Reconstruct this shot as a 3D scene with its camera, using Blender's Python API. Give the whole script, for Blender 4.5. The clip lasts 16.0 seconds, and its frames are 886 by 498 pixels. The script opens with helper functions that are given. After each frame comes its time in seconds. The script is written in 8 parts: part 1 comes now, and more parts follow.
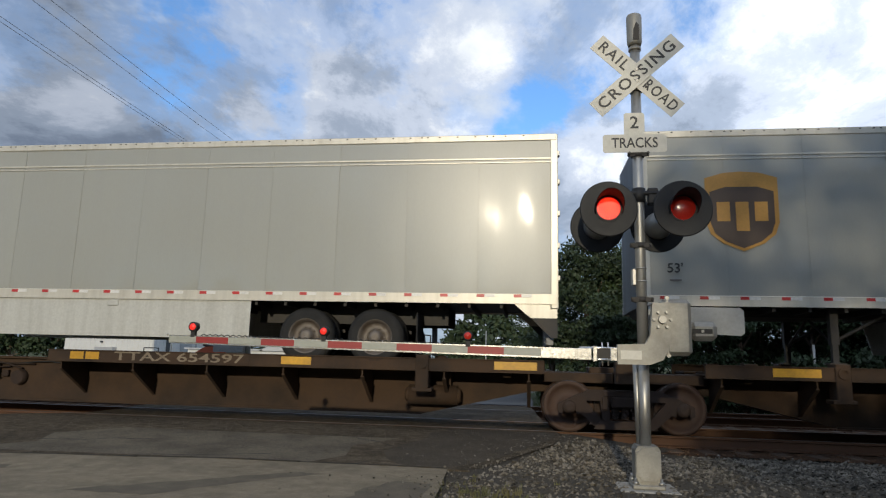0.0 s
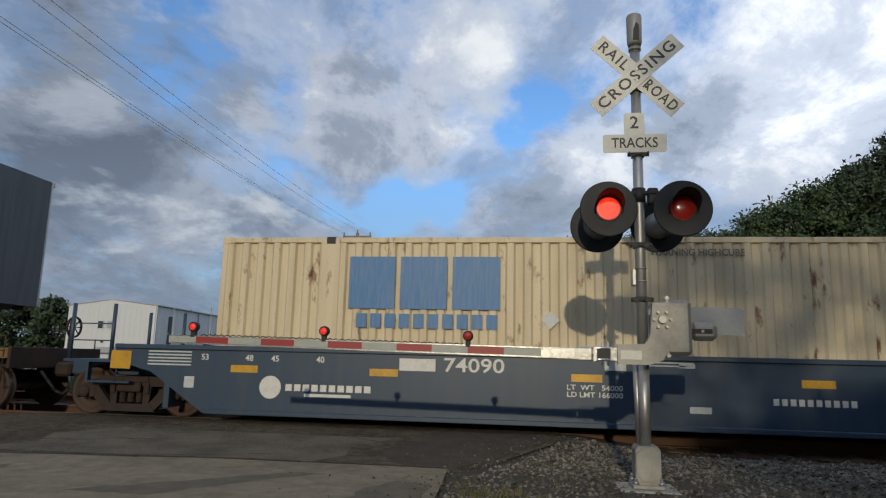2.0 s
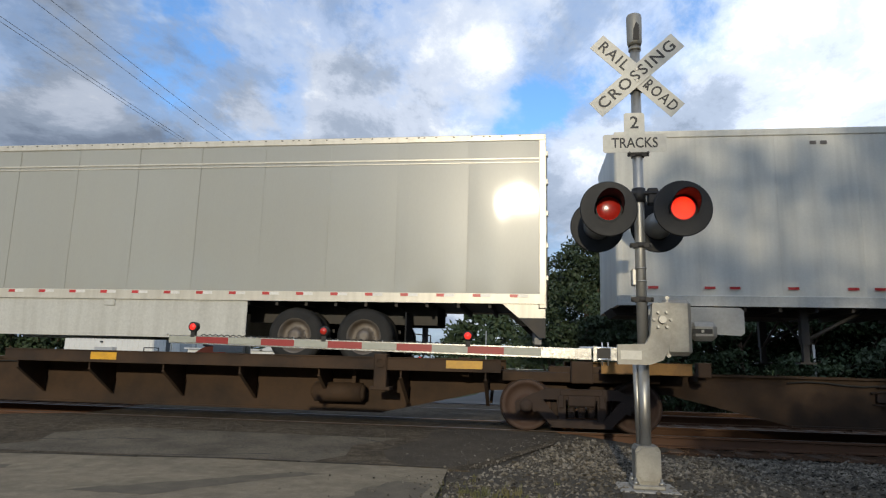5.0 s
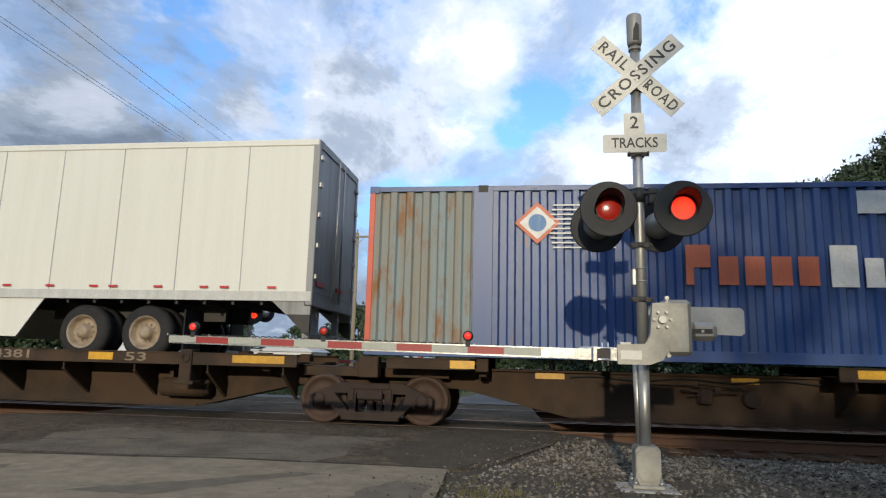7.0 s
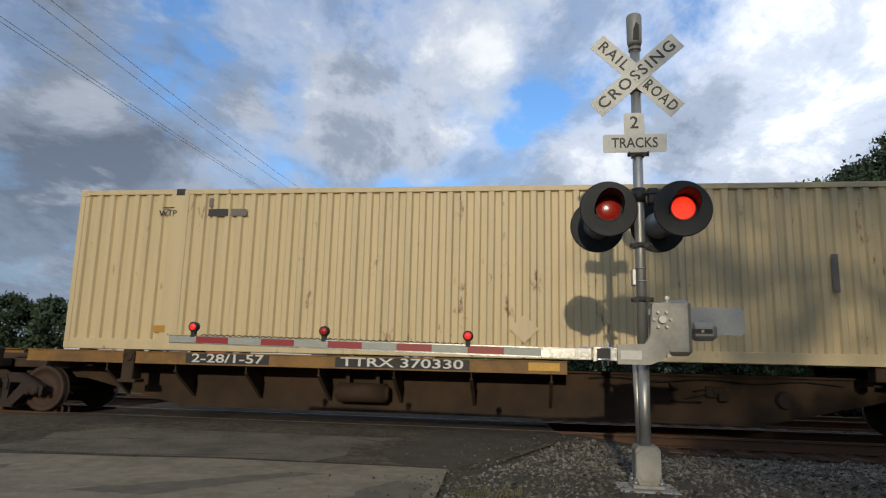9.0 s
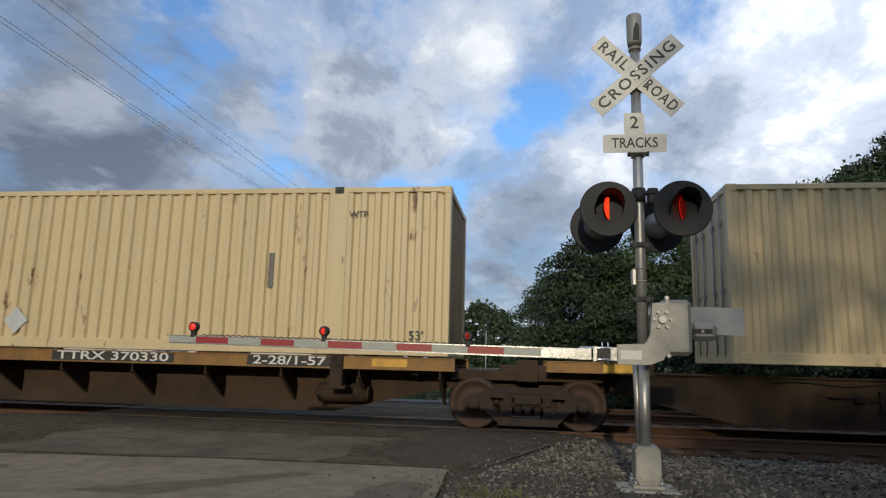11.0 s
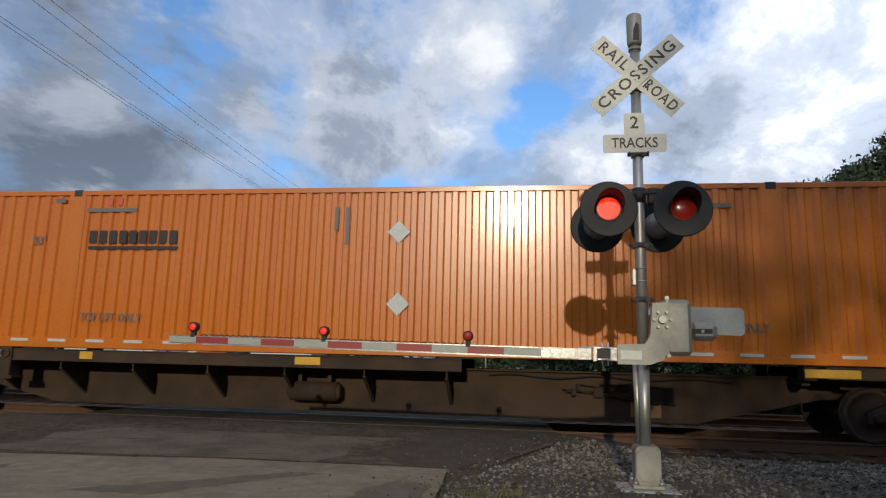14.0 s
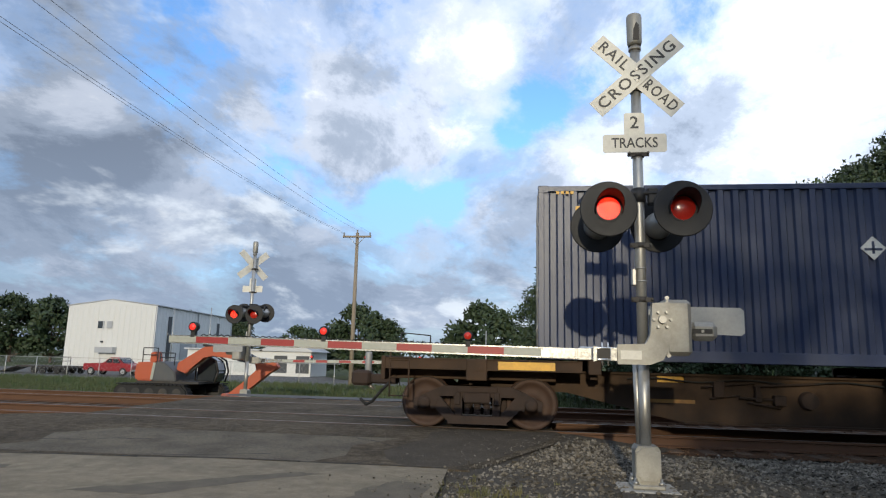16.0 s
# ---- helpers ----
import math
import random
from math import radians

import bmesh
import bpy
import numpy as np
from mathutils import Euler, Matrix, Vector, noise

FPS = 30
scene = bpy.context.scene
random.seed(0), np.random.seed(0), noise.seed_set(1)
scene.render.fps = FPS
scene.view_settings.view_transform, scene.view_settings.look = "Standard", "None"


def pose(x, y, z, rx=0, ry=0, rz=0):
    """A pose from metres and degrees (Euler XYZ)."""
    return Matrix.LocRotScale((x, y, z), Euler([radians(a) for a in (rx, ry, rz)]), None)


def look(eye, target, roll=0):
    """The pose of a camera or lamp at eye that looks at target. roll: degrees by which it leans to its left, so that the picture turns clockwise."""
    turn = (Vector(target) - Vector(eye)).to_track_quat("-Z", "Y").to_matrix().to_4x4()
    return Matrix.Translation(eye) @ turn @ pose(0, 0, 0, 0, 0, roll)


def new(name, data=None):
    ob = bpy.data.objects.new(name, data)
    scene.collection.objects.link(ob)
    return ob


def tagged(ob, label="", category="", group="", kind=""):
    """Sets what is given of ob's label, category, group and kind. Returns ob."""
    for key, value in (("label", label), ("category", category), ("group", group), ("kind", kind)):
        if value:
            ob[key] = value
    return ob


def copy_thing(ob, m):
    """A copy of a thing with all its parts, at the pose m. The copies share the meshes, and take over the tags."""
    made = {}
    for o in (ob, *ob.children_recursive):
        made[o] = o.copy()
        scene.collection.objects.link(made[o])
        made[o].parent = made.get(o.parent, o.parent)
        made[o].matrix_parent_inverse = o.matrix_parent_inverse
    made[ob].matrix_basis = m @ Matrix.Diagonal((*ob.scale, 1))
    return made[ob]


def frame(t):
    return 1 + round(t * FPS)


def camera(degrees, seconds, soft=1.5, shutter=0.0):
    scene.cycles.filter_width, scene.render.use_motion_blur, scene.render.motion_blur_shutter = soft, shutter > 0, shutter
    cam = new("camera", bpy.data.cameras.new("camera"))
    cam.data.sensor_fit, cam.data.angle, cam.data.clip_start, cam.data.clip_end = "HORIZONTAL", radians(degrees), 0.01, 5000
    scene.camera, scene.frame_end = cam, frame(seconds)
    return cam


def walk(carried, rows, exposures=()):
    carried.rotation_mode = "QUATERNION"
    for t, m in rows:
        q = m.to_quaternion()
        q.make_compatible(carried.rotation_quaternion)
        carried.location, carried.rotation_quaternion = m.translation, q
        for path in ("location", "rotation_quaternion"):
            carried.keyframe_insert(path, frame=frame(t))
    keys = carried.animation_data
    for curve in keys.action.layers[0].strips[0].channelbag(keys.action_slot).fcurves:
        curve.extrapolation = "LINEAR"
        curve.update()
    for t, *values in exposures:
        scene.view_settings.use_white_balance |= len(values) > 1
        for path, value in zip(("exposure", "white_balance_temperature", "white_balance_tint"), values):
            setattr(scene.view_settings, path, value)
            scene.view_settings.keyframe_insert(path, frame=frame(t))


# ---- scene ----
# World: x along the track to the right, y away from the camera, z = 0 at the rail heads.
CLIP = 16.0
cam = camera(69.07, CLIP, soft=1.2, shutter=0.025)
EYE = Vector((0.0, 0.0, 1.13))
YAW, PITCH = -0.13664, 0.16974
AIM = Vector((math.sin(YAW) * math.cos(PITCH), math.cos(YAW) * math.cos(PITCH), math.sin(PITCH)))
VIEW = look(EYE, EYE + AIM, 1.4)
walk(cam, [(0, VIEW), (CLIP, VIEW)], exposures=[(0, 0.0), (1.0, -0.10), (1.5, -0.20), (2.2, -0.30), (2.8, -0.10), (4.2, -0.03), (6.3, 0.38), (7.1, 0.38), (7.5, 0.08), (7.7, 0.0), (8.3, -0.16), (9.2, -0.15), (11.3, -0.15), (12.0, -0.17), (12.5, -0.12), (14.5, -0.14), (15.0, -0.02), (15.5, 0.30), (CLIP, 0.35)])

# ---- light ----
SUN_EL, SUN_AZ = radians(13.5), radians(1.5)      # low sun behind the camera
sun_dir = Vector((math.sin(SUN_AZ) * -math.cos(SUN_EL), -math.cos(SUN_AZ) * math.cos(SUN_EL), math.sin(SUN_EL)))
lamp = bpy.data.lights.new("sun", "SUN")
lamp.energy, lamp.angle, lamp.color = 1.95, radians(0.7), (1.0, 0.88, 0.66)
sun_ob = new("sun", lamp)
sun_ob.matrix_world = look(sun_dir * 50, (0, 0, 0))

# ---- sky ----
def nodes_of(tree):
    def n(kind, **kw):
        nd = tree.nodes.new(kind)
        for k, v in kw.items():
            if k == "op":
                nd.operation = v
            elif k == "blend":
                nd.blend_type = v
        return nd
    return n, tree.links.new


# where the cover breaks to blue, and where the clouds are bright or heavy
GAPS = (((0.018, 0.925, 0.38), 0.10, -0.200),
        ((-0.029, 0.939, 0.342), 0.06, -0.140),
        ((-0.206, 0.950, 0.235), 0.08, -0.190),
        ((-0.129, 0.962, 0.240), 0.06, -0.130),
        ((-0.278, 0.905, 0.320), 0.13, 0.130),
        ((-0.165, 0.925, 0.338), 0.10, 0.120),
        ((-0.494, 0.774, 0.396), 0.16, -0.170),
        ((-0.345, 0.862, 0.370), 0.08, -0.120),
        ((-0.379, 0.827, 0.416), 0.10, -0.100),
        ((0.343, 0.854, 0.392), 0.34, 0.160),
        ((-0.59, 0.747, 0.306), 0.13, 0.140),
        ((-0.090, 0.880, 0.460), 0.12, 0.120),
        ((-0.608, 0.764, 0.217), 0.28, 0.140),
        ((0.102, 0.955, 0.278), 0.12, 0.140),
        ((-0.354, 0.931, 0.092), 0.16, 0.120))
BODIES = (((-0.589, 0.744, 0.316), 0.08, 0.130),
        ((-0.619, 0.718, 0.318), 0.05, 0.060),
        ((-0.090, 0.880, 0.460), 0.13, 0.110),
        ((-0.101, 0.924, 0.37), 0.10, 0.060),
        ((-0.317, 0.881, 0.35), 0.12, 0.060),
        ((0.339, 0.836, 0.432), 0.30, 0.130),
        ((0.102, 0.955, 0.278), 0.10, 0.120),
        ((-0.057, 0.897, 0.438), 0.08, 0.100),
        ((-0.612, 0.755, 0.238), 0.17, -0.120),
        ((-0.568, 0.783, 0.254), 0.08, -0.050),
        ((-0.644, 0.745, 0.174), 0.12, -0.100),
        ((0.189, 0.935, 0.301), 0.07, -0.100),
        ((0.265, 0.886, 0.381), 0.05, -0.070),
        ((0.421, 0.834, 0.357), 0.08, -0.030),
        ((-0.286, 0.9, 0.33), 0.05, -0.050),
        ((-0.271, 0.911, 0.311), 0.08, -0.060),
        ((-0.405, 0.912, 0.056), 0.17, -0.200),
        ((-0.29, 0.953, 0.087), 0.14, -0.180),
        ((-0.624, 0.686, 0.373), 0.10, -0.050),
        ((-0.323, 0.938, 0.124), 0.05, 0.100),
        ((-0.645, 0.752, 0.138), 0.06, 0.090))


def build_sky():
    w = bpy.data.worlds.new("cloudy_sky")
    scene.world = w
    w.use_nodes = True
    tr = w.node_tree
    n, link = nodes_of(tr)
    bg = tr.nodes["Background"]
    bg.inputs[1].default_value = 0.1
    sk = n("ShaderNodeTexSky")
    sk.sky_type, sk.sun_disc, sk.sun_elevation, sk.sun_rotation = "NISHITA", False, SUN_EL, math.pi + SUN_AZ
    sk.air_density, sk.dust_density, sk.ozone_density = 1.0, 0.3, 2.5
    tc = n("ShaderNodeTexCoord")
    sep = n("ShaderNodeSeparateXYZ")
    link(tc.outputs["Generated"], sep.inputs[0])
    # the cloud deck is a plane overhead: divide by the height of the view ray
    up = n("ShaderNodeMath", op="ADD"); up.inputs[1].default_value = 0.30
    link(sep.outputs[2], up.inputs[0])
    mx = n("ShaderNodeMath", op="MAXIMUM"); mx.inputs[1].default_value = 0.05
    link(up.outputs[0], mx.inputs[0])
    dx = n("ShaderNodeMath", op="DIVIDE"); dy = n("ShaderNodeMath", op="DIVIDE")
    link(sep.outputs[0], dx.inputs[0]); link(mx.outputs[0], dx.inputs[1])
    link(sep.outputs[1], dy.inputs[0]); link(mx.outputs[0], dy.inputs[1])
    com = n("ShaderNodeCombineXYZ")
    link(dx.outputs[0], com.inputs[0]); link(dy.outputs[0], com.inputs[1])

    def cloud_noise(scale, off, detail, rough, dist):
        mp = n("ShaderNodeMapping")
        mp.inputs["Location"].default_value = off
        mp.inputs["Rotation"].default_value = (0, 0, radians(-25))
        mp.inputs["Scale"].default_value = (scale, scale * 0.75, scale)
        link(com.outputs[0], mp.inputs[0])
        t = n("ShaderNodeTexNoise")
        t.inputs["Scale"].default_value, t.inputs["Detail"].default_value = 1.0, detail
        t.inputs["Roughness"].default_value, t.inputs["Distortion"].default_value = rough, dist
        link(mp.outputs[0], t.inputs[0])
        return t.outputs[0]

    def ramp(src, stops):
        r = n("ShaderNodeValToRGB")
        r.color_ramp.interpolation = "EASE"
        e = r.color_ramp.elements
        e[0].position, e[0].color = stops[0][0], (*stops[0][1], 1)
        e[1].position, e[1].color = stops[-1][0], (*stops[-1][1], 1)
        for p, c in stops[1:-1]:
            x = e.new(p); x.color = (*c, 1)
        link(src, r.inputs[0])
        return r.outputs[0]

    def mixc(fac, a, b, blend="MIX"):
        m = n("ShaderNodeMix"); m.data_type = "RGBA"; m.blend_type = blend
        if isinstance(fac, float):
            m.inputs[0].default_value = fac
        else:
            link(fac, m.inputs[0])
        for s, i in ((a, 6), (b, 7)):
            if isinstance(s, tuple):
                m.inputs[i].default_value = (*s, 1)
            else:
                link(s, m.inputs[i])
        return m.outputs[2]

    def lean(src, spots):
        """Push the cloud pattern up or down around view directions: (direction, radius, amount)."""
        for (vx, vy, vz), r, amt in spots:
            ds = n("ShaderNodeVectorMath", op="DISTANCE")
            link(tc.outputs["Generated"], ds.inputs[0])
            ds.inputs[1].default_value = (vx, vy, vz)
            mr = n("ShaderNodeMapRange"); mr.interpolation_type = "SMOOTHERSTEP"
            link(ds.outputs["Value"], mr.inputs[0])
            for k, v in enumerate((0.0, r, amt, 0.0)):
                mr.inputs[k + 1].default_value = v
            ad = n("ShaderNodeMath", op="ADD")
            link(src, ad.inputs[0]); link(mr.outputs[0], ad.inputs[1])
            src = ad.outputs[0]
        return src

    cover = ramp(lean(cloud_noise(1.75, (3.1, 7.35, 0), 9, 0.64, 0.2), GAPS), [(0.36, (0, 0, 0)), (0.47, (0.7, 0.7, 0.7)), (0.56, (1, 1, 1))])
    body = ramp(lean(cloud_noise(3.0, (1.7, 4.2, 2), 10, 0.66, 0.25), BODIES), [(0.30, (2.0, 2.5, 3.4)), (0.44, (3.6, 4.3, 5.5)), (0.56, (5.8, 6.5, 7.8)), (0.70, (9.1, 9.5, 10.0))])
    # overcast is heavier and greyer towards the west end of the track, brighter to the east
    side = n("ShaderNodeMapRange"); link(sep.outputs[0], side.inputs[0])
    side.inputs[1].default_value, side.inputs[2].default_value = -0.75, 0.35
    side.inputs[3].default_value, side.inputs[4].default_value = 0.66, 1.40
    body2 = n("ShaderNodeVectorMath", op="SCALE"); link(body, body2.inputs[0]); link(side.outputs[0], body2.inputs[3])
    blue = mixc(1.0, sk.outputs[0], (0.80, 1.02, 1.25), "MULTIPLY")
    blue2 = n("ShaderNodeVectorMath", op="SCALE"); link(blue, blue2.inputs[0]); blue2.inputs[3].default_value = 1.9
    sky = mixc(cover, blue2.outputs[0], body2.outputs[0])
    # thin grey-blue layer low over the horizon
    low = ramp(sep.outputs[2], [(0.0, (0.75, 0.75, 0.75)), (0.16, (0.5, 0.5, 0.5)), (0.34, (0, 0, 0))])
    haze = mixc(low, sky, (2.4, 3.1, 4.3))
    strip = ramp(cloud_noise(2.2, (5.0, 1.0, 4), 6, 0.6, 0.2), [(0.55, (0, 0, 0)), (0.68, (0.7, 0.7, 0.7))])
    out = mixc(strip, haze, (7.5, 8.2, 9.0))
    link(out, bg.inputs[0])


build_sky()


# ---- materials ----
MATS = {}


def paint(name, base, rough=0.6, metal=0.0, dirt=None, dirt_amt=0.35, dirt_scale=1.2, streak=False, grain=25.0, grain_amt=0.12,
          bump=0.0, bump_scale=60.0, vary=0.0, coat=0.0, rust=None, rust_amt=0.0, rust_scale=3.0, emit=None, emit_str=0.0, stretch=(1, 1, 1), rvar=0.08, mottle=None, island=0.0, spec=0.5, coat_rough=0.12):
    """Procedural surface: base colour, broad stains, fine grain, optional rust spots and relief."""
    if name in MATS:
        return MATS[name]
    m = bpy.data.materials.new(name)
    m.use_nodes = True
    tr = m.node_tree
    n, link = nodes_of(tr)
    bs = tr.nodes["Principled BSDF"]
    tc = n("ShaderNodeTexCoord")

    def tex(scale, detail=5.0, rgh=0.6, st=(1, 1, 1), off=0.0):
        mp = n("ShaderNodeMapping")
        mp.inputs["Scale"].default_value = st
        mp.inputs["Location"].default_value = (off, off * 0.7, off * 1.3)
        link(tc.outputs["Object"], mp.inputs[0])
        t = n("ShaderNodeTexNoise")
        t.inputs["Scale"].default_value, t.inputs["Detail"].default_value, t.inputs["Roughness"].default_value = scale, detail, rgh
        link(mp.outputs[0], t.inputs[0])
        return t.outputs[0]

    def span(src, a, b, lo=0.0, hi=1.0):
        r = n("ShaderNodeMapRange")
        for i, v in enumerate((a, b, lo, hi)):
            r.inputs[i + 1].default_value = v
        link(src, r.inputs[0])
        return r.outputs[0]

    def mix(fac, a, b, blend="MIX"):
        x = n("ShaderNodeMix"); x.data_type = "RGBA"; x.blend_type = blend
        link(fac, x.inputs[0])
        for s, i in ((a, 6), (b, 7)):
            if isinstance(s, tuple):
                x.inputs[i].default_value = (*s, 1)
            else:
                link(s, x.inputs[i])
        return x.outputs[2]

    dirt = dirt or tuple(c * 0.45 for c in base)
    st = (5.0, 5.0, 0.35) if streak else stretch
    col = mix(span(tex(dirt_scale, st=st), 0.42, 0.72, 0.0, dirt_amt), tuple(base), dirt)
    fine = tex(grain, 4.0, 0.7, st=stretch, off=3.0)
    g = n("ShaderNodeVectorMath", op="SCALE")
    link(col, g.inputs[0]); link(span(fine, 0.25, 0.75, 1 - grain_amt, 1 + grain_amt), g.inputs[3])
    col = g.outputs[0]
    if mottle:
        g = n("ShaderNodeVectorMath", op="SCALE")
        link(col, g.inputs[0]); link(span(tex(mottle[0], 5.0, 0.65, off=11.0), 0.3, 0.7, 1 - mottle[1], 1 + mottle[1]), g.inputs[3])
        col = g.outputs[0]
    if island:
        ge = n("ShaderNodeNewGeometry")
        g = n("ShaderNodeVectorMath", op="SCALE")
        link(col, g.inputs[0]); link(span(ge.outputs["Random Per Island"], 0, 1, 1 - island, 1 + island), g.inputs[3])
        col = g.outputs[0]
    if vary:
        oi = n("ShaderNodeObjectInfo")
        g = n("ShaderNodeVectorMath", op="SCALE")
        link(col, g.inputs[0]); link(span(oi.outputs["Random"], 0, 1, 1 - vary, 1 + vary), g.inputs[3])
        col = g.outputs[0]
    if rust:
        col = mix(span(tex(rust_scale, 6.0, 0.7, st=(1.6, 1.6, 0.55), off=7.0), 0.62 - rust_amt * 0.2, 0.70 - rust_amt * 0.1), col, rust)
    link(col, bs.inputs["Base Color"])
    bs.inputs["Metallic"].default_value = metal
    bs.inputs["Specular IOR Level"].default_value = spec
    link(span(fine, 0.2, 0.8, max(0.02, rough - rvar), min(1.0, rough + rvar)), bs.inputs["Roughness"])
    if coat:
        bs.inputs["Coat Weight"].default_value = coat
        bs.inputs["Coat Roughness"].default_value = coat_rough
    if bump:
        b = n("ShaderNodeBump")
        b.inputs["Strength"].default_value, b.inputs["Distance"].default_value = 1.0, bump
        link(tex(bump_scale, 4.0, 0.6, st=stretch, off=5.0), b.inputs["Height"])
        link(b.outputs[0], bs.inputs["Normal"])
    if emit:
        bs.inputs["Emission Color"].default_value = (*emit, 1)
        bs.inputs["Emission Strength"].default_value = emit_str
    MATS[name] = m
    return m


RUSTC = (0.16, 0.065, 0.03)
M_ALU = paint("trailer_aluminium", (0.345, 0.345, 0.305), 0.30, 0.0, (0.33, 0.33, 0.30), 0.5, 0.8, True, 30, 0.03, 0.0013, 1.1, stretch=(2.0, 1, 0.4), rvar=0.015, vary=0.04, coat=0.75, coat_rough=0.04, spec=0.3)
M_TRIMW = paint("cream_white_trailer_rail", (0.60, 0.57, 0.49), 0.34, 0.15, (0.40, 0.37, 0.30), 0.5, 1.5, True, 30, 0.03, rvar=0.03)
M_ALUTRIM = paint("aluminium_trim", (0.60, 0.59, 0.55), 0.28, 0.7, (0.40, 0.38, 0.34), 0.5, 1.5, True, 30, 0.06)
M_WHITE_TR = paint("white_trailer_skin", (0.70, 0.68, 0.60), 0.5, 0.0, (0.48, 0.46, 0.39), 0.5, 0.9, True, 30, 0.05, 0.0008, 2.0, vary=0.03)
M_WHITE_TR2 = paint("clean_white_trailer_skin", (0.67, 0.66, 0.585), 0.52, 0.0, (0.56, 0.54, 0.46), 0.35, 0.9, True, 30, 0.04, 0.0010, 2.0, vary=0.035)
M_DOORGREY = paint("weathered_door_panel", (0.27, 0.27, 0.265), 0.55, 0.0, (0.13, 0.125, 0.115), 0.6, 1.5, True)
# Silver trailers' front walls: their shade is put into this dark grey.
M_NOSESHADE = paint("shade_dark_trailer_nose", (0.12, 0.125, 0.13), 0.6, 0, (0.07, 0.07, 0.068), 0.6, 1.5, True)
M_DARKSTEEL = paint("dark_chassis_steel", (0.035, 0.034, 0.033), 0.65, 0.2, (0.07, 0.055, 0.04), 0.6, 2.5)
M_RUBBER = paint("tyre_rubber", (0.013, 0.013, 0.013), 0.85, 0, (0.03, 0.028, 0.025), 0.6, 3.0, bump=0.003, bump_scale=40)
M_RIMW = paint("white_wheel_rim", (0.33, 0.26, 0.18), 0.6, 0.0, (0.12, 0.075, 0.045), 0.7, 5.0)
M_RIMD = paint("dark_wheel_rim", (0.16, 0.14, 0.12), 0.55, 0.3, (0.08, 0.05, 0.03), 0.6, 5.0)
M_SKIRT = paint("trailer_skirt", (0.52, 0.52, 0.48), 0.4, 0.0, (0.33, 0.32, 0.28), 0.5, 1.2, True)
M_RED_RF = paint("red_reflector_tape", (0.50, 0.035, 0.035), 0.35, 0, vary=0.1)
M_WHITE_RF = paint("white_reflector_tape", (0.75, 0.74, 0.70), 0.3, 0)
M_YELLOW_RF = paint("yellow_reflector_tape", (0.62, 0.33, 0.02), 0.45, 0, (0.3, 0.16, 0.03), 0.5, 6, vary=0.15)
M_CREAM = paint("cream_container_paint", (0.62, 0.485, 0.27), 0.5, 0.0, (0.42, 0.35, 0.20), 0.4, 0.9, True, 30, 0.05, 0.0008, 8, rust=RUSTC, rust_amt=0.0, rust_scale=2.2)
M_PALE = paint("pale_cream_container_paint", (0.66, 0.55, 0.36), 0.55, 0.0, (0.43, 0.33, 0.19), 0.5, 0.9, True, 30, 0.06, 0.0008, 8, rust=RUSTC, rust_amt=0.18, rust_scale=2.6)
M_ORANGE = paint("orange_container_paint", (0.57, 0.16, 0.012), 0.30, 0.0, (0.48, 0.10, 0.012), 0.45, 0.9, True, 30, 0.05, 0.0008, 6, coat=0.35)
M_NAVY = paint("navy_container_paint", (0.024, 0.038, 0.088), 0.42, 0.0, (0.05, 0.06, 0.088), 0.6, 0.9, True, 30, 0.08, 0.0008, 8)
M_BLUE = paint("blue_container_paint", (0.020, 0.062, 0.20), 0.42, 0.0, (0.05, 0.075, 0.14), 0.6, 0.9, True, 30, 0.08, 0.0008, 8, rust=RUSTC, rust_amt=-0.1, rust_scale=2.4)
M_TEAL = paint("faded_teal_panel", (0.20, 0.25, 0.25), 0.6, 0.0, (0.24, 0.15, 0.06), 0.8, 1.0, True, 30, 0.1, 0.001, 10, rust=(0.22, 0.10, 0.03), rust_amt=0.55, rust_scale=1.6)
M_REDEND = paint("red_orange_end_post", (0.60, 0.10, 0.05), 0.5, 0, (0.35, 0.06, 0.03), 0.5, 2)
# Darker orange: dirt on the doors, shade put into the end walls.
M_ORANGEEND = paint("dirty_shaded_orange_container_end", (0.32, 0.085, 0.012), 0.6, 0, (0.14, 0.04, 0.012), 0.8, 1.2, True)
# The navy box's end is a deeper tone of its side colour.
M_NAVYEND = paint("darker_navy_container_end", (0.016, 0.026, 0.062), 0.6, 0.0, (0.03, 0.034, 0.05), 0.6, 1.2, True)
# End wall in a darker tan than the cream sides.
M_CREAMEND = paint("darker_tan_container_end", (0.34, 0.24, 0.125), 0.6, 0, (0.15, 0.10, 0.06), 0.8, 1.2, True)
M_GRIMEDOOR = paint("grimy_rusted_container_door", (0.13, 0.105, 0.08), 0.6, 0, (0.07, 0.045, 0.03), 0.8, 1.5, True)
# Brown doors, with the shadow on that end mixed into the colour.
M_DOORDARK = paint("shadowed_brown_container_door", (0.045, 0.026, 0.024), 0.6, 0, (0.02, 0.014, 0.013), 0.6, 2, True)
M_WELL = paint("dark_blue_well_car_paint", (0.025, 0.05, 0.085), 0.42, 0.0, (0.05, 0.065, 0.08), 0.6, 1.0, True, 30, 0.1, 0.001, 10)
M_BROWN = paint("brown_spine_car_paint", (0.056, 0.031, 0.015), 0.85, 0.0, (0.017, 0.011, 0.007), 0.9, 1.3, False, 20, 0.18, 0.002, 15)
M_OCHRE = paint("faded_yellow_spine_car_paint", (0.27, 0.135, 0.026), 0.6, 0.0, (0.10, 0.055, 0.025), 0.9, 1.6, False, 20, 0.18, 0.002, 15)
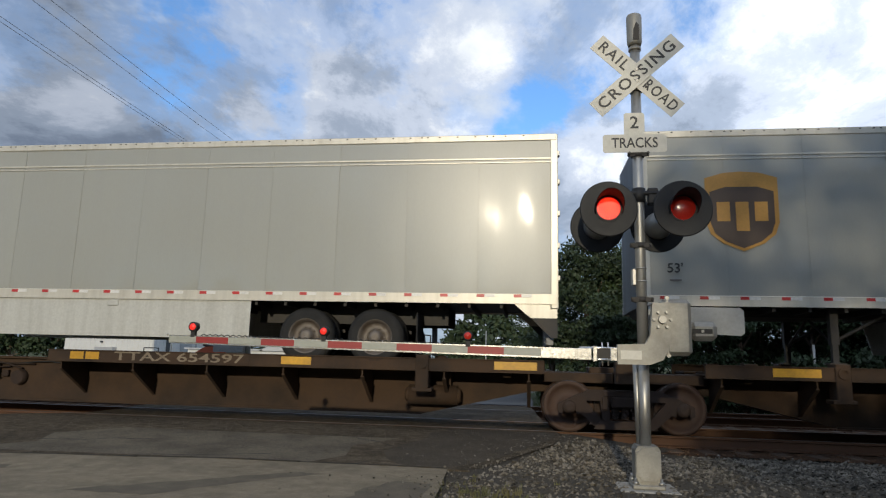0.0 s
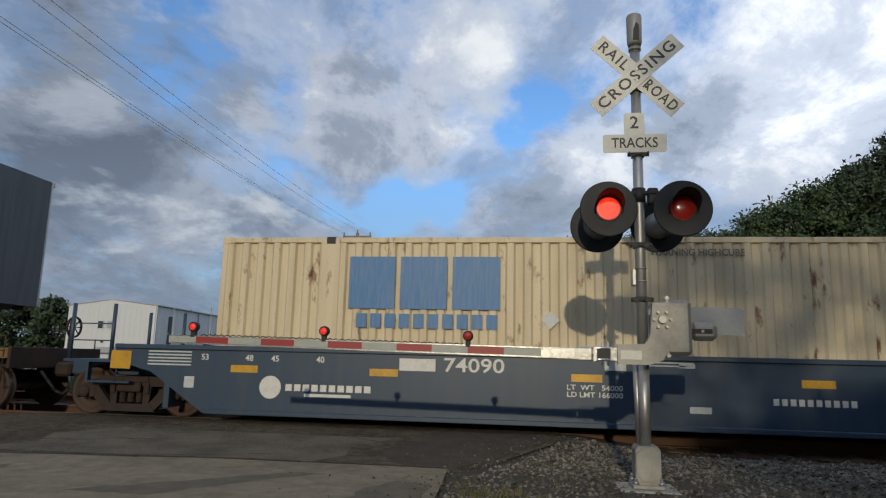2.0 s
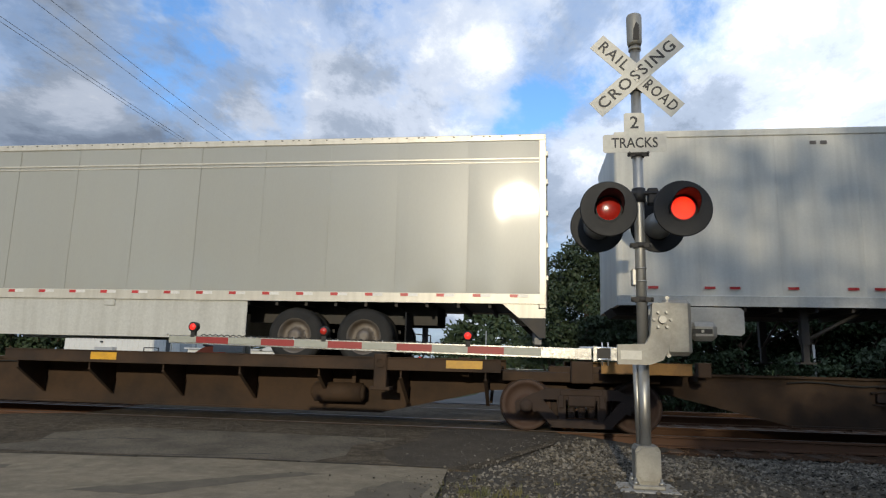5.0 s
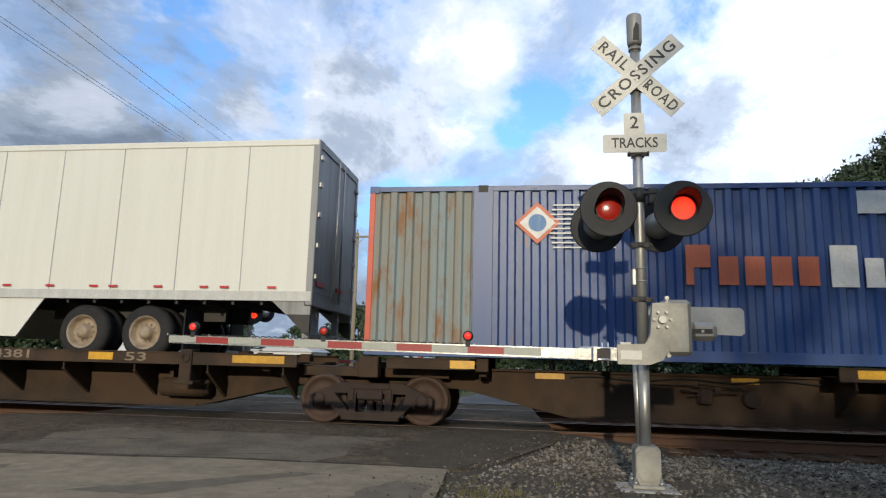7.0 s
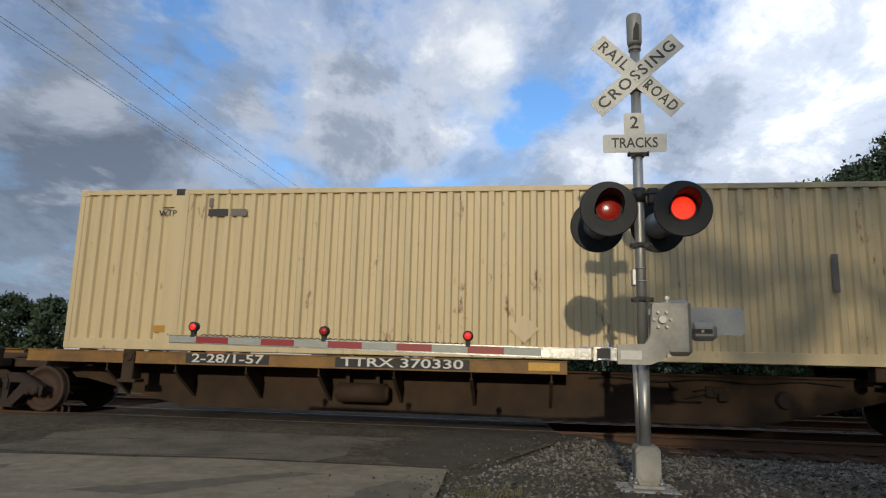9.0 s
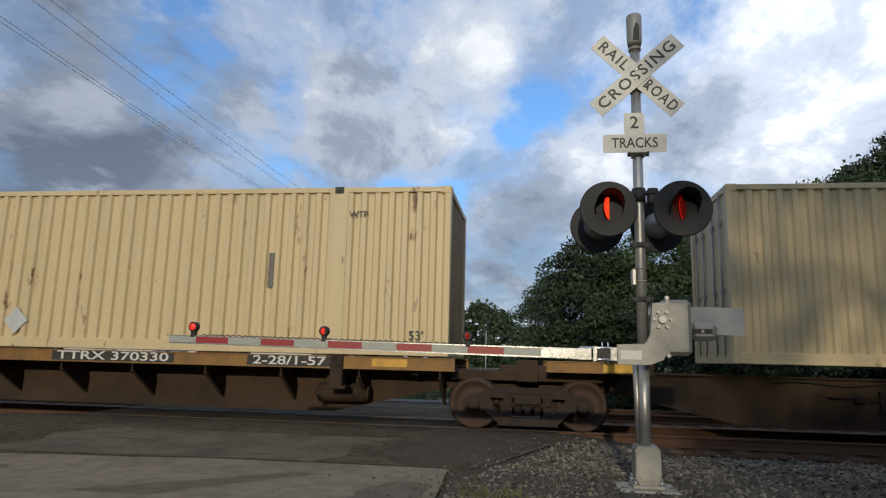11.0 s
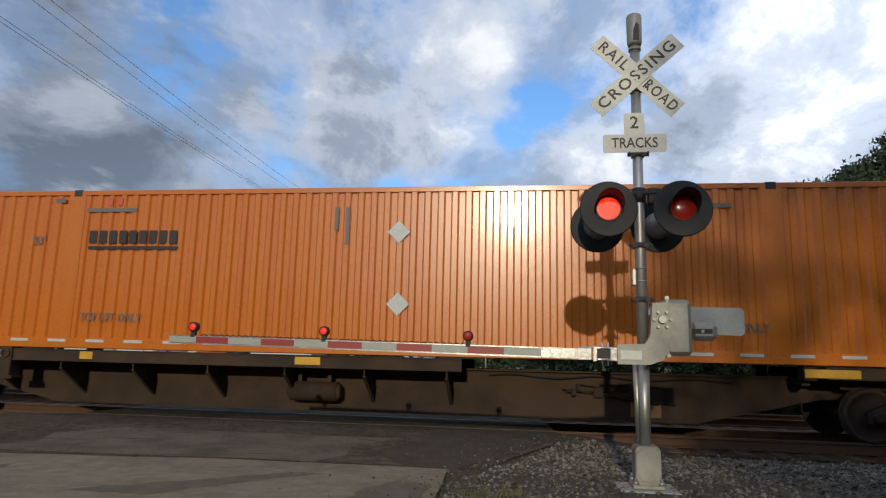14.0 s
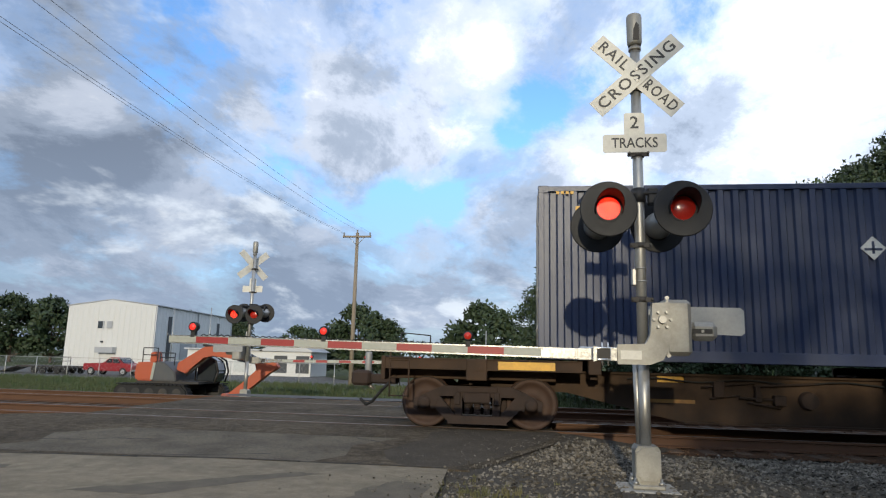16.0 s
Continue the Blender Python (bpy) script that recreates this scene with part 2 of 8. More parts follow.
M_TRUCK = paint("rust_brown_truck_casting", (0.038, 0.023, 0.016), 0.85, 0.05, (0.015, 0.011, 0.009), 0.7, 4.0, False, 30, 0.2, 0.004, 25)
M_WHEEL = paint("rusty_wheel_steel", (0.064, 0.035, 0.023), 0.75, 0.05, (0.035, 0.021, 0.015), 0.6, 5.0)
M_TREAD = paint("polished_wheel_tread", (0.22, 0.20, 0.19), 0.42, 0.8)
M_RAILTOP = paint("polished_rail_head", (0.17, 0.15, 0.14), 0.5, 0.6, (0.2, 0.16, 0.14), 0.4, 6)
M_RAIL = paint("rusty_rail_web", (0.105, 0.05, 0.024), 0.8, 0.1, (0.07, 0.035, 0.02), 0.6, 3, stretch=(0.4, 1, 1))
M_TIE = paint("creosoted_wood_tie", (0.085, 0.055, 0.035), 0.9, 0, (0.03, 0.022, 0.018), 0.6, 3, stretch=(3, 0.4, 1), bump=0.006, bump_scale=12, vary=0.25)
M_STEELGREY = paint("dull_grey_plate", (0.30, 0.31, 0.31), 0.55, 0.2, (0.22, 0.22, 0.21), 0.5, 4)
M_DRYGRASS = paint("dry_grass", (0.13, 0.115, 0.055), 0.85, 0, (0.10, 0.12, 0.04), 0.8, 3)
M_GATEGLOW = paint("lit_gate_lamp", (0.3, 0.01, 0.01), 0.4, emit=(1.0, 0.035, 0.02), emit_str=0.8)
M_GALV = paint("galvanised_steel", (0.44, 0.43, 0.40), 0.45, 0.75, (0.30, 0.285, 0.25), 0.5, 4.0, False, 40, 0.08, 0.0006, 40)
M_CASTALU = paint("cast_aluminium_paint", (0.33, 0.32, 0.285), 0.5, 0.35, (0.17, 0.155, 0.13), 0.6, 5.0, False, 40, 0.12, 0.0012, 60)
M_BRIGHTALU = paint("bright_bare_aluminium", (0.78, 0.77, 0.74), 0.22, 0.85, (0.6, 0.59, 0.56), 0.4, 6.0, False, 40, 0.04, 0.0006, 30)
M_SIGN = paint("white_sign_sheeting", (0.64, 0.62, 0.545), 0.45, 0.0, (0.52, 0.48, 0.38), 0.35, 5.0)
M_BLACKL = paint("black_lettering", (0.02, 0.02, 0.02), 0.5)
M_GREYL = paint("faded_grey_lettering", (0.16, 0.14, 0.12), 0.6)
M_TANL = paint("worn_tan_lettering", (0.22, 0.175, 0.12), 0.6, 0, (0.10, 0.07, 0.045), 0.7, 8)
M_WHITEL = paint("white_lettering", (0.68, 0.66, 0.60), 0.5, 0, (0.40, 0.37, 0.32), 0.4, 8)
M_HOOD = paint("black_signal_hood", (0.010, 0.010, 0.0105), 0.62, 0, (0.021, 0.020, 0.019), 0.5, 6.0)
M_LENS = paint("red_signal_lens", (0.50, 0.025, 0.014), 0.22, 0, coat=0.4)
M_LEDGLOW = paint("lit_red_backing", (0.12, 0.004, 0.003), 0.4, emit=(1.0, 0.012, 0.010), emit_str=0.85)
M_LEDDOT = paint("lit_red_diode", (0.25, 0.02, 0.01), 0.4, emit=(1.0, 0.14, 0.015), emit_str=2.4)
M_GATERED = paint("red_gate_sheeting", (0.31, 0.022, 0.022), 0.45, 0, (0.18, 0.022, 0.022), 0.4, 6)
M_GATEWHITE = paint("grey_white_gate_sheeting", (0.36, 0.37, 0.32), 0.45, 0, (0.24, 0.25, 0.21), 0.4, 6)
M_GOLD = paint("gold_emblem_trim", (0.52, 0.26, 0.04), 0.4)
M_EMBROWN = paint("dark_brown_emblem", (0.055, 0.03, 0.018), 0.4)
M_LOGOBLUE = paint("faded_blue_lettering", (0.04, 0.16, 0.36), 0.5, 0, (0.2, 0.28, 0.36), 0.5, 6, True)
M_LOGOORANGE = paint("faded_orange_lettering", (0.55, 0.13, 0.05), 0.5, 0, (0.3, 0.1, 0.08), 0.4, 6, True)
M_LOGOYELLOW = paint("yellow_lettering", (0.68, 0.38, 0.05), 0.5)
M_LOGOGREEN = paint("green_lettering", (0.03, 0.18, 0.09), 0.5)
M_PLACARD = paint("pale_placard", (0.52, 0.54, 0.52), 0.45, 0, (0.36, 0.37, 0.35), 0.5, 8)
M_GRASS = paint("grass_blades", (0.050, 0.078, 0.022), 0.8, 0, (0.13, 0.11, 0.05), 0.6, 0.8)
M_LEAF = paint("green_leaves", (0.035, 0.062, 0.018), 0.6, 0, (0.062, 0.092, 0.024), 0.9, 0.9, grain=3.0, grain_amt=0.5, vary=0.25)
M_LEAFDK = paint("dark_green_leaves", (0.026, 0.046, 0.016), 0.65, 0, (0.046, 0.07, 0.024), 0.8, 0.8, grain=3.0, grain_amt=0.5, vary=0.2)
M_BARK = paint("tree_bark", (0.12, 0.085, 0.06), 0.9, 0, (0.06, 0.045, 0.035), 0.6, 4, stretch=(3, 3, 0.6), bump=0.01, bump_scale=14)
M_WOODPOLE = paint("weathered_pole_wood", (0.27, 0.22, 0.16), 0.85, 0, (0.15, 0.12, 0.09), 0.6, 3, stretch=(4, 4, 0.3), bump=0.004, bump_scale=20)
M_WIRE = paint("aluminium_wire", (0.26, 0.28, 0.31), 0.5, 0.3)
M_ASPHALT = paint("dark_worn_asphalt", (0.112, 0.090, 0.063), 0.95, 0, (0.044, 0.036, 0.027), 0.85, 0.9, False, 60, 0.75, 0.02, 60, mottle=(7.0, 0.45), spec=0.12)
M_ASPHALT2 = paint("brown_grey_asphalt", (0.155, 0.132, 0.098), 0.95, 0, (0.068, 0.059, 0.047), 0.8, 1.3, False, 36, 0.55, 0.016, 50, spec=0.15)
M_OILY = paint("oily_dark_asphalt", (0.072, 0.060, 0.046), 0.9, 0, (0.110, 0.092, 0.068), 0.6, 1.6, False, 40, 0.5, 0.014, 55, spec=0.15)
M_CRACK = paint("crack_dirt", (0.018, 0.016, 0.014), 0.95)
M_SLAB = paint("pale_worn_asphalt", (0.245, 0.202, 0.140), 0.9, 0, (0.14, 0.116, 0.083), 0.7, 0.9, False, 95, 0.4, 0.006, 110, mottle=(5.0, 0.22), spec=0.15)
M_PATCH = paint("dark_tar_patch", (0.125, 0.105, 0.078), 0.88, 0, (0.20, 0.168, 0.12), 0.6, 4, False, 110, 0.2, 0.002, 140, spec=0.15)
M_FARROAD = paint("pale_far_pavement", (0.125, 0.122, 0.115), 0.85, 0, (0.08, 0.078, 0.074), 0.6, 0.3, False, 40, 0.15, spec=0.15)
M_STONE = paint("grey_ballast_stone", (0.175, 0.157, 0.128), 0.88, 0, (0.055, 0.048, 0.038), 1.0, 3.0, False, 60, 0.3, 0.004, 80, island=0.6, spec=0.15)
M_RUSTBED = paint("rust_dusted_track_bed", (0.085, 0.048, 0.028), 0.95, 0, (0.045, 0.03, 0.02), 0.7, 2.0, False, 60, 0.35, 0.02, 35, spec=0.15)
M_RUSTSTONE = paint("rust_stained_ballast_stone", (0.115, 0.068, 0.040), 0.9, 0, (0.05, 0.032, 0.022), 0.8, 3.0, False, 60, 0.3, 0.004, 80, island=0.35, spec=0.15)
M_GROUND = paint("gravelly_dirt", (0.085, 0.073, 0.056), 0.95, 0, (0.075, 0.066, 0.055), 0.8, 0.9, False, 60, 0.35, 0.02, 35, spec=0.15)
M_FIELD = paint("grass_verge_ground", (0.055, 0.072, 0.027), 0.95, 0, (0.12, 0.105, 0.06), 0.7, 0.4, False, 12, 0.35, 0.03, 9, spec=0.15)
M_BLDG = paint("white_ribbed_metal_siding", (0.60, 0.60, 0.575), 0.5, 0, (0.60, 0.59, 0.55), 0.4, 0.3, True)
M_ROOF = paint("grey_metal_roof", (0.42, 0.43, 0.44), 0.5, 0.3, (0.3, 0.3, 0.3), 0.4, 0.4)
M_DARKGL = paint("dark_window_glass", (0.03, 0.035, 0.04), 0.08, 0, coat=0.5)
M_DARKDOOR = paint("dark_door_opening", (0.05, 0.055, 0.06), 0.6)
M_CARRED = paint("red_car_paint", (0.30, 0.018, 0.022), 0.3, 0.1, coat=0.6)
M_DIGGER = paint("orange_red_digger_paint", (0.42, 0.085, 0.032), 0.5, 0, (0.35, 0.08, 0.04), 0.5, 3)
M_DIGGREY = paint("dark_grey_digger_panel", (0.07, 0.075, 0.08), 0.55, 0, (0.1, 0.09, 0.08), 0.5, 3)
M_CONC = paint("concrete_footing", (0.36, 0.34, 0.30), 0.9, 0, (0.22, 0.20, 0.17), 0.6, 5, bump=0.003, bump_scale=50)


# ---- mesh helpers ----
def box(bm, x0, x1, y0, y1, z0, z1, ch=0.0):
    """A box, with its long edges chamfered by ch."""
    if ch <= 0:
        v = [bm.verts.new((x, y, z)) for z in (z0, z1) for y in (y0, y1) for x in (x0, x1)]
        for f in ((0, 2, 3, 1), (4, 5, 7, 6), (0, 1, 5, 4), (2, 6, 7, 3), (0, 4, 6, 2), (1, 3, 7, 5)):
            bm.faces.new([v[i] for i in f])
        return
    tb = bmesh.new()
    box(tb, x0, x1, y0, y1, z0, z1)
    bmesh.ops.bevel(tb, geom=tb.edges[:], offset=ch, segments=1, affect="EDGES")
    merge(bm, tb)


def merge(bm, tb, m=None):
    vs = {}
    for v in tb.verts:
        vs[v] = bm.verts.new(m @ v.co if m else v.co)
    for f in tb.faces:
        g = bm.faces.new([vs[v] for v in f.verts])
        g.smooth = f.smooth
    tb.free()


def prism(bm, pts, y0, y1, plane="xz"):
    """A polygon drawn in a plane, pulled from y0 to y1 across it."""
    def at(p, d):
        return (p[0], d, p[1]) if plane == "xz" else (d, p[0], p[1]) if plane == "yz" else (p[0], p[1], d)
    a = [bm.verts.new(at(p, y0)) for p in pts]
    b = [bm.verts.new(at(p, y1)) for p in pts]
    bm.faces.new(a)
    bm.faces.new(b[::-1])
    k = len(pts)
    for i in range(k):
        bm.faces.new((a[i], b[i], b[(i + 1) % k], a[(i + 1) % k]))


def rod(bm, p0, p1, r, n=10, r2=None, smooth=True):
    """A round bar from p0 to p1, tapering to r2."""
    p0, p1 = Vector(p0), Vector(p1)
    q = (p1 - p0).to_track_quat("Z", "Y").to_matrix()
    r2 = r if r2 is None else r2
    rings = []
    for p, rr in ((p0, r), (p1, r2)):
        rings.append([bm.verts.new(p + q @ Vector((rr * math.cos(2 * math.pi * i / n), rr * math.sin(2 * math.pi * i / n), 0))) for i in range(n)])
    for i in range(n):
        f = bm.faces.new((rings[0][i], rings[0][(i + 1) % n], rings[1][(i + 1) % n], rings[1][i]))
        f.smooth = smooth
    bm.faces.new(rings[0][::-1])
    bm.faces.new(rings[1])


def lathe(bm, prof, centre=(0, 0, 0), axis="y", n=24, closed=True):
    """A turned solid: prof lists (along the axis, radius)."""
    c = Vector(centre)
    rings = []
    for a, r in prof:
        ring = []
        for i in range(n):
            t = 2 * math.pi * i / n
            u, w = r * math.cos(t), r * math.sin(t)
            ring.append(bm.verts.new(c + Vector({"x": (a, u, w), "y": (u, a, w), "z": (u, w, a)}[axis])))
        rings.append(ring)
    for k in range(len(rings) - 1):
        for i in range(n):
            f = bm.faces.new((rings[k][i], rings[k][(i + 1) % n], rings[k + 1][(i + 1) % n], rings[k + 1][i]))
            f.smooth = abs(prof[k][0] - prof[k + 1][0]) > 1e-4
    if closed:
        bm.faces.new(rings[0][::-1])
        bm.faces.new(rings[-1])


def part(name, bm, material, parent=None, label="", at=None):
    """Link a bmesh as one mesh object under a thing or part."""
    bmesh.ops.recalc_face_normals(bm, faces=bm.faces[:])
    me = bpy.data.meshes.new(name)
    bm.to_mesh(me)
    bm.free()
    me.materials.append(material)
    ob = new(name, me)
    if parent:
        ob.parent = parent
    if at is not None:
        ob.matrix_basis = at
    if label:
        ob["label"] = label
    return ob


def share(name, ob, parent, at):
    """Another piece on the same mesh."""
    o = new(name, ob.data)
    o.parent = parent
    o.matrix_basis = at
    return o


def thing(name, label, category, at=None, group="", kind=""):
    ob = new(name)
    ob.empty_display_size = 0.1
    if at is not None:
        ob.matrix_basis = at
    return tagged(ob, label, category, group, kind)


def from_arrays(name, verts, faces, material, parent=None, label="", smooth=False):
    me = bpy.data.meshes.new(name)
    me.from_pydata([tuple(v) for v in verts], [], [tuple(f) for f in faces])
    me.materials.append(material)
    if smooth:
        me.polygons.foreach_set("use_smooth", [True] * len(me.polygons))
    ob = new(name, me)
    if parent:
        ob.parent = parent
    if label:
        ob["label"] = label
    return ob


def lettering(body, size, material, parent, x, y, z, width=None, tilt=0.0, at=None, spread=1.0):
    """Raised letters that face the camera's side (-y), centred on x, z; width squeezes them to a true length."""
    cu = bpy.data.curves.new("lettering", "FONT")
    cu.body, cu.size, cu.align_x, cu.align_y, cu.extrude = body, size / 0.7, "CENTER", "CENTER", 0.0015
    cu.offset = 0.018 * size
    cu.space_character = spread
    cu.resolution_u = 3
    tmp = bpy.data.objects.new("lettering", cu)
    scene.collection.objects.link(tmp)
    me = bpy.data.meshes.new_from_object(tmp)
    bpy.data.objects.remove(tmp)
    me.name = "lettering"
    me.materials.clear()
    me.materials.append(material)
    xs = [v.co.x for v in me.vertices]
    sx = width / (max(xs) - min(xs)) if width and xs else 1.0
    me.transform(Matrix.Translation((x, y, z)) @ Matrix.Rotation(radians(90), 4, "X") @ Matrix.Rotation(radians(tilt), 4, "Z") @ Matrix.Diagonal((sx, 1, 1, 1)))
    ob = new("lettering", me)
    ob.parent = parent
    if at is not None:
        ob.matrix_basis = at
    return ob


def bars(spec, material, parent, name="marking", label=""):
    """Flat marks that stand for writing or emblems, each a piece: (x0, x1, z0, z1) at depth y."""
    for x0, x1, z0, z1, y in spec:
        bm = bmesh.new()
        box(bm, x0, x1, y - 0.002, y + 0.003, z0, z1)
        part(name, bm, material, parent, label)


def diamond(parent, x, y, z, r, material):
    bm = bmesh.new()
    prism(bm, [(x - r, z), (x, z - r), (x + r, z), (x, z + r)], y - 0.003, y + 0.003)
    part("placard", bm, material, parent)


# ---- the train ----
TRACK_Y = 11.955
ROLLING = []          # (thing, place along the train)


def run(t):
    """Metres the train has gone at t seconds: about 16 m/s and slowing a little."""
    return RUN_V * t + RUN_A * t * t / 2 + RUN_J * t ** 3 / 6


RUN_V, RUN_A, RUN_J = 16.07168, -0.09764, -0.00055


def rolls(ob, s):
    ROLLING.append((ob, s))
    ob.matrix_basis = pose(s, TRACK_Y, 0)
    return ob


def corrugated(x0, x1, z0, z1, y, pitch, depth, out):
    """A pressed-steel wall: trapezoid ribs along x; out is the side (-1 or +1) that faces outwards."""
    xs = []
    k = max(1, round((x1 - x0) / pitch))
    p = (x1 - x0) / k
    for i in range(k):
        a = x0 + i * p
        xs += [(a, 0), (a + p * 0.32, 0), (a + p * 0.44, depth), (a + p * 0.84, depth), (a + p * 0.96, 0)]
    xs.append((x1, 0))
    bm = bmesh.new()
    rows = [[bm.verts.new((x, y - out * d, z)) for x, d in xs] for z in (z0, z1)]
    for i in range(len(xs) - 1):
        bm.faces.new((rows[0][i], rows[0][i + 1], rows[1][i + 1], rows[1][i]))
    return bm


def container(name, label, s_right, s_left, floor, mat, width=2.59, height=2.896, pitch=0.24, depth=0.046, posts=True, rib=True, mats=None, end="ribs"):
    """A steel box: corrugated sides between posts, rails, castings, end walls and roof."""
    L = s_right - s_left
    c = thing(name, label, "container")
    h, w, hl = height, width / 2, L / 2
    z0, z1 = floor, floor + h
    inset = (L - 12.19) / 2 if L > 13 else 0.0
    cols = [-hl, hl] if not (posts and inset) else [-hl, -hl + inset, hl - inset, hl]
    for side in (-1, 1):
        y = side * (w - 0.012)
        for i in range(len(cols) - 1):
            a = cols[i] + (0.10 if i == 0 else 0.17)
            b = cols[i + 1] - (0.10 if i == len(cols) - 2 else 0.17)
            mm = (mats or {}).get((side, i), mat)
            part("side_panel", corrugated(a, b, z0 + 0.18, z1 - 0.09, y, pitch, depth, side), mm, c)
        for nm, za, zb in (("bottom_rail", z0, z0 + 0.18), ("top_rail", z1 - 0.09, z1)):
            bm = bmesh.new()
            box(bm, -hl + 0.1, hl - 0.1, min(side * w, side * (w - 0.06)), max(side * w, side * (w - 0.06)), za, zb, 0.006)
            part(nm, bm, mat, c)
        for i, x in enumerate(cols):
            bm = bmesh.new()
            edge = i in (0, len(cols) - 1)
            a, b = (x, x + 0.10) if i == 0 else (x - 0.10, x) if edge else (x - 0.17, x + 0.17)
            t = 0.16 if edge else 0.05
            box(bm, a, b, min(side * (w + 0.002), side * (w - t)), max(side * (w + 0.002), side * (w - t)), z0 + 0.01, z1 - 0.005, 0.008)
            part("corner_post" if edge else "lift_post", bm, (mats or {}).get(("post", i), mat), c)
            for za, zb in ((z0 - 0.002, z0 + 0.12), (z1 - 0.12, z1 + 0.012)):
                bm = bmesh.new()
                m0, m1 = (x - 0.004, x + 0.175) if i == 0 else (x - 0.175, x + 0.004) if edge else (x - 0.09, x + 0.09)
                box(bm, m0, m1, min(side * (w + 0.006), side * (w - 0.16)), max(side * (w + 0.006), side * (w - 0.16)), za, zb, 0.012)
                bm2 = bmesh.new()
                cx = (m0 + m1) / 2
                lathe(bm2, [(0, 0.028), (side * 0.012, 0.028)], (cx, side * (w + 0.0), (za + zb) / 2), "y", 10)
                merge(bm, bm2)
                part("corner_casting", bm, M_DARKSTEEL if not edge and za > z0 + 1 else mat, c)
    for sgn in (-1, 1):
        x = sgn * (hl - 0.03)
        if end == "upright" and sgn > 0:
            bm = bmesh.new()
            k = 10
            st = (2 * w - 0.30) / k
            yy = []
            for i in range(k):
                a = -w + 0.15 + i * st
                yy += [(a, 0), (a + st * 0.32, 0), (a + st * 0.45, 0.04), (a + st * 0.85, 0.04)]
            yy.append((w - 0.15, 0))
            rows = [[bm.verts.new((x - sgn * d, v, z)) for v, d in yy] for z in (z0 + 0.16, z1 - 0.1)]
            for i in range(len(yy) - 1):
                bm.faces.new((rows[0][i], rows[0][i + 1], rows[1][i + 1], rows[1][i]))
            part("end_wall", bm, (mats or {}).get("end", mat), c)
        elif end == "ribs" and sgn > 0:
            bm = bmesh.new()
            k = 9
            zz = []
            st = (h - 0.30) / k
            for i in range(k):
                a = z0 + 0.18 + i * st
                zz += [(a, 0), (a + st * 0.3, 0), (a + st * 0.42, 0.04), (a + st * 0.86, 0.04)]
            zz.append((z1 - 0.1, 0))
            rows = [[bm.verts.new((x - sgn * d, yy, z)) for z, d in zz] for yy in (-w + 0.15, w - 0.15)]
            for i in range(len(zz) - 1):
                bm.faces.new((rows[0][i], rows[0][i + 1], rows[1][i + 1], rows[1][i]))
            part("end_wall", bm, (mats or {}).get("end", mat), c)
        else:
            for ya, yb in ((-w + 0.12, -0.01), (0.01, w - 0.12)):
                bm = bmesh.new()
                box(bm, min(x, x - sgn * 0.05), max(x, x - sgn * 0.05), ya, yb, z0 + 0.16, z1 - 0.1, 0.01)
                d = part("door", bm, (mats or {}).get("door", mat), c)
                for f in (0.3, 0.72):
                    bm = bmesh.new()
                    yy = ya + (yb - ya) * f
                    rod(bm, (x + sgn * 0.03, yy, z0 + 0.10), (x + sgn * 0.03, yy, z1 - 0.05), 0.017, 8)
                    for zq in (z0 + 0.5, z0 + 1.15, z1 - 0.6):
                        box(bm, min(x, x + sgn * 0.05), max(x, x + sgn * 0.05), yy - 0.05, yy + 0.05, zq, zq + 0.07)
                    part("lock_bar", bm, (mats or {}).get("door", M_DOORGREY), d)
        bm = bmesh.new()
        box(bm, min(x, x + sgn * 0.03), max(x, x + sgn * 0.03), -w + 0.1, w - 0.1, z0, z0 + 0.16)
        part("end_rail", bm, mat, c)
        bm = bmesh.new()
        box(bm, min(x, x + sgn * 0.03), max(x, x + sgn * 0.03), -w + 0.1, w - 0.1, z1 - 0.1, z1)
        part("end_rail", bm, mat, c)
    bm = bmesh.new()
    box(bm, -hl + 0.05, hl - 0.05, -w + 0.05, w - 0.05, z1 - 0.03, z1 - 0.012)
    part("roof", bm, mat, c)
    bm = bmesh.new()
    box(bm, -hl + 0.05, hl - 0.05, -w + 0.05, w - 0.05, z0 + 0.02, z0 + 0.12)
    part("floor_frame", bm, M_DARKSTEEL, c)
    c["half"] = hl
    rolls(c, (s_right + s_left) / 2)
    return c


